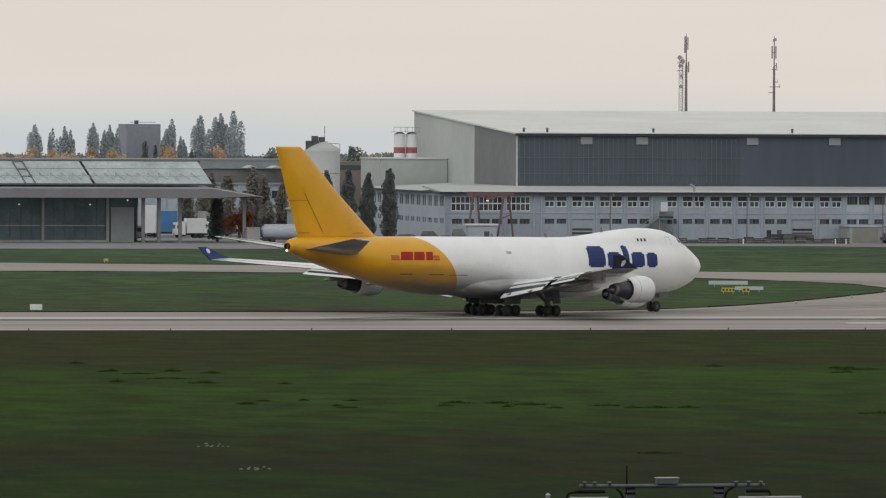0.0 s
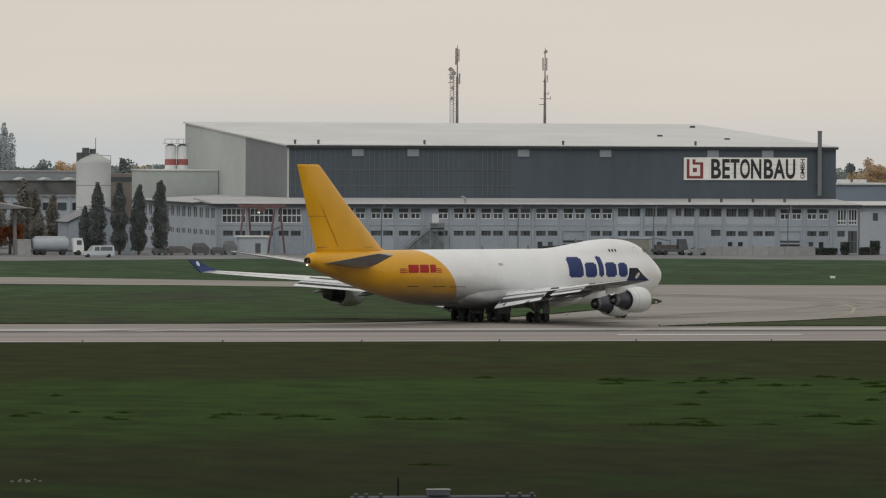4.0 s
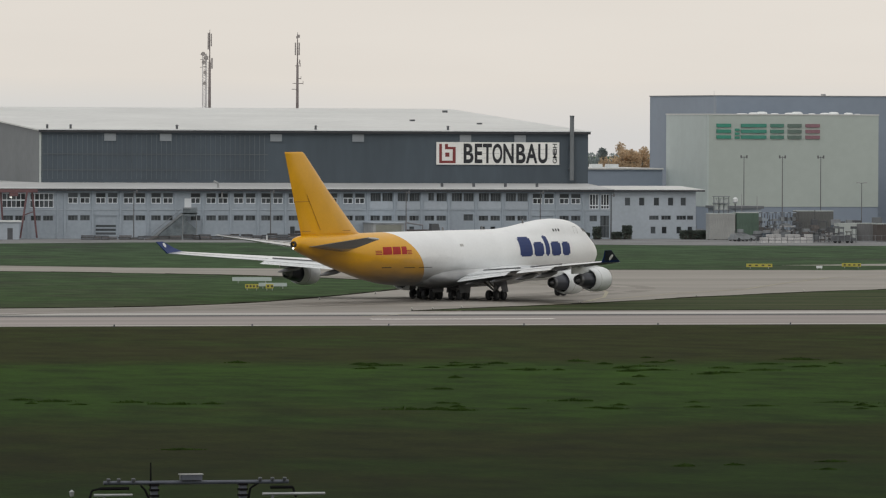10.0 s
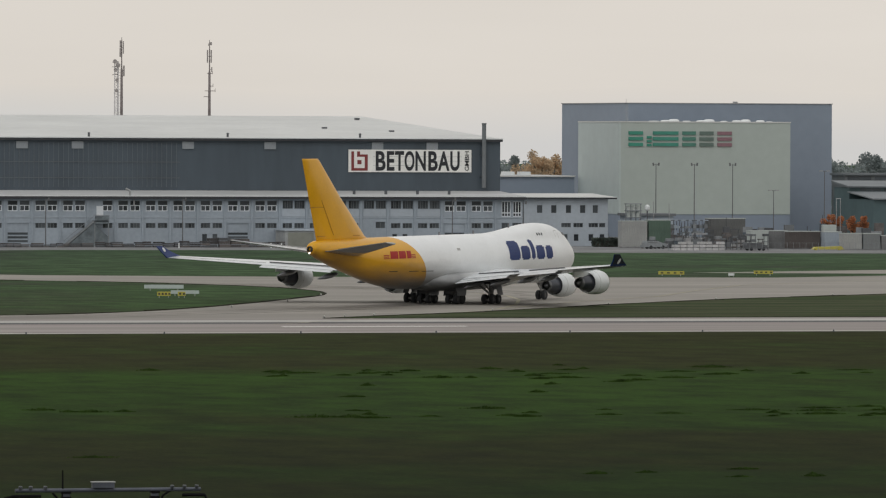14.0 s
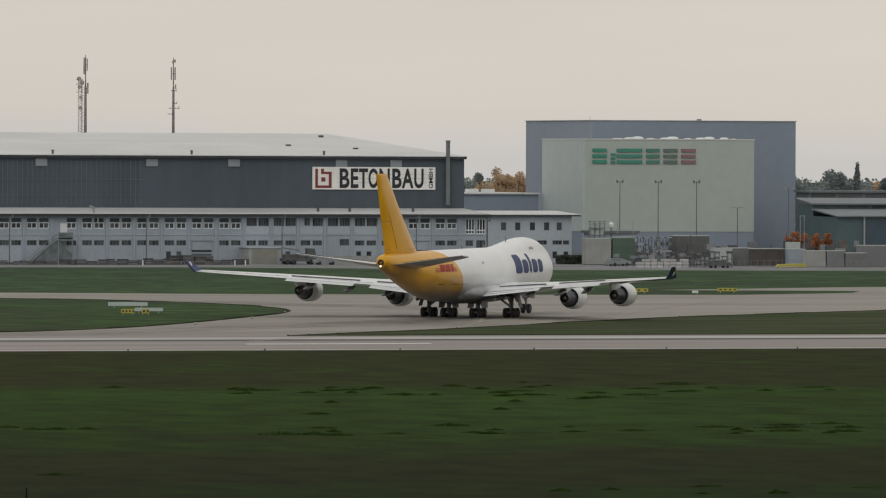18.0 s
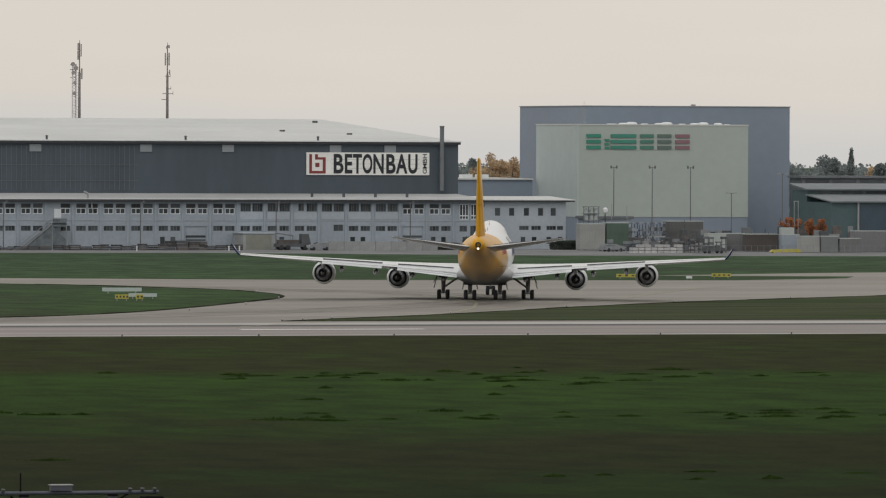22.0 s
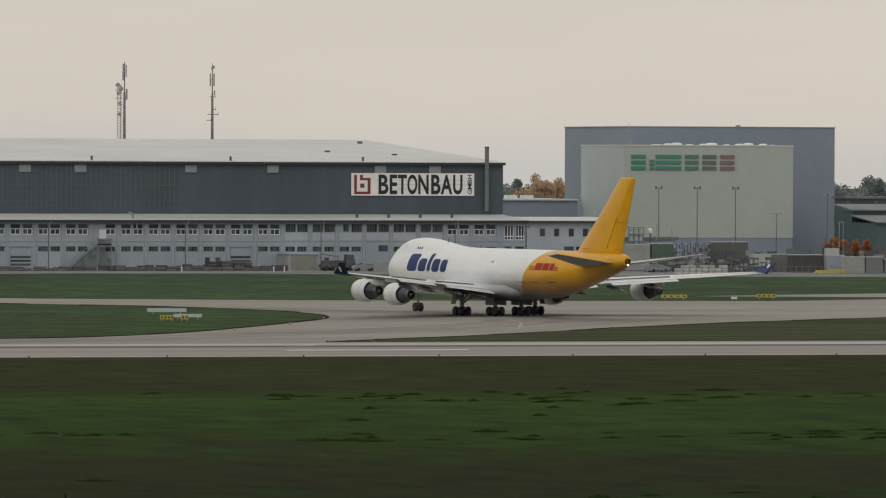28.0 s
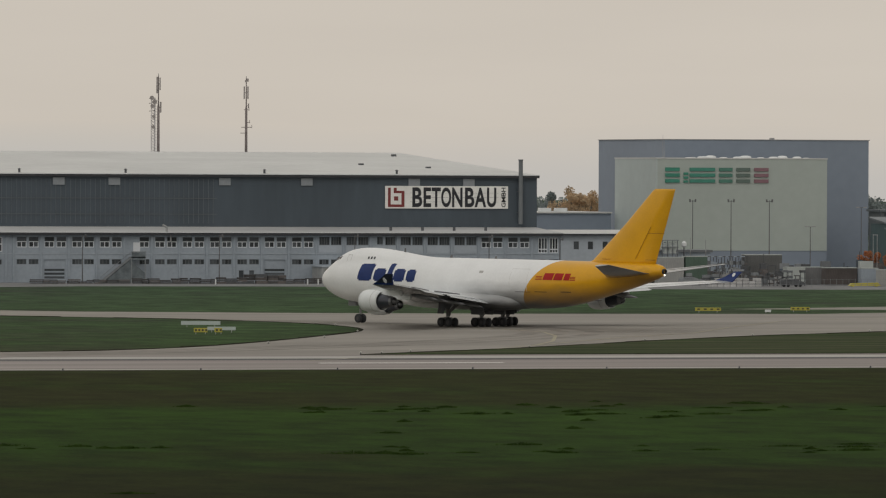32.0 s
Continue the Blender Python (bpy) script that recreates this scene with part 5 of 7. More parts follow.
WING = [(0.0, 18.2, 36.4, 2.98, 0.12), (3.2, 20.2, 36.0, 3.24, 0.12), (7.5, 24.1, 36.9, 3.66, 0.105), (12.5, 28.7, 38.3, 4.1, 0.095), (20.0, 35.3, 42.8, 4.74, 0.09),
        (26.0, 40.5, 46.3, 5.22, 0.085), (31.4, 45.3, 49.4, 5.66, 0.08)]
wing_at = lambda y, k: float(np.interp(y, [w[0] for w in WING], [w[k] for w in WING]))
rolling, flaps = [], []
for s, side in ((-1, "starboard"), (1, "port")):
    wing = part("wing", Mesh().loft([foil(le, te, y, z, th, s) for y, le, te, z, th in WING]), WING_P, jet, "light grey swept wing", smooth=True)
    # separate darker skin: shade below the wing put into its colour
    part("underside_skin", Mesh().loft([foil(le + 0.25, te - 0.1, y, z - 0.035, th, s) for y, le, te, z, th in WING[1:]]), JET_GREY, wing, "wing underside skin darkened as painted shade", smooth=True)
    # winglet
    wl_ = Mesh()
    wl_.loft([[(33 - le, s * (y - t_), z), (33 - te, s * (y - t_), z), (33 - te, s * (y + t_), z), (33 - le, s * (y + t_), z)]
              for le, te, y, z, t_ in ((45.4, 49.4, 31.4, 5.63, 0.12), (47.3, 49.8, 31.94, 6.3, 0.09), (49.0, 50.4, 32.4, 7.1, 0.05))])
    part("winglet", wl_, JET_BLUE, wing, "blue upturned winglet")
    part("winglet_face", Mesh().loft([[(33 - le, s * (y + t_), z), (33 - te, s * (y + t_), z), (33 - te, s * (y + t_ + 0.015), z), (33 - le, s * (y + t_ + 0.015), z)]
                                             for le, te, y, z, t_ in ((45.6, 49.35, 31.41, 5.68, 0.12), (47.4, 49.75, 31.95, 6.3, 0.09), (49.05, 50.35, 32.41, 7.07, 0.05))]), NAVY, wing, "near-black outer winglet face")
    part("winglet_emblem", Mesh().loft([[(33 - 48.45 + 0.3 * math.cos(a), s * (31.98 + 0.57 * 0.36 * math.sin(a) + o), 6.22 + 0.36 * math.sin(a)) for a in (math.pi * i / 8 for i in range(16))] for o in (0.06, 0.11)]), WING_P, wing, "pale oval emblem")
    part("winglet_emblem", Mesh().loft([[(33 - 49.1 + 0.26 * math.cos(a), s * (32.14 + 0.57 * 0.28 * math.sin(a) - o), 6.66 + 0.28 * math.sin(a)) for a in (math.pi * i / 8 for i in range(16))] for o in (0.07, 0.13)]), WING_P, wing, "pale oval emblem")
    # slotted flaps stepping down behind the trailing edge, black strips painting slot shade between
    for y0, y1, deep, root in ((3.6, 11.4, 1.0, 1.6), (13.4, 21.0, 0.82, 1.0)):
        big = lambda y: deep * (root + (1 - root) * (y - y0) / (y1 - y0))
        for c0, c1, z0, z1 in ((-1.5, 0.12, 0.2, -0.02), (0.08, 0.62, -0.05, -0.16), (0.6, 1.1, -0.19, -0.33)):
            fl = part("flap", Mesh().loft([[(33 - wing_at(y, 2) - (c0 * big(y) if c0 > 0 else c0 * deep * 0.8), s * y, wing_at(y, 3) + (z0 * big(y) if c0 > 0 else z0 * deep)), (33 - wing_at(y, 2) - c1 * big(y), s * y, wing_at(y, 3) + z1 * big(y)),
                                       (33 - wing_at(y, 2) - c1 * big(y), s * y, wing_at(y, 3) + z1 * big(y) - 0.025), (33 - wing_at(y, 2) - (c0 * big(y) if c0 > 0 else c0 * deep * 0.8), s * y, wing_at(y, 3) + (z0 * big(y) if c0 > 0 else z0 * deep) - 0.12)] for y in (y0, y1)]), WING_P, wing, "drooped pale grey flap panel")
            flaps.append((fl, s, y0, y1, deep, c0))
        fl = part("flap_slot", Mesh().loft([[(33 - wing_at(y, 2) - 0.05 * big(y), s * y, wing_at(y, 3) - 0.07 * big(y)), (33 - wing_at(y, 2) - 0.75 * big(y), s * y, wing_at(y, 3) - 0.24 * big(y)),
                                        (33 - wing_at(y, 2) - 0.7 * big(y), s * y, wing_at(y, 3) - 0.29 * big(y)), (33 - wing_at(y, 2) + 0.3 * big(y), s * y, wing_at(y, 3) - 0.2 * big(y))] for y in (y0 + 0.1, y1 - 0.1)]), JET_BLACK, wing, "black strip painting the shade in the flap slot")
        flaps.append((fl, s, y0, y1, deep, 0.4))
    for y0, y1 in ((11.5, 13.3), (21.1, 30.6)):
        part("aileron_seam", Mesh().loft([[(33 - wing_at(y, 2) + f * 0.95, s * y, wing_at(y, 3) + 0.2 * f), (33 - wing_at(y, 2) + f, s * y, wing_at(y, 3) + 0.2 * f), (33 - wing_at(y, 2) + f, s * y, wing_at(y, 3) + 0.23 * f), (33 - wing_at(y, 2) + f * 0.95, s * y, wing_at(y, 3) + 0.23 * f)] for y, f in ((y0, 1.1), (y1, 0.8))]), JET_DARK, wing)
    # gaps before the spoilers and at the rear spar
    for y0, y1, f0, f1 in ((4.2, 11.4, 3.6, 2.5), (13.4, 21.0, 2.4, 1.9)):
        top = lambda y, f: wing_at(y, 3) + 0.155 * f + 0.02
        part("spoiler_gap", Mesh().loft([[(33 - wing_at(y, 2) + f, s * y, top(y, f) - 0.1), (33 - wing_at(y, 2) + f - 0.12, s * y, top(y, f) - 0.1), (33 - wing_at(y, 2) + f - 0.12, s * y, top(y, f) + 0.05), (33 - wing_at(y, 2) + f, s * y, top(y, f) + 0.05)] for y, f in ((y0, f0), ((y0 + y1) / 2, (f0 + f1) / 2), (y1, f1))]), JET_DARK, wing, "dark gap before the spoilers")
    for y in (5.3, 9.5, 14.2, 18.6):
        q = wing_at(y, 2)
        part("flap_fairing", Mesh().turn((33 - q + 3.4, s * y, wing_at(y, 3) - 0.55), (-1, 0, -0.11), [(0, 0.0), (0.6, 0.22), (1.8, 0.34), (3.6, 0.3), (5.0, 0.12), (5.6, 0.0)], 10), JET_GREY, wing, smooth=True)
    # engines
    for y, q, zc in ((11.8, 23.2, 2.44), (21.2, 32.4, 3.14)):
        eng = part("engine", Mesh().turn((33 - q, s * y, zc), (-1, 0, 0), [(1.3, 1.12), (0.5, 1.16), (0.1, 1.22), (0.0, 1.3), (0.12, 1.38), (0.7, 1.5), (1.6, 1.52), (2.6, 1.46), (3.6, 1.27), (3.6, 1.21), (2.6, 1.2)], 32),
                   NACELLE, jet, "white engine nacelle", smooth=True)
        part("inlet_lip", Mesh().turn((33 - q, s * y, zc), (-1, 0, 0), [(0.5, 1.165), (0.1, 1.225), (-0.012, 1.3), (0.1, 1.385), (0.22, 1.41)], 32), METAL_L, eng, "bare metal inlet lip", smooth=True)
        part("cowl_seam", Mesh().turn((33 - q, s * y, zc), (-1, 0, 0), [(2.55, 1.47), (2.56, 1.474), (2.6, 1.472), (2.61, 1.46)], 32), SEAM, eng)
        part("fan", Mesh().turn((33 - q - 1.2, s * y, zc), (-1, 0, 0), [(-0.5, 0.0), (-0.2, 0.25), (0.0, 0.4), (0.0, 1.14)], 24), JET_DARK, eng, "dark fan and spinner")
        part("fan_duct", Mesh().turn((33 - q - 2.7, s * y, zc), (-1, 0, 0), [(0, 1.2), (0.0, 0.7)], 24), JET_BLACK, eng)
        part("core_cowl", Mesh().turn((33 - q - 2.7, s * y, zc), (-1, 0, 0), [(0, 1.02), (1.0, 1.0), (1.9, 0.86), (2.7, 0.68)], 24), CORE, eng, "dark core cowling", smooth=True)
        part("nozzle", Mesh().turn((33 - q - 5.4, s * y, zc), (-1, 0, 0), [(0, 0.685), (0.45, 0.6), (0.45, 0.54), (0.1, 0.52)], 24), CORE_TIP, eng, "bare metal exhaust nozzle", smooth=True)
        part("exhaust_plug", Mesh().turn((33 - q - 5.1, s * y, zc), (-1, 0, 0), [(0, 0.5), (0.6, 0.36), (1.1, 0.1), (1.15, 0.0)], 16), CORE_TIP, eng, smooth=True)
        zw = wing_at(y, 3)
        le = wing_at(y, 1)
        part("pylon", Mesh().loft([[(33 - a, s * y - w, z0), (33 - a, s * y + w, z0), (33 - a, s * y + w, z1), (33 - a, s * y - w, z1)]
                                   for a, w, z0, z1 in ((q + 1.0, 0.08, zc + 1.35, zc + 1.55), (q + 2.2, 0.2, zc + 1.2, zc + 1.75), (le + 0.4, 0.22, zc + 0.7, zw + 0.05), (le + 3.2, 0.15, zc + 0.75, zw - 0.2))]), NACELLE, eng)
    # tailplane
    st = part("stabiliser", Mesh().loft([foil(le, te, y, z, th, s, twist=-0.075) for y, le, te, z, th in ((0.3, 57.6, 66.4, 6.6, 0.09), (1.6, 58.8, 66.6, 6.75, 0.09), (10.85, 66.3, 69.0, 8.34, 0.08))]),
              WING_P, jet, "pale grey tailplane", smooth=True)
    # the tailplane's lower shade, painted by a darker skin
    part("underside_skin", Mesh().loft([foil(le, te, y, z - 0.03, th, s, twist=-0.075) for y, le, te, z, th in ((0.3, 57.65, 66.35, 6.6, 0.09), (1.6, 58.85, 66.55, 6.75, 0.09), (10.8, 66.35, 68.95, 8.33, 0.08))]), JET_GREY, st, "tailplane underside skin darkened as painted shade", smooth=True)
    part("elevator_seam", Mesh().loft([[(33 - a, s * y, z + 0.1), (33 - a - 0.06, s * y, z + 0.1), (33 - a - 0.06, s * y, z + 0.17), (33 - a, s * y, z + 0.17)] for a, y, z in ((64.4, 1.8, 7.38), (68.2, 10.65, 8.42))]), JET_DARK, st)
    # main gear
    for y, q, zt, kind in ((5.56, 31.85, 2.6, "wing"), (1.96, 34.7, 2.3, "body")):
        gear = part("landing_gear", Mesh().tube((33 - q, s * y, 0.75), (33 - q, s * y, zt), 0.25, 0.32, 10).tube((33 - q - 0.85, s * y, 0.62), (33 - q + 0.85, s * y, 0.62), 0.14)
                    .tube((33 - q, s * y, 1.3), (33 - q + 2.0, s * (y - 0.3), zt + 0.1), 0.11), STRUT, jet, "grey four-wheel bogie leg")
        for a in (-0.74, 0.74):
            part("axle", Mesh().tube((33 - q + a, s * y - 0.6, 0.62), (33 - q + a, s * y + 0.6, 0.62), 0.09), STRUT, gear)
        for a in (-0.74, 0.74):
            for b in (-0.56, 0.56):
                rolling.append((33 - q + a, s * y + b, 0.62))
        if kind == "wing":
            part("side_brace", Mesh().tube((33 - q - 0.15, s * (y - 0.1), 1.35), (33 - q - 0.3, s * (y - 2.5), zt + 0.45), 0.13, 0.15, 8), STRUT, gear, "slanting side brace")
            # black block paints the shade of the open wheel well
            part("gear_bay", Mesh().box(33 - q - 1.2, 33 - q + 1.2, s * y - 0.6, s * y + 0.6, zt + 0.02, zt + 0.3), JET_BLACK, gear, "black block standing in for open wheel-well shade")
            for x0, x1, low in ((-0.5, 0.75, 1.25), (-1.75, -0.6, 1.95)):
                part("gear_door", Mesh().loft([[(33 - q + x0, s * (y + 1.25) + t_, low), (33 - q + x1, s * (y + 1.25) + t_, low), (33 - q + x1 + 0.2, s * (y + 0.75) + t_, zt + 0.45), (33 - q + x0 - 0.2, s * (y + 0.75) + t_, zt + 0.45)] for t_ in (0.04, -0.04)]), JET_DARK, gear, "grey leg door hanging outboard")
        else:
            part("side_brace", Mesh().tube((33 - q + 0.1, s * y, 1.2), (33 - q + 1.9, s * (y + 0.1), zt + 0.2), 0.12), STRUT, gear)
            # larger black block for the shade in the belly well
            part("gear_bay", Mesh().box(33 - q - 1.5, 33 - q + 1.5, s * y - 0.75, s * y + 0.75, zt - 0.55, zt + 0.4), JET_BLACK, gear, "black block standing in for open wheel-well shade")
            for o in (-0.85, 0.85):
                part("gear_door", Mesh().loft([[(33 - q - 1.3, s * y + o * 1.15 + t_, zt - 1.15), (33 - q + 1.0, s * y + o * 1.15 + t_, zt - 1.15), (33 - q + 1.5, s * y + o * 0.9 + t_, zt + 0.2), (33 - q - 1.5, s * y + o * 0.9 + t_, zt + 0.2)] for t_ in (0.03, -0.03)]), JET_DARK, gear, "grey wheel-well door hanging open")
        part("torque_link", Mesh().tube((33 - q - 0.28, s * y, 1.75), (33 - q - 0.6, s * y, 1.3), 0.07).tube((33 - q - 0.6, s * y, 1.3), (33 - q - 0.25, s * y, 0.85), 0.07), STRUT, gear)
        part("retraction_link", Mesh().tube((33 - q - 0.1, s * y, 1.5), (33 - q - 1.7, s * y, zt), 0.09), STRUT, gear)
part("fin", Mesh().loft([[(33 - le - (te - le) * x, y * th, z) for x, y in ((0, 0), (0.04, 0.35), (0.15, 0.75), (0.35, 1), (0.65, 0.75), (1, 0.05), (1, -0.05), (0.65, -0.75), (0.35, -1), (0.15, -0.75), (0.04, -0.35))]
                         for le, te, z, th in ((52.5, 66.6, 8.2, 0.62), (54.6, 66.75, 8.9, 0.62), (60.8, 68.6, 13.8, 0.42), (66.0, 70.2, 18.3, 0.24), (66.45, 70.3, 18.56, 0.12))]), AMBER, jet, "amber vertical fin", smooth=True)
for s in (-1, 1):
    for z, q0, q1, w0, w1 in ((12.6, 65.4, 68.2, 0.32, 0.05), (9.05, 57.0, 66.7, 0.66, 0.1)):
        part("fin_seam", Mesh().loft([[(33 - q, s * w, z), (33 - q, s * w, z + 0.07), (33 - q, s * (w + 0.02), z + 0.07), (33 - q, s * (w + 0.02), z)] for q, w in ((q0, w0), (q1, w1))]), SEAM_A, jet)
    part("rudder_seam", Mesh().loft([[(33 - q, s * (w + 0.0), z), (33 - q - 0.07, s * (w + 0.0), z), (33 - q - 0.07, s * (w + 0.03), z), (33 - q, s * (w + 0.03), z)] for q, z, w in ((63.2, 9.2, 0.46), (66.0, 13.5, 0.33))]), SEAM_A, jet)
# nose gear
ng = part("nose_gear", Mesh().tube((33 - 7.75, 0, 0.62), (33 - 7.75, 0, 2.5), 0.15, 0.2, 10).tube((33 - 7.75, 0, 1.1), (33 - 9.3, 0, 2.4), 0.09).tube((33 - 7.75, -0.5, 0.62), (33 - 7.75, 0.5, 0.62), 0.09), STRUT, jet, "grey twin-wheel nose leg")
for b in (-0.4, 0.4):
    rolling.append((33 - 7.75, b, 0.62))
for s in (-1, 1):
    part("gear_door", Mesh().box(33 - 7.5, 33 - 5.9, s * 0.6 - 0.03, s * 0.6 + 0.03, 1.75, 2.5), JET_GREY, ng)
tyre = Mesh().turn((0, 0.24, 0), (0, -1, 0), [(0, 0.3), (0, 0.52), (0.06, 0.6), (0.14, 0.62), (0.34, 0.62), (0.42, 0.6), (0.48, 0.52), (0.48, 0.3)], 20).data("wheel", TYRE, True)
rim = Mesh().turn((0, 0.2, 0), (0, -1, 0), [(0, 0.0), (0, 0.3), (0.4, 0.3), (0.4, 0.0)], 12).data("rim", RIM)
places, rolling = rolling, []
for b in places:
    w = part("wheel", tyre, None, jet)
    w.location = b
    part("rim", rim, None, w)
    rolling.append((w, b))
# antennas on the crown
for q, h in ((16.5, 0.5), (26, 0.45), (35, 0.4)):
    part("blade_antenna", Mesh().loft([[(33 - q, -0.04, 8.55), (33 - q - 0.6, -0.04, 8.55), (33 - q - 0.6, 0.04, 8.55), (33 - q, 0.04, 8.55)], [(33 - q - 0.35, -0.02, station(q)[1] + h), (33 - q - 0.6, -0.02, station(q)[1] + h), (33 - q - 0.6, 0.02, station(q)[1] + h), (33 - q - 0.35, 0.02, station(q)[1] + h)]]), JET_GREY, jet)
# ---------------------------------------------------------------- masts
MASTM = mat("weathered mast steel", (0.19, 0.165, 0.165), 0.6, 0.25, 0.5)


MAST_PALE = mat("bleached lattice steel", (0.55, 0.54, 0.55), 0.5, 0.12, 0.6, metal=0.2)
AERIAL = mat("taupe aerial casing", (0.27, 0.25, 0.245), 0.6, 0.15, 0.8)


def mast(x, y, h, lattice):
    t = thing("radio_mast", "slender steel radio mast hung with aerials", "mast", (x, y, 0), "radio masts")
    part("pole", Mesh().turn((0, 0, 0), (0, 0, 1), [(0, 0.42), (h * 0.6, 0.3), (h * 0.84, 0.24), (h * 0.86, 0.13), (h, 0.1), (h, 0)], 12), MASTM, t, "brown-grey tapered pole")
    if lattice:
        for dx, dy in ((-1.5, 0), (-0.75, -0.3), (-0.75, 0.3)):
            part("lattice_leg", Mesh().tube((dx, dy, 0), (dx, dy, h - 4.6), 0.075), MAST_PALE, t)
        for k in range(22):
            z = 23 + k * 0.58
            part("lattice_brace", Mesh().tube((-1.5, 0, z), (-0.75, -0.3, z + 0.58), 0.045, n=5).tube((-0.75, 0.3, z), (-1.5, 0, z + 0.58), 0.045, n=5).tube((-0.75, 0, z), (-0.2, 0, z), 0.04, n=5), MAST_PALE, t)
        for z, dx, w in ((h - 4.5, -1.5, 0.45), (h - 5.3, -0.9, 0.5), (h - 6.2, -1.4, 0.4), (h - 8.3, -1.1, 0.36), (h - 10.5, -1.2, 0.36)):
            part("side_aerial", Mesh().turn((dx, -0.35, z), (0, -1, 0.1), [(0, 0.1), (0.1, w * 0.8), (0.16, w), (0.3, w), (0.3, 0)], 12), AERIAL, t, "small drum aerial")
        for z in (h - 4.6, h - 5.6, h - 7.2):
            part("outrigger", Mesh().tube((-2.0, 0, z), (-0.6, 0, z + 0.1), 0.06, n=5), MASTM, t)
        panels = ((h - 0.9, -0.32, 0.17, 0.75), (h - 2.3, -0.34, 0.17, 0.6), (h - 3.2, -0.34, 0.17, 0.35), (h - 1.6, 0.26, 0.1, 1.3), (h - 6.4, 0.4, 0.15, 1.1))
    else:
        panels = ((h - 0.3, 0.2, 0.2, 0.32), (h - 0.5, -0.18, 0.16, 0.25), (h - 2.9, -0.5, 0.12, 1.3), (h - 2.9, 0.28, 0.12, 1.3), (h - 5.6, 0.4, 0.1, 0.5))
        for z, a, b in ((h - 10.0, -1.0, 1.2), (h - 11.2, -1.2, 0.1), (h - 6.4, -0.5, 0.6), (h - 9.0, 0.1, 0.75)):
            part("cross_arm", Mesh().tube((a, 0, z), (b, 0, z), 0.07, n=6), MASTM, t)
            part("arm_post", Mesh().tube((b, 0, z - 0.2), (b, 0, z + 0.5), 0.05, n=6), MASTM, t)
    for z, dx, w, tall in panels:
        part("panel_aerial", Mesh().box(dx - w, dx + w, -0.42, -0.2, z - tall, z + tall).tube((0, 0, z), (dx, -0.3, z), 0.05), AERIAL, t, "upright panel aerial")
    part("whip", Mesh().tube((0, 0, h), (0, 0, h + 0.5), 0.05), METAL_D, t)
    return t


mast(52.4, 129, 40.2, True)
mast(70.9, 129, 39.8, False)

# ---------------------------------------------------------------- along the workshop front
crane = thing("gantry_crane", "dull red gantry crane on splayed legs before the workshop", "crane", (-14.6, -6, 0.03))
part("girder", Mesh().box(-4.4, 4.4, -0.35, 0.35, 8.6, 9.2), CRANE, crane)
for x0, x1, dy in ((-3.4, -4.6, -1.2), (-2.4, -1.6, 1.2), (2.4, 1.0, -1.2), (3.5, 4.6, 1.2)):
    part("leg", Mesh().tube((x0, dy * 0.3, 8.6), (x1, dy, 0.2), 0.2, 0.17), CRANE, crane)
part("leg_brace", Mesh().tube((1.9, -0.7, 4.5), (3.7, 0.7, 5.0), 0.1), CRANE, crane)
part("hoist", Mesh().box(-0.8, 0.7, -0.6, 0.6, 7.9, 8.58), CRANE, crane)
part("lamp", Mesh().box(-0.9, -0.5, -0.8, -0.62, 7.6, 7.85), LAMP_W, crane)
hut = thing("site_hut", "pale site hut with a flat white roof", "hut", (-17.0, -9, 0.03))
part("wall", Mesh().box(-2.6, 2.6, -1.2, 1.2, 0, 3.2), PLASTER_L, hut)
part("roof", Mesh().box(-3.0, 3.0, -1.5, 1.5, 3.2, 3.5), WHITE, hut)
part("door", Mesh().box(0.4, 1.4, -1.23, -1.203, 0, 2.1), METAL_D, hut)
for x, w, h, m in ((-27.5, 3.0, 2.2, METAL_D), (-24.3, 2.6, 1.4, METAL_D), (-31.5, 4.2, 1.6, RUST), (-22.0, 2.4, 2.6, MIDWALL), (-35.0, 3.0, 1.2, METAL_D)):
    s = thing("machine", "small dark works machine parked in the yard", "machine", (x, -14, 0.03), "yard machines")
    part("body", Mesh().loft([[(-w / 2, -0.8, 0.3), (w / 2, -0.8, 0.3), (w / 2, 0.8, 0.3), (-w / 2, 0.8, 0.3)], [(-w / 2, -0.8, h * 0.7), (w / 2, -0.8, h * 0.6), (w / 2, 0.8, h * 0.6), (-w / 2, 0.8, h * 0.7)],
                              [(-w * 0.4, -0.6, h), (w * 0.2, -0.6, h), (w * 0.2, 0.6, h), (-w * 0.4, 0.6, h)]]), m, s)
    for sx in (-w / 3, w / 3):
        part("skid", Mesh().box(sx - 0.2, sx + 0.2, -0.8, 0.8, 0, 0.3), METAL_D, s)
STAIR_D = mat("dark blue-grey stair infill", (0.125, 0.15, 0.165), 0.8, 0.35, 0.7)
STAIRM = mat("weathered grey steel", (0.23, 0.25, 0.265), 0.6, 0.15, 1)
stairs = thing("outside_stair", "steel outside stair to an upper door", "staircase", (15.6, -0.25, 0.03))
part("landing", Mesh().box(2.4, 5.2, -2.2, 0, 4.6, 4.8), STAIRM, stairs)
part("stringer", Mesh().loft([[(-3.6, y, 0), (-3.1, y, 0), (2.7, y, 4.8), (2.4, y, 4.8)] for y in (-2.2, -2.1)]), STAIRM, stairs)
part("stringer", Mesh().loft([[(-3.6, y, 0), (-3.1, y, 0), (2.7, y, 4.8), (2.4, y, 4.8)] for y in (-1.2, -1.1)]), STAIRM, stairs)
step = Mesh().box(0, 0.34, -2.1, -1.2, -0.05, 0).data("tread", STAIRM)
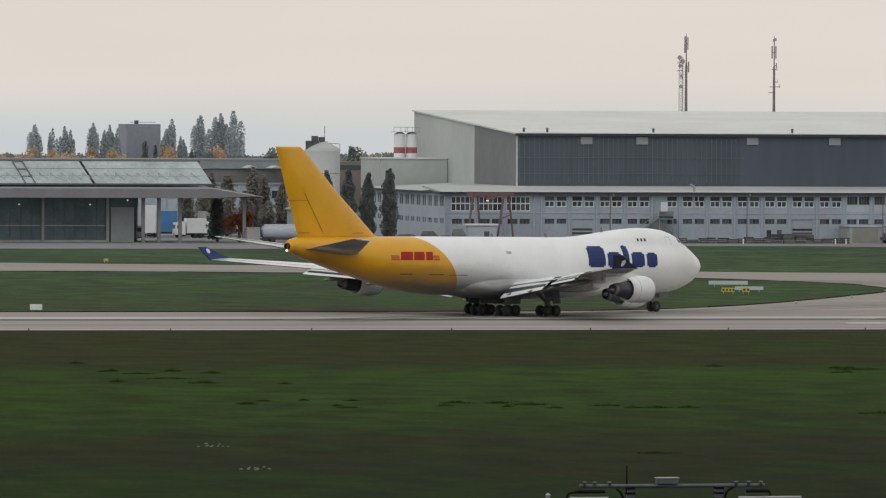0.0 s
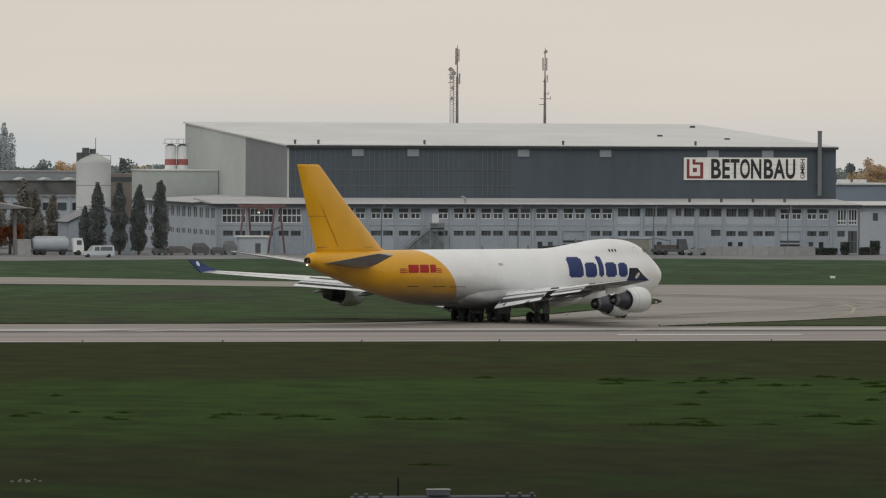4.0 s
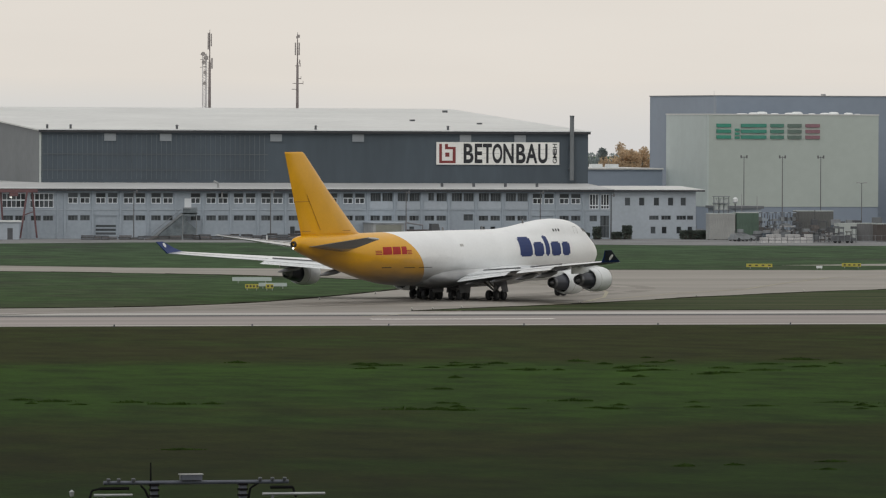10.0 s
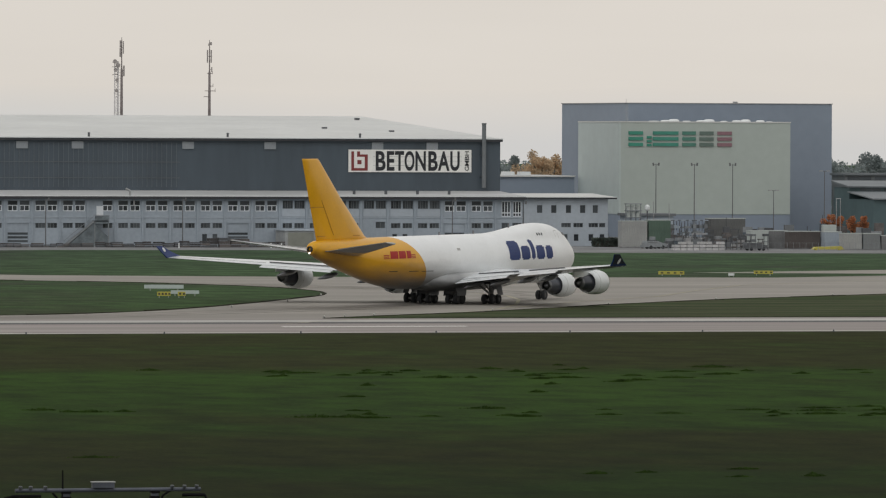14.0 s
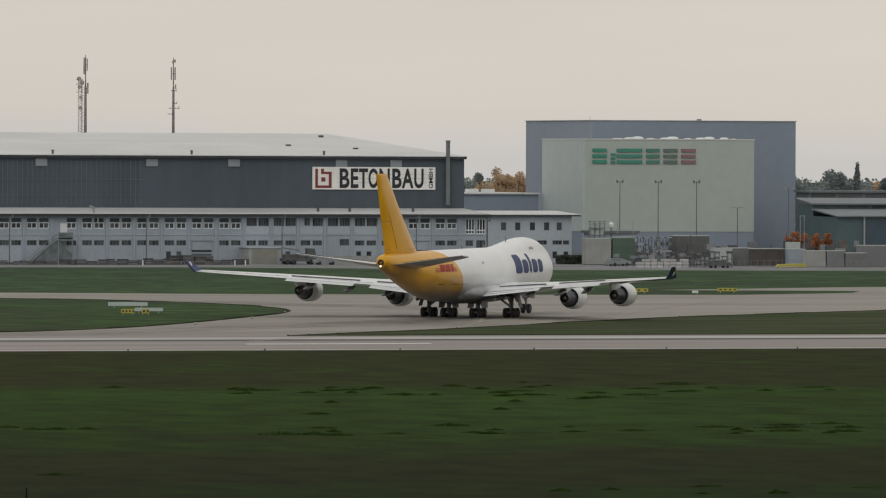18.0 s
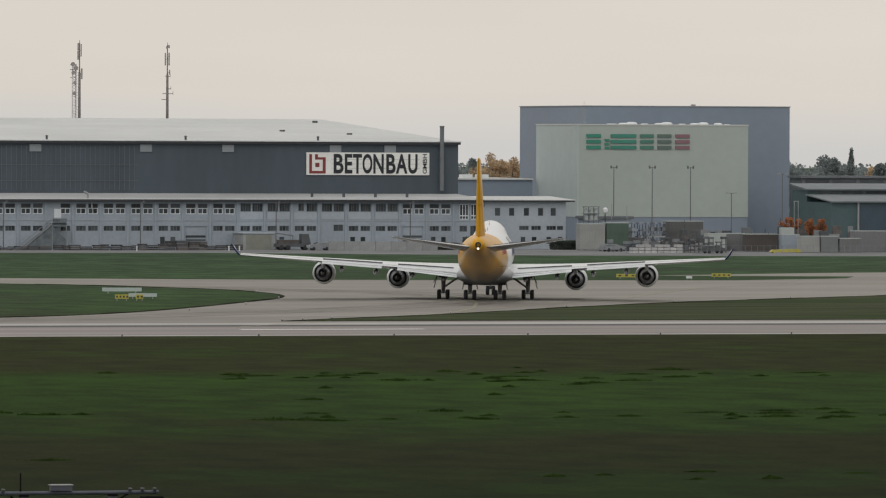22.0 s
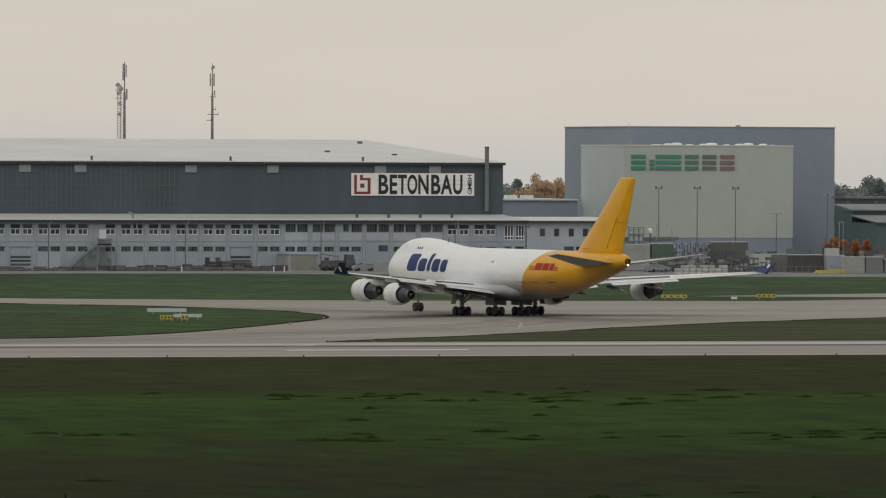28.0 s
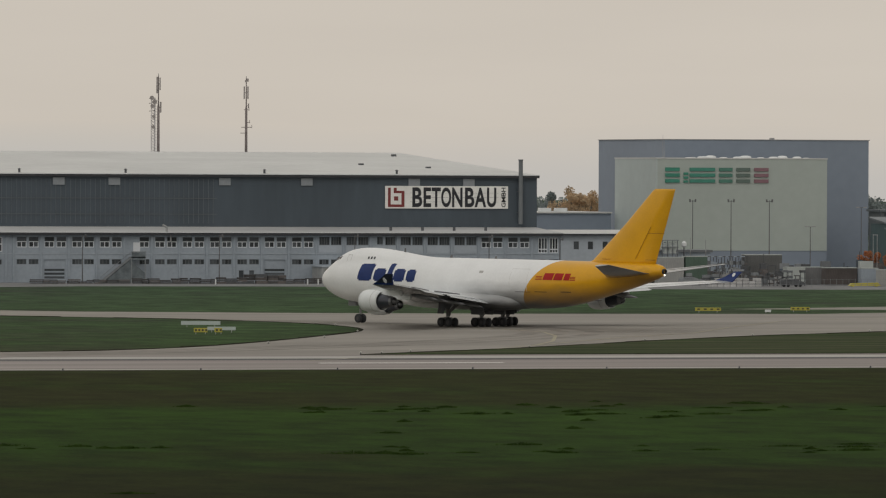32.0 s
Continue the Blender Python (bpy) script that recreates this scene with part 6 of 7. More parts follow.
for k in range(26):
    part("tread", step, None, stairs).location = (-3.3 + 0.228 * k, 0, 0.18 * (k + 1))
for x in (2.5, 5.1):
    part("post", Mesh().tube((x, -2.1, 0), (x, -2.1, 4.6), 0.09), STAIRM, stairs)
# solid dark infill below the flight
part("stair_sheet", Mesh().loft([[(-2.9, y, 0.02), (5.0, y, 0.02), (5.0, y, 1.9), (3.4, y, 3.2), (2.5, y, 4.5), (-0.1, y, 2.35)] for y in (-2.05, -1.25)]), STAIR_D, stairs, "dark blue-grey infill below the flight")
part("handrail", Mesh().tube((-3.4, -2.15, 1.0), (2.5, -2.15, 5.8), 0.05).tube((2.5, -2.15, 5.8), (5.2, -2.15, 5.8), 0.05).tube((5.2, -2.15, 4.8), (5.2, -2.15, 5.8), 0.05), STAIRM, stairs)
part("screen", Mesh().box(2.5, 5.1, -2.2, -2.15, 4.2, 5.7), STAIR_D, stairs, "dark infilled landing rail")
solo("upper_door", Mesh().box(18.9, 20.2, -0.12, -0.02, 4.85, 7.5), FRAME_W, "white steel door at the top of the stair", "door")
STACK_D = mat("weathered dark timber", (0.062, 0.06, 0.062), 0.85, 0.3, 0.8, per=0.3)
# dark stacks of material and small things along the wall
rng = random.Random(5)
for x0, x1, h, y in ((16, 26, 1.1, -13), (26.5, 36, 1.3, -14), (37.0, 44.2, 2.1, -13), (44.6, 51.5, 1.2, -13), (4, 13.5, 0.8, -12), (-3, 3, 0.8, -12)):
    x = x0
    while x < x1:
        w = rng.uniform(0.9, 2.3)
        z = h * rng.uniform(0.65, 1.05)
        s = thing("stacked_material", "dark stack of timber and steel by the wall", "stack", (x, y + rng.uniform(-0.8, 0.8), 0.03), "material stacks")
        n = 3
        for k in range(n):
            o = rng.uniform(-0.12, 0.12)
            part("beam", Mesh().box(o, w - 0.1 + o, -0.6, 0.6, z * k / n + 0.02, z * (k + 1) / n - 0.05), rng.choice((METAL_D, STACK_D, STACK_D, RUST)), s)
        x += w
for x in (29.6, 47.0, 49.0):
    solo("bollard", Mesh().tube((x, -22, 0.03), (x, -22, 1.0), 0.12), WHITE, "short white marker post on the grass edge", "bollard", "marker posts")
porch = thing("porch", "plain pale concrete porch with a flat roof", "porch", (56.2, -4, 0))
part("wall", Mesh().box(-3.0, 2.9, -4, 3.7, 0, 3.0), CONCRETE, porch)
part("roof", Mesh().box(-3.2, 3.1, -4.2, 3.7, 3.0, 3.2), PLASTER_L, porch)
part("gate", Mesh().box(-2.5, 2.4, -4.06, -4.003, 0, 2.7), mat("olive gate", (0.24, 0.25, 0.22), 0.7, 0.1, 0.5), porch)
load = thing("loading_crane", "knuckle-boom loader truck with folded arm", "truck", (61.5, -12, 0.03))
part("chassis", Mesh().box(-3.2, 3.4, -1.1, 1.1, 0.6, 1.2), METAL_D, load)
part("cab", Mesh().loft([[(1.6, -1.1, 1.2), (3.4, -1.1, 1.2), (3.4, 1.1, 1.2), (1.6, 1.1, 1.2)], [(1.7, -1.0, 3.0), (3.0, -1.0, 3.0), (3.0, 1.0, 3.0), (1.7, 1.0, 3.0)]]), METAL_D, load)
part("boom", Mesh().tube((-3.0, 0, 1.2), (-3.1, 0, 3.2), 0.2).tube((-3.1, 0, 3.2), (0.2, 0, 2.7), 0.14).tube((0.2, 0, 2.7), (0.2, 0, 1.6), 0.1), CANOPY, load)
part("cargo_bed", Mesh().box(-2.8, 1.2, -1.0, 1.0, 1.2, 1.9), RUST, load)
axles(load, (-2.2, -1.0, 2.4), 0.95)
van(70.2, -14, 0, METAL_D, "dark estate car parked by the wall", 4.6, 1.5, name="car")
van(66.0, -15, 180, STAIRM, "grey car parked before the workshop", 4.4, 1.5, name="car")
slab = Mesh().box(0, 2.95, -0.1, 0.1, 0, 1.75).data("panel", CONCRETE)
wall_ = thing("yard_wall", "low grey precast concrete yard wall", "wall", (66.5, -20, 0.03))
for k in range(7):
    part("panel", slab, None, wall_).location = (k * 3.0, 0, 0)


def hedge(x0, x1, y, h, name="hedge", label="dark clipped hedge before the workshop"):
    m = Mesh()
    crown(m, (x0, y), int(260 * (x1 - x0) * h ** 0.5), 0.17, lambda g: (g.uniform(x0, x1), y + g.uniform(-0.6, 0.6), h * g.random() ** 0.6))
    t = thing(name, label, "hedge", (0, 0, 0), "hedges")
    part("foliage", m, HEDGE, t)
    part("stems", Mesh().box(x0 + 0.2, x1 - 0.2, y - 0.3, y + 0.3, 0, h * 0.8), BARK, t)


hedge(86.7, 94.4, -10, 1.3)
hedge(95.5, 97.0, -9, 2.4, "shrub", "dark round shrub by the stair windows")
hedge(98.9, 100.7, -10, 1.4, "shrub", "dark round shrub by the stair windows")
hedge(101.3, 103.0, -9, 2.6, "shrub", "dark round shrub by the stair windows")
hedge(112.5, 117.5, -9, 1.7)


LAMP_STEEL = mat("weathered lamp steel", (0.13, 0.135, 0.14), 0.6, 0.2, 1.0, metal=0.2)


def street_lamp(x, y, h, arms, label="tall grey yard lamp on a thin pole"):
    t = thing("street_lamp", label, "lamp", (x, y, 0.03), "yard lamps")
    part("pole", Mesh().tube((0, 0, 0), (0, 0, h), 0.12, 0.075), LAMP_STEEL, t)
    for s in arms:
        part("lamp_head", Mesh().tube((0, 0, h - 0.25), (s * 0.5, 0, h - 0.15), 0.05).loft([[(s * 0.42, -0.18, h - 0.4), (s * 0.66, -0.18, h - 0.42), (s * 0.66, 0.18, h - 0.42), (s * 0.42, 0.18, h - 0.4)], [(s * 0.48, -0.16, h + 0.2), (s * 0.72, -0.16, h + 0.18), (s * 0.72, 0.16, h + 0.18), (s * 0.48, 0.16, h + 0.2)]]), LAMP_STEEL, t)


def mast_lamp(x, y, h, label):
    t = thing("street_lamp", label, "lamp", (x, y, 0.03), "yard lamps")
    part("pole", Mesh().tube((0, 0, 0), (0, 0, h), 0.11, 0.07), LAMP_STEEL, t)
    part("arm", Mesh().tube((-0.95, 0, h), (0.95, 0, h), 0.05), LAMP_STEEL, t)
    for s in (-1, 1):
        part("lamp_head", Mesh().box(s * 0.75 - 0.35, s * 0.75 + 0.35, -0.18, 0.18, h - 0.05, h + 0.16), METAL_L, t)


for x in (146.0, 154.0, 162.0):
    street_lamp(x, 60, 15.4, (-1, 1))
mast_lamp(170.6, 60, 10.1, "low grey yard lamp with a crossarm")
mast_lamp(181.3, 60, 14.0, "grey yard lamp with a crossarm")
for x in (8.0, 34.0, 60.0, 86.0):
    street_lamp(x, -6, 8.9, (1,), "slim grey lamp before the workshop")
street_lamp(99.8, -6, 8.4, (1,), "slim grey lamp before the workshop")

# ---------------------------------------------------------------- storage yard before the warehouse
def container(x0, x1, y, z, m, label, d=2.5):
    t = thing("container", label, "container", (x0, y, 0.03), "yard containers")
    w = x1 - x0
    part("body", Mesh().box(0.05, w - 0.05, 0.05, d, 0.1, z - 0.08), m, t)
    part("roof", Mesh().box(0, w, 0, d + 0.05, z - 0.14, z), PALEWALL, t)
    n = max(3, int(w / 0.45))
    rb = Mesh().box(0, 0.16, 0, 0.05, 0.12, z - 0.1).data("rib", m)
    for k in range(n):
        part("rib", rb, None, t).location = (0.1 + (w - 0.35) * k / (n - 1), 0.0, 0)
    return t


GREENC = mat("green container paint", (0.085, 0.135, 0.105), 0.6, 0.15, 0.5)
BEIGE = mat("grey-beige container paint", (0.33, 0.34, 0.335), 0.7, 0.12, 0.4)
container(116.5, 121.6, -15, 5.0, BEIGE, "pale grey double-height container")
container(121.8, 126.2, -15, 5.2, GREENC, "dark green double-height container")
container(136.7, 144.1, -5, 5.4, mat("grey-brown container", (0.12, 0.125, 0.125), 0.7, 0.15, 0.5), "grey-brown corrugated steel container")
container(137.0, 140.7, -30, 3.4, PALEWALL, "light grey container in the yard")
container(143.6, 149.9, -33, 3.35, mat("rust container", (0.085, 0.075, 0.072), 0.8, 0.2, 0.5), "open rust-brown shed container")
container(150.0, 153.4, -35, 3.3, PLASTER, "pale grey container in the yard")
GREYC = mat("dull grey container paint", (0.175, 0.18, 0.185), 0.7, 0.15, 0.4)
container(151.3, 155.0, -42, 3.1, BEIGE, "beige container at the grass edge")
container(155.2, 158.6, -42, 3.1, mat("stone container", (0.19, 0.205, 0.21), 0.7, 0.12, 0.4), "stone-grey container at the grass edge")
container(158.8, 163.1, -42, 2.7, GREYC, "dull grey container at the grass edge")
container(163.8, 170.5, -36, 4.0, CANOPY, "dark grey container at the grass edge")
container(140.9, 145.0, -28, 3.4, GREYC, "dull grey container in the yard")
container(171.0, 178.5, -38, 3.0, GREYC, "dull grey container at the grass edge")
flatb = thing("flat_shed", "low flat-roofed works shed", "shed")
part("wall", Mesh().box(129, 137.4, 20, 28, 0, 5.5), PLASTER, flatb)
part("roof", Mesh().box(128.6, 137.8, 19.6, 28.4, 5.5, 6.0), MIDWALL, flatb)
plant = thing("filter_plant", "grey steel filter plant with a white round tank", "machine", (126, 14, 0.03))
for x in (0.0, 1.0, 2.0, 3.0):
    part("post", Mesh().tube((x, 0, 0), (x, 0, 7.9), 0.09), STAIRM, plant)
for z in (5.2, 6.5, 7.8):
    part("deck", Mesh().box(-0.1, 3.1, -0.6, 0.6, z, z + 0.15), STAIRM, plant)
for x in (0.5, 1.5, 2.4):
    part("barrel", Mesh().turn((x, 0, 5.3), (0, 0, 1), [(0, 0.36), (2.0, 0.36), (2.3, 0)], 12), PALEWALL, plant)
part("tank", Mesh().turn((4.3, 0, 6.5), (0, 0, 1), [(0, 0.2), (0.3, 0.5), (0.9, 0.5), (1.2, 0.2), (1.25, 0)], 14), WHITE, plant, "small white round tank")
part("tank_leg", Mesh().tube((4.3, 0, 0), (4.3, 0, 6.6), 0.12), METAL_D, plant)
for x in (3.6, 6.5, 9.6):
    part("vent_pipe", Mesh().tube((x, 3, 0), (x, 3, rng.uniform(7.5, 9.0)), 0.07, n=6), METAL_L, plant)
for k in range(11):
    # tall open racks with pale roofs
    x = 128.2 + 0.74 * k
    s = thing("steel_rack", "tall dark storage rack of steel parts", "rack", (x, -8 + 0.4 * (k % 3), 0.03), "tall racks")
    for xx in (0.0, 0.6):
        part("upright", Mesh().box(xx, xx + 0.1, 0, 0.12, 0, 4.9 - 0.3 * (k % 2)), METAL_D, s)
    for z in (1.0, 2.3, 3.5):
        part("shelf_load", Mesh().box(0, 0.66, -0.2, 0.8, z, z + rng.uniform(0.25, 0.8)), rng.choice((METAL_D, RUST, MIDWALL, STAIRM, PLASTER)), s)
    part("roof", Mesh().box(-0.04, 0.74, -0.3, 1.0, 4.95, 5.1), PLASTER if k % 2 else METAL_D, s)
rng = random.Random(11)
for k in range(34):
    x = 124 + rng.uniform(0, 13.5)
    y = rng.uniform(-34, -16)
    kind = rng.randrange(3)
    s = thing("scrap_machine", "dark clutter of works machinery and steel frames", "machine", (x, y, 0.03), "yard clutter")
    w, h = rng.uniform(0.8, 2.6), rng.uniform(0.9, 3.6)
    m = rng.choice((METAL_D, METAL_D, MIDWALL, RUST, METAL_L))
    if kind == 0:
        part("block", Mesh().box(0, w, 0, 1.2, 0, h * 0.6), m, s)
        part("top", Mesh().tube((w * 0.3, 0.6, h * 0.6), (w * 0.3, 0.6, h), 0.14), METAL_D, s)
    elif kind == 1:
        for xx in (0, w):
            part("post", Mesh().tube((xx, 0, 0), (xx, 0, h), 0.08), m, s)
        part("beam", Mesh().box(-0.1, w + 0.1, -0.12, 0.12, h, h + 0.25), m, s)
        part("cross_beam", Mesh().tube((0, 0, h * 0.4), (w, 0, h * 0.8), 0.06), m, s)
    else:
        part("drum", Mesh().turn((0, 0, 0.6), (1, 0, 0), [(0, 0), (0, 0.6), (w, 0.6), (w, 0)], 12), m, s)
        part("saddle", Mesh().box(0.2, w - 0.2, -0.4, 0.4, 0, 0.3), METAL_D, s)
for k in range(95):
    # machines, crates and pallets over the whole yard, in loose rows
    x, y = 116 + 70 * ((k * 0.618) % 1), rng.choice((-28, -24, -12, -4, 2, 6)) + rng.uniform(-1.5, 1.5)
    w, h = rng.uniform(0.8, 3.2), rng.uniform(0.8, 2.6 if y < -20 else 4.4)
    m = rng.choice((METAL_D, MIDWALL, MIDWALL, RUST, STAIRM, STAIRM, PLASTER, DARKWALL, GREENC))
    s = thing("yard_crate", "grey crated machinery stored in the works yard", "crate", (x, y, 0.03), "stored machinery")
    for f in (0.1, 0.8):
        part("skid", Mesh().box(w * f, w * f + 0.12, 0, 1.2, 0, 0.14), BARK, s)
    part("case", Mesh().box(0, w, 0, 1.2, 0.14, h * 0.72), m, s)
    part("lid", Mesh().box(w * 0.12 if k % 3 else -0.05, w * 0.75 if k % 3 else w + 0.05, 0.1, 1.1, h * 0.72, h), rng.choice((m, METAL_D, STAIRM)), s)
    if k % 4 == 0:
        part("pipe", Mesh().tube((w * 0.5, 0.6, h), (w * 0.5, 0.6, h + rng.uniform(0.5, 2.0)), 0.07, n=6), METAL_D, s)
SLAB = mat("pale precast concrete", (0.47, 0.47, 0.475), 0.85, 0.12, 0.5, per=0.15)
for k in range(8):
    for j in range(3 if k % 3 else 2):
        x = 117.4 + k * 1.22
        if j == 0:
            s = thing("slab_stack", "stack of pale precast concrete slabs", "stack", (x, -45, 0.03), "slab stacks")
        part("slab", Mesh().box(0, 1.12, -0.9, 0.9, j * 0.55, j * 0.55 + 0.45), SLAB, s)
        part("bearer", Mesh().box(0.1, 0.2, -0.9, 0.9, j * 0.55 - 0.08, j * 0.55), BARK, s)
for k in range(9):
    x = 128.4 + k * 0.98
    s = thing("steel_rack", "dark rack of steel parts at the yard edge", "rack", (x, -40 + rng.uniform(-1, 1), 0.03), "steel racks")
    h = rng.uniform(1.4, 2.7)
    for xx in (0.05, 0.8):
        part("upright", Mesh().box(xx, xx + 0.1, 0, 0.12, 0, h), METAL_D, s)
    for z in (0.3, h * 0.55, h - 0.1):
        part("shelf_load", Mesh().box(0, 0.9, -0.3, 0.7, z, z + rng.uniform(0.12, 0.5)), rng.choice((METAL_D, MIDWALL, RUST)), s)
yel = thing("yellow_barrier", "low yellow steel trestle lying in the yard", "barrier", (144.2, -45, 0.03))
part("beam", Mesh().loft([[(0, y, 0.15), (6.2, y, 0.15), (5.6, y, 0.75), (0.5, y, 0.6)] for y in (-0.5, 0.5)]), YELLOW, yel)
for x in (0.6, 5.2):
    part("foot", Mesh().box(x, x + 0.3, -0.6, 0.6, 0, 0.15), YELLOW, yel)
SHRUB = leafy(mat("orange shrub leaves", (0.46, 0.21, 0.11), 0.9, 0.4, 0.4, spec=0.1))
for x, h in ((168.6, 5.8), (170.8, 5.6), (174.0, 5.6), (176.1, 5.8)):
    broad("shrub", x, 20, h * 1.12, 1.35, SHRUB, "orange autumn shrub behind the containers", 900, 0.15, "orange shrubs")
frame_ = thing("goalpost", "white steel portal with a box at its foot", "gantry", (164.3, 0, 0.03))
for x in (-0.4, 0.4):
    part("post", Mesh().tube((x, 0, 0), (x, 0, 9.2), 0.06), METAL_L, frame_)
part("top_bar", Mesh().tube((-0.5, 0, 9.1), (0.5, 0, 9.1), 0.06), METAL_L, frame_)
part("box", Mesh().box(-3.2, -0.6, -0.6, 0.6, 2.4, 4.1), PALEWALL, frame_)
for k in range(60):
    x = 112 + k * 1.2
    if k == 0:
        fence = thing("yard_fence", "thin steel mesh fence at the yard edge", "fence", (0, -52, 0.03))
    part("post", Mesh().tube((x, 0, 0), (x, 0, 1.5), 0.03, n=5), STAIRM, fence)
for z in (0.5, 1.45):
    part("rail", Mesh().tube((112, 0, z), (183, 0, z), 0.02, n=5), STAIRM, fence)
for x, y, m, l in ((118.5, -30, STAIRM, "grey car in the works yard"), (132.0, -49, METAL_D, "dark car beside the fence")):
    van(x, y, 10, m, l, 4.4, 1.45, name="car")

# ---------------------------------------------------------------- green hangar and things behind the warehouse
TEALROOF = mat("dull grey-green sheet metal", (0.165, 0.185, 0.20), 0.6, 0.12, 0.2)
BAY_DOOR = mat("dark blue gate paint", (0.048, 0.078, 0.105), 0.5, 0.12, 0.3)
gh = thing("green_hangar", "dark green-blue clad hangar with stepped grey roofs", "hangar")
part("wall", Mesh().box(196.5, 285, 74.2, 100, 0, 8.2), GREENWALL, gh)
part("porch_roof", Mesh().loft([[(x, 73.4, 8.2), (x, 73.4, 8.45), (x, 89.9, 9.75), (x, 89.9, 9.5)] for x in (196.1, 286)]), TEALROOF, gh, "dull grey metal roof")
part("band_wall", Mesh().box(196.6, 285, 90.2, 99.9, 8.2, 10.55), GREENWALL, gh)
for k in range(16):
    part("window", Mesh().box(199 + 5.2 * k, 203.4 + 5.2 * k, 90.08, 90.19, 9.85, 10.4), PANE, gh)
part("roof", Mesh().loft([[(x, 89.4, 10.55), (x, 89.4, 10.85), (x, 100.5, 11.9), (x, 100.5, 11.6)] for x in (196.1, 286)]), TEALROOF, gh, "dull grey metal roof")
for x in (202, 214, 226, 238):
    part("column", Mesh().box(x, x + 0.35, 73.8, 74.15, 0, 8.2), METAL_L, gh)
    part("gate_leaf", Mesh().box(x + 0.5, x + 11.8, 74.1, 74.18, 0.1, 7.6), BAY_DOOR, gh, "dark blue sliding gate")
    part("gate_seam", Mesh().box(x + 5.9, x + 6.0, 74.05, 74.098, 0.1, 7.6), METAL_D, gh)
part("upper_storey", Mesh().box(202.8, 286, 112, 120, 0, 12.9), MIDWALL, gh)
for k in range(13):
    part("window", Mesh().box(203.5 + 6 * k, 208.7 + 6 * k, 111.9, 111.995, 11.95, 12.6), PANE, gh)
part("upper_roof", Mesh().box(202.4, 286.5, 111.5, 120.5, 12.9, 13.35), TEALROOF, gh)
gl = thing("grey_low_hall", "low blue-grey hall between the larger halls", "hall")
part("wall", Mesh().box(120, 152.4, 140, 170, 0, 12.2), WARE_D, gl)
part("roof", Mesh().box(119.5, 152.5, 139.5, 170.5, 12.2, 12.5), ROOF_W, gl)
for x in (137.5, 141.0):
    part("roof_plant", Mesh().box(x, x + 2.4, 142, 144, 12.5, 13.3), WHITE, gl)
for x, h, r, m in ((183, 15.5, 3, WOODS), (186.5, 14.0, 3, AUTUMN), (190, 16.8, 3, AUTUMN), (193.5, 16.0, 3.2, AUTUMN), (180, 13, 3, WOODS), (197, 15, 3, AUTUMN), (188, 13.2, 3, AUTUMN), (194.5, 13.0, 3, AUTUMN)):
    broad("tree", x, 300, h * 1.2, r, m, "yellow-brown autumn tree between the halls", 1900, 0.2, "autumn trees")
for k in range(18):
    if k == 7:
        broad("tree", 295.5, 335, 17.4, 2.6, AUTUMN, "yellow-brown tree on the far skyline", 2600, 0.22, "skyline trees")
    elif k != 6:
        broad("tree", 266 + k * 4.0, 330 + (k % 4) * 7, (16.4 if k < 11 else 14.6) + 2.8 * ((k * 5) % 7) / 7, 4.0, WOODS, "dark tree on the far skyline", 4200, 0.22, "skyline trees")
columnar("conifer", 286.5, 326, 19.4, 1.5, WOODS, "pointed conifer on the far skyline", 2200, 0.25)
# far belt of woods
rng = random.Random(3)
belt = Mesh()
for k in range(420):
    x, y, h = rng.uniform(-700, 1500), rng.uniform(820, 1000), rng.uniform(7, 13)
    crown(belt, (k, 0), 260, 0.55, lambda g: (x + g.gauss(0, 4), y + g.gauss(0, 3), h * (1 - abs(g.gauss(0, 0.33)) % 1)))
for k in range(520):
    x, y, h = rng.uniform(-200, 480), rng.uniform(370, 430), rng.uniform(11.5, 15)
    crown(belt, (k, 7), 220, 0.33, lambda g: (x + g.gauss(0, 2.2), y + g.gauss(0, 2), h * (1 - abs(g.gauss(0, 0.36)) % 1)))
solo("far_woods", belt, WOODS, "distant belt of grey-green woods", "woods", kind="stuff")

# ---------------------------------------------------------------- airfield signs and lights
SIGN_BAR = mat("weathered black lettering", (0.07, 0.065, 0.04), 0.7, 0.15, 1)


def slab_sign(x, y, w, h, m, label, bars=0, z=0.25):
    t = thing("taxiway_sign", label, "sign", (x, y, 0.05), "airfield signs", rz=-15)
    part("panel", Mesh().box(-w / 2, w / 2, -0.12, 0.12, z, z + h), m, t)
    for s in (-0.35, 0.35):
        part("leg", Mesh().box(s * w - 0.05, s * w + 0.05, -0.05, 0.05, 0, z), METAL_L, t)
    for k in range(bars):
        a = -w / 2 + w * (k + 0.35) / bars
        part("letter_bar", Mesh().box(a, a + w * 0.3 / bars + 0.12, -0.14, -0.123, z + 0.14, z + h - 0.14), SIGN_BAR, t)


slab_sign(-50.3, -358, 5.3, 0.5, WARE_S, "long low white slab sign in the grass", z=0.3)
slab_sign(-54.5, -388.5, 3.7, 0.45, WARE_S, "short white slab sign in the grass", z=0.3)
slab_sign(-59.3, -397.2, 1.75, 0.55, YELLOW, "yellow taxiway sign with black marks", 4)
slab_sign(-57.0, -397.4, 1.0, 0.55, YELLOW, "small yellow taxiway sign with black marks", 2)
slab_sign(48.3, -269.5, 3.9, 0.5, YELLOW, "yellow taxiway sign with black marks", 4)
slab_sign(63.8, -266.5, 2.9, 0.5, YELLOW, "yellow taxiway sign with black marks", 4)
slab_sign(56.5, -273.5, 0.9, 0.35, WHITE, "small white marker box", z=0.15)
slab_sign(31.7, -231.5, 0.8, 0.35, WHITE, "small white marker box", z=0.15)
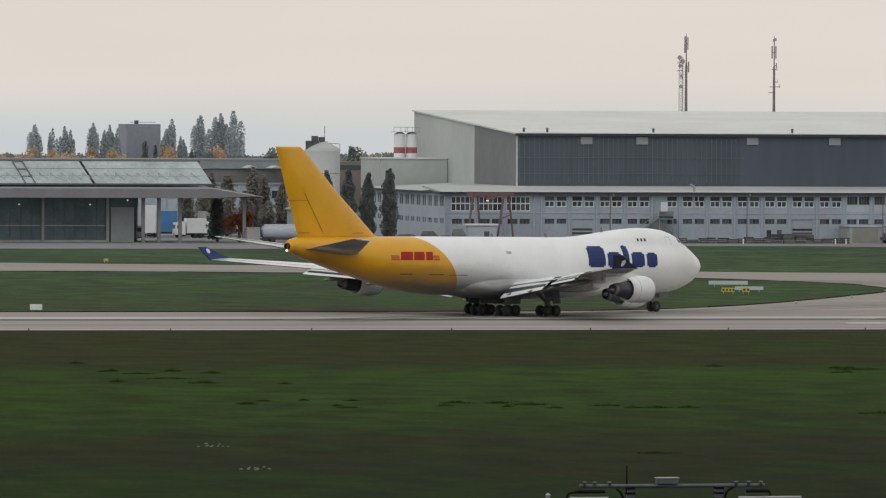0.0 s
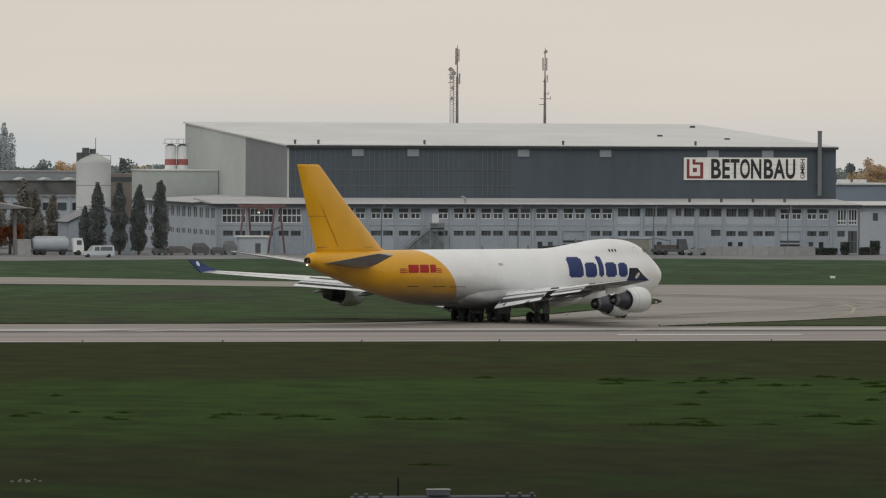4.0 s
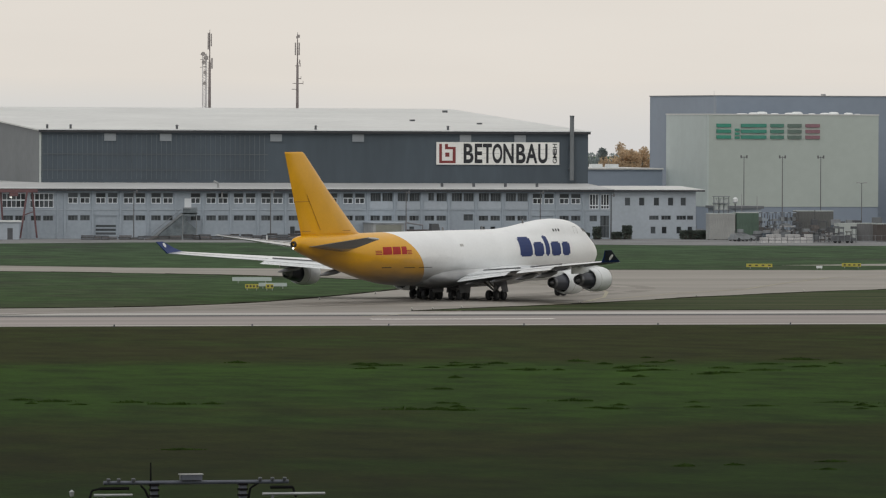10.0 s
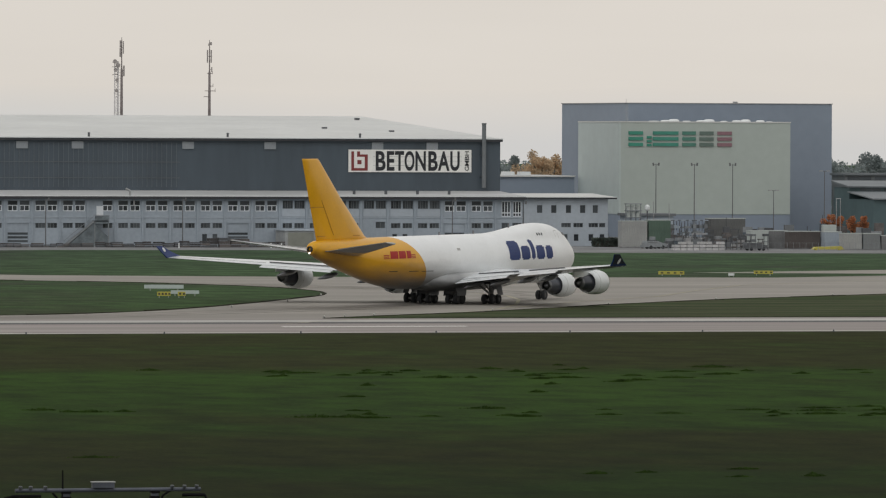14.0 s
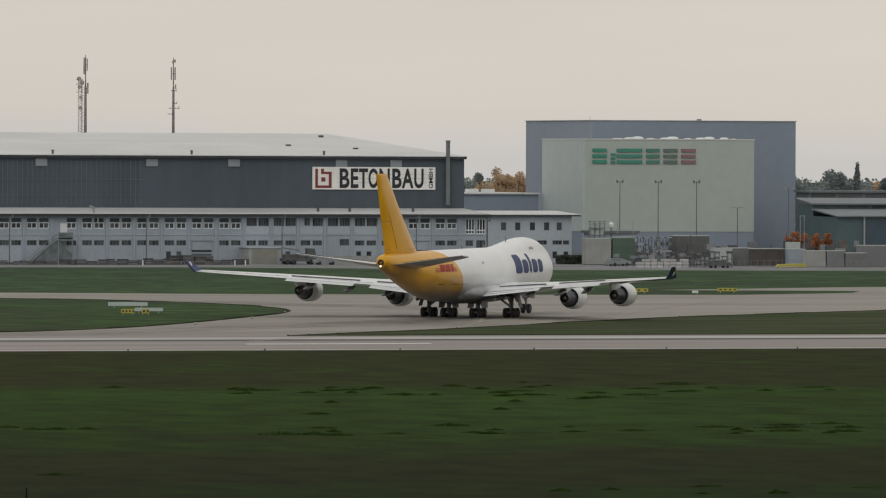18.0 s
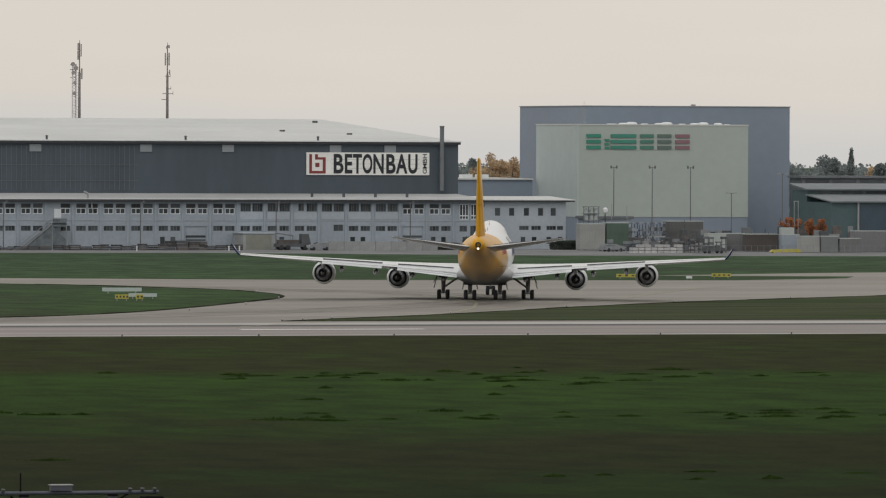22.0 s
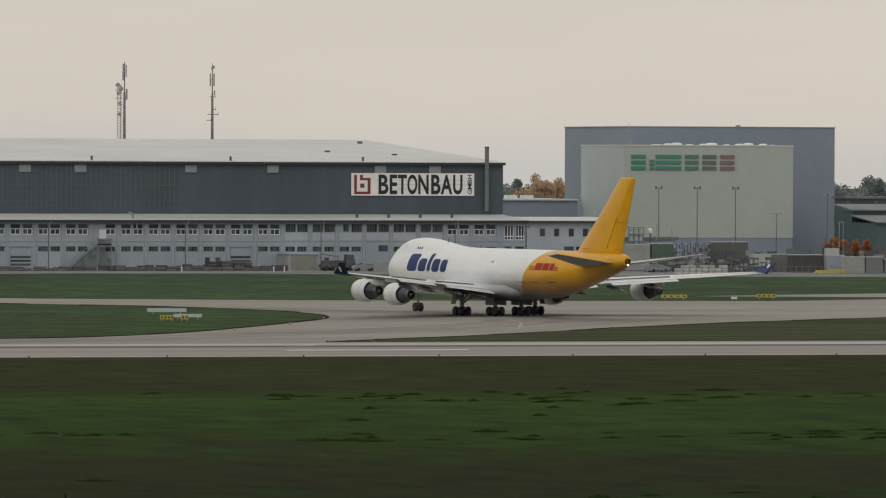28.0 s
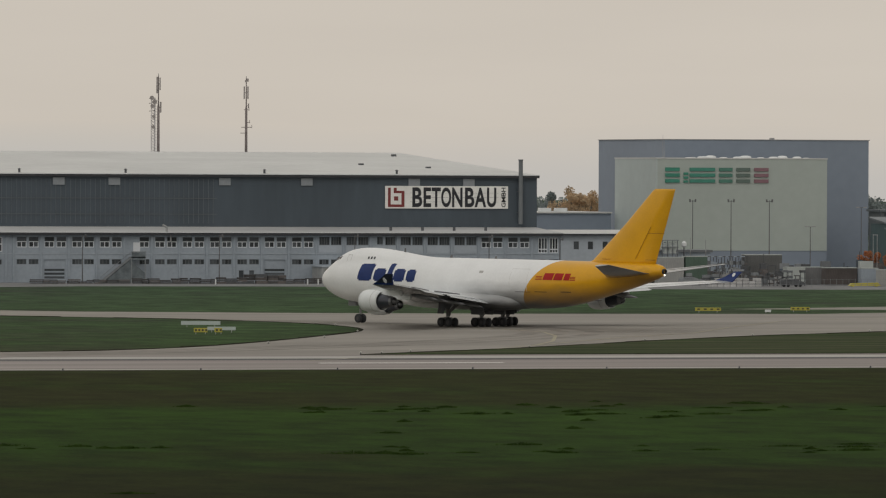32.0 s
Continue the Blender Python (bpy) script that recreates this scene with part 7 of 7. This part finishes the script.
slab_sign(-112.8, -198.5, 0.7, 0.4, YELLOW, "small yellow marker box")
slab_sign(-159.4, -476.5, 1.4, 0.65, WHITE, "small white equipment box in the grass", z=0.1)
LAMP_CASE = mat("weathered pale lamp housing", (0.46, 0.46, 0.43), 0.6, 0.15, 1)
lamp_dome = Mesh().turn((0, 0, 0), (0, 0, 1), [(0.14, 0.08), (0.17, 0.12), (0.26, 0.11), (0.3, 0.06), (0.31, 0)], 10).data("dome", LAMP_CASE)
lamp_foot = Mesh().turn((0, 0, 0), (0, 0, 1), [(0, 0.15), (0.03, 0.15), (0.05, 0.05), (0.14, 0.05)], 8).data("foot", METAL_D)
spots = [(-62.4, -493.6), (-59.6, -492.4), (-54.6, -486.6), (-34.6, -466.6), (-11.2, -436.8), (10.5, -412.6), (33, -392.8), (53, -376.4), (-36.2, -388.5), (-48, -418), (-62, -446), (-30, -352)]
for x, y in spots:
    lamp = thing("edge_light", "small pale edge light on the pavement border", "light", (x, y, 0.05), "edge lights")
    part("dome", lamp_dome, None, lamp)
    part("foot", lamp_foot, None, lamp)
stub = Mesh().turn((0, 0, 0), (0, 0, 1), [(0, 0.14), (0.05, 0.14), (0.08, 0.07), (0.2, 0.09), (0.24, 0.05), (0.25, 0)], 8).data("edge_light", METAL_D)
for k in range(20):
    tagged(part("edge_light", stub, None), "small dark edge light beside the runway", "light", "edge lights").location = (-170 + 15 * k, -553.0, 0.0)
TRACKS = mat("tyre-darkened concrete", (0.228, 0.213, 0.192), 0.85, 0.25, 0.1, 10, spec=0.25)
way = [(-135, -520), (-108.7, -498), (-92.7, -487), (-78, -475.5), (-65.6, -465), (-54.7, -455), (-45.3, -446), (-37.2, -437.5), (-30, -429), (-23.5, -420.5), (-17.8, -411.5), (-13.1, -402.5), (-9.4, -393), (-7, -384), (-6, -376), (-6.3, -368), (-7.8, -361), (-10.5, -354), (-17, -343), (-28, -327), (-46, -305)]
for off, wide in ((-4.2, 2.6), (0.0, 1.6), (4.2, 2.6)):
    line = []
    for k, (x, y) in enumerate(way):
        (ax, ay), (bx, by) = way[max(0, k - 1)], way[min(len(way) - 1, k + 1)]
        d = math.hypot(bx - ax, by - ay)
        line.append((x - (by - ay) / d * off, y + (bx - ax) / d * off))
    bent_line("tyre_track", line, wide, TRACKS, "broad dark tyre track curving off the runway", 0.036 + 0.001 * off)
bent_line("guide_line", [(-75, -520), (-58, -497), (-44, -478), (-31, -456), (-23, -436), (-15, -409), (-11, -389), (-12, -372), (-18, -350), (-30, -320), (-50, -290), (-80, -262), (-120, -240), (-200, -230)], 0.45, LINE_Y, "worn yellow guide line curving off the runway", 0.046)
bent_line("guide_line", [(-31, -456), (-10, -420), (8, -395), (22, -365), (40, -330), (70, -300), (120, -270), (300, -240)], 0.45, LINE_Y, "worn yellow guide line towards the far taxiway", 0.048)

# ---------------------------------------------------------------- low frame of lamps close to the watcher
MATT_BLACK = mat("matt black rubber", (0.009, 0.009, 0.010), 0.9, 0.1, 1, spec=0.08)
fr = thing("lamp_frame", "low grey steel frame carrying lamps, cables and a thin rod", "frame", (-202.1, -986, -0.14))
BLUESTEEL = mat("blue-grey painted steel", (0.075, 0.085, 0.11), 0.5, 0.15, 1)
part("main_bar", Mesh().tube((1.1, 0, 6.17), (9.35, 0, 6.17), 0.085, n=8), BLUESTEEL, fr)
part("rod", Mesh().tube((3.2, 0, 5.9), (3.2, 0, 7.05), 0.05, 0.03), MATT_BLACK, fr, "thin black rod")
part("control_box", Mesh().box(4.52, 5.46, -0.2, 0.2, 6.27, 6.5), BLUESTEEL, fr, "grey control box")
part("box_lid", Mesh().box(4.48, 5.5, -0.23, 0.23, 6.5, 6.54), METAL_L, fr)
for x in (3.35, 7.3):
    part("leg", Mesh().box(x - 0.15, x + 0.15, -0.13, 0.13, 0, 6.1), BLUESTEEL, fr)
    for z in (5.55, 5.8, 6.02):
        part("clamp", Mesh().box(x - 0.2, x + 0.2, -0.18, 0.18, z, z + 0.1), MATT_BLACK, fr)
for a, b in ((0.6, 2.3), (8.1, 10.9)):
    part("lower_bar", Mesh().tube((a, -0.4, 5.66), (b, -0.4, 5.66), 0.06), METAL_L, fr)
    part("lower_leg", Mesh().box(a + 0.4, a + 0.5, -0.45, -0.35, 0, 5.6), METAL_D, fr)
for a, b in ((0.9, 2.2), (8.5, 9.5)):
    part("lamp_rail", Mesh().tube((a, -0.15, 5.93), (b, -0.15, 5.93), 0.07), MATT_BLACK, fr)
for x in (1.3, 1.75, 2.4, 8.05, 8.6, 9.15):
    part("lamp", Mesh().turn((x, -0.1, 6.2), (0, -0.3, 1), [(0, 0.04), (0.05, 0.08), (0.16, 0.09), (0.19, 0)], 8), METAL_D, fr)
part("bare_lamp", Mesh().turn((-0.3, 0, 5.6), (0, 0, 1), [(0, 0.08), (0.2, 0.12), (0.3, 0.0)], 8), METAL_L, fr)
for p, q in (((2.75, 0, 6.05), (2.95, 0, 5.85)), ((2.95, 0, 5.85), (3.15, 0, 5.4)), ((0.45, -0.2, 5.5), (0.55, -0.2, 5.85)), ((0.55, -0.2, 5.85), (1.0, -0.2, 5.95)), ((7.55, 0, 5.4), (7.65, 0, 5.9)), ((7.65, 0, 5.9), (8.0, 0, 6.12)), ((9.5, -0.2, 5.95), (9.65, -0.2, 5.5))):
    part("cable", Mesh().tube(p, q, 0.05, n=6), MATT_BLACK, fr)

# patches of taller grass: loose clumps of blades
tufts = Mesh()
rng = random.Random(21)
for x0, x1, y0, y1, n in ((-112, -85, -704, -668, 14), (-134, -86, -772, -756, 22), (-163, -143, -758, -744, 10), (-184, -165, -708, -672, 9), (-178, -165, -755, -735, 6), (-120, -98, -690, -664, 9), (-140, -115, -866, -852, 6),
                          (-215, -60, -830, -640, 14), (-100, -50, -690, -660, 14), (-90, -50, -775, -752, 14)):
    for k in range(n):
        cx, cy = rng.uniform(x0, x1), rng.uniform(y0, y1)
        r, tall = rng.choice((0.25, 0.35, 0.5, 0.8)) * rng.uniform(0.7, 1.2), rng.uniform(0.14, 0.3)
        for blade in range(240):
            a, d = rng.uniform(0, 2 * math.pi), r * math.sqrt(rng.random())
            px, py, high = cx + math.cos(a) * d * (1.6 + 1.8 * rng.random() ** 3), cy + math.sin(a) * d, tall * rng.uniform(0.4, 1.2) * (1.1 - 0.85 * d / r)
            turn, wide, lean = rng.uniform(-0.9, 0.9), rng.uniform(0.015, 0.04), rng.uniform(-0.14, 0.14)
            ux, uy = math.cos(turn) * wide, math.sin(turn) * wide
            tufts.quad((px - ux, py - uy, -0.01), (px + ux, py + uy, -0.01), (px + ux * 0.8 + lean * 0.5, py + uy * 0.8, high * 0.75), (px + lean, py + 0.4 * lean, high), (px - ux * 0.8 + lean * 0.5, py - uy * 0.8, high * 0.75))
solo("grass_tufts", tufts, mat("tall grass", (0.034, 0.060, 0.015), 0.95, 0.5, 0.9, spec=0.02), "scattered tussocks of taller dark grass", "grass", kind="stuff")
STONES = ((-192.5, -189.7, -818, -813, 12), (-194.2, -192.2, -849, -845, 9))
stones = Mesh()
for x0, x1, y0, y1, n in STONES:
    for k in range(n):
        cx, cy, r = rng.uniform(x0, x1), rng.uniform(y0, y1), rng.uniform(0.04, 0.14)
        stones.loft([[(cx + math.cos(a) * r * f, cy + math.sin(a) * r * f, z) for a in (math.pi * i / 3 for i in range(6))] for f, z in ((1.0, 0.0), (0.9, r * 0.5), (0.4, r * 0.7))])
solo("pale_stones", stones, mat("pale stone", (0.15, 0.15, 0.14), 0.9, 0.2, 2), "small pale stones lying in the grass", "stones", kind="stuff")

# ---------------------------------------------------------------- movement
# seconds, place of the main gear's centre, heading
TAXI = [
    (0, -108.17, -496.73, 35.71), (2, -92.21, -485.58, 37.90), (4, -77.68, -474.59, 39.96), (6, -65.27, -464.21, 40.91), (8, -54.41, -454.56, 41.60),
    (10, -45.01, -445.55, 42.93), (12, -36.98, -437.01, 44.28), (14, -29.84, -428.67, 46.28), (16, -23.36, -420.21, 50.48),
    (18, -17.78, -411.50, 56.50), (20, -13.12, -402.46, 64.00), (22, -9.40, -393.26, 72.54), (24, -6.98, -384.32, 82.19), (26, -6.02, -376.12, 92.27),
    (28, -6.35, -368.80, 101.86), (30, -7.84, -362.11, 110.14), (32, -10.20, -355.86, 117.51),
]
# seconds, nose-down pitch, lift of the body on its struts, lean to starboard in the turn
STANCE = [
    (0, 0.72, 0.17, -0.08), (1, 0.62, 0.05, -0.08), (3, 0.41, -0.16, -0.05), (6, 0.10, -0.27, 0.05), (9, -0.19, -0.25, 0.17), (13, -0.38, -0.15, 0.20),
    (17, -0.24, 0.07, 0.20), (20, -0.16, 0.14, 0.31), (23, -0.07, 0.19, 0.26), (25, -0.02, 0.23, 0.19), (28, -0.08, 0.30, 0.21),
    (30, -0.08, 0.40, 0.18), (32, -0.22, 0.50, 0.13),
]


def motions():
    cols, sway = np.array(TAXI), np.array(STANCE)
    stance = lambda t: [float(np.interp(t, sway[:, 0], sway[:, k])) for k in (1, 2, 3)]
    walk(jet, [(t, pose(x, y, 0.05 + stance(t)[1], stance(t)[2], stance(t)[0], a)) for t, x, y, a in TAXI])
    # wheels roll with the distance covered and stay on the ground as the struts work
    times = np.linspace(0, 32, 321)
    px, py = np.interp(times, cols[:, 0], cols[:, 1]), np.interp(times, cols[:, 0], cols[:, 2])
    dip, rise, lean = (np.interp(times, sway[:, 0], sway[:, k]) for k in (1, 2, 3))
    run = np.concatenate([[0], np.cumsum(np.hypot(np.diff(px), np.diff(py)))])
    for w, base in rolling:
        walk(w, [(t, Matrix.Translation((base[0], base[1], base[2] - up + base[0] * math.sin(radians(p)) - base[1] * math.sin(radians(r)))) @ Matrix.Rotation(d / 0.62, 4, "Y")) for t, d, p, up, r in zip(times, run, dip, rise, lean)])
    # flaps run in while the aircraft leaves the runway
    for fl, s, y0, y1, deep, c0 in flaps:
        hinge = Vector((33 - wing_at(y0, 2) + 0.6 * deep, s * y0, wing_at(y0, 3)))
        span = Vector((33 - wing_at(y1, 2) + 0.6 * deep, s * y1, wing_at(y1, 3))) - hinge
        span = span.normalized() * s
        rows = []
        for t, f in ((0, 1.0), (3.2, 1.0), (5.5, 0.72), (7, 0.5), (9, 0.28), (11, 0.1), (13, 0.0), (32, 0.0)):
            run_out = Matrix.Translation((-0.5 * f * deep * max(0.3, c0 + 0.5), 0, -0.06 * f * max(0.0, c0) * deep))
            rows.append((t, Matrix.Translation(hinge) @ run_out @ Matrix.Rotation(radians((-25 if y0 < 10 else -17) * f), 4, span) @ Matrix.Translation(-hinge)))
        walk(fl, rows)


motions()
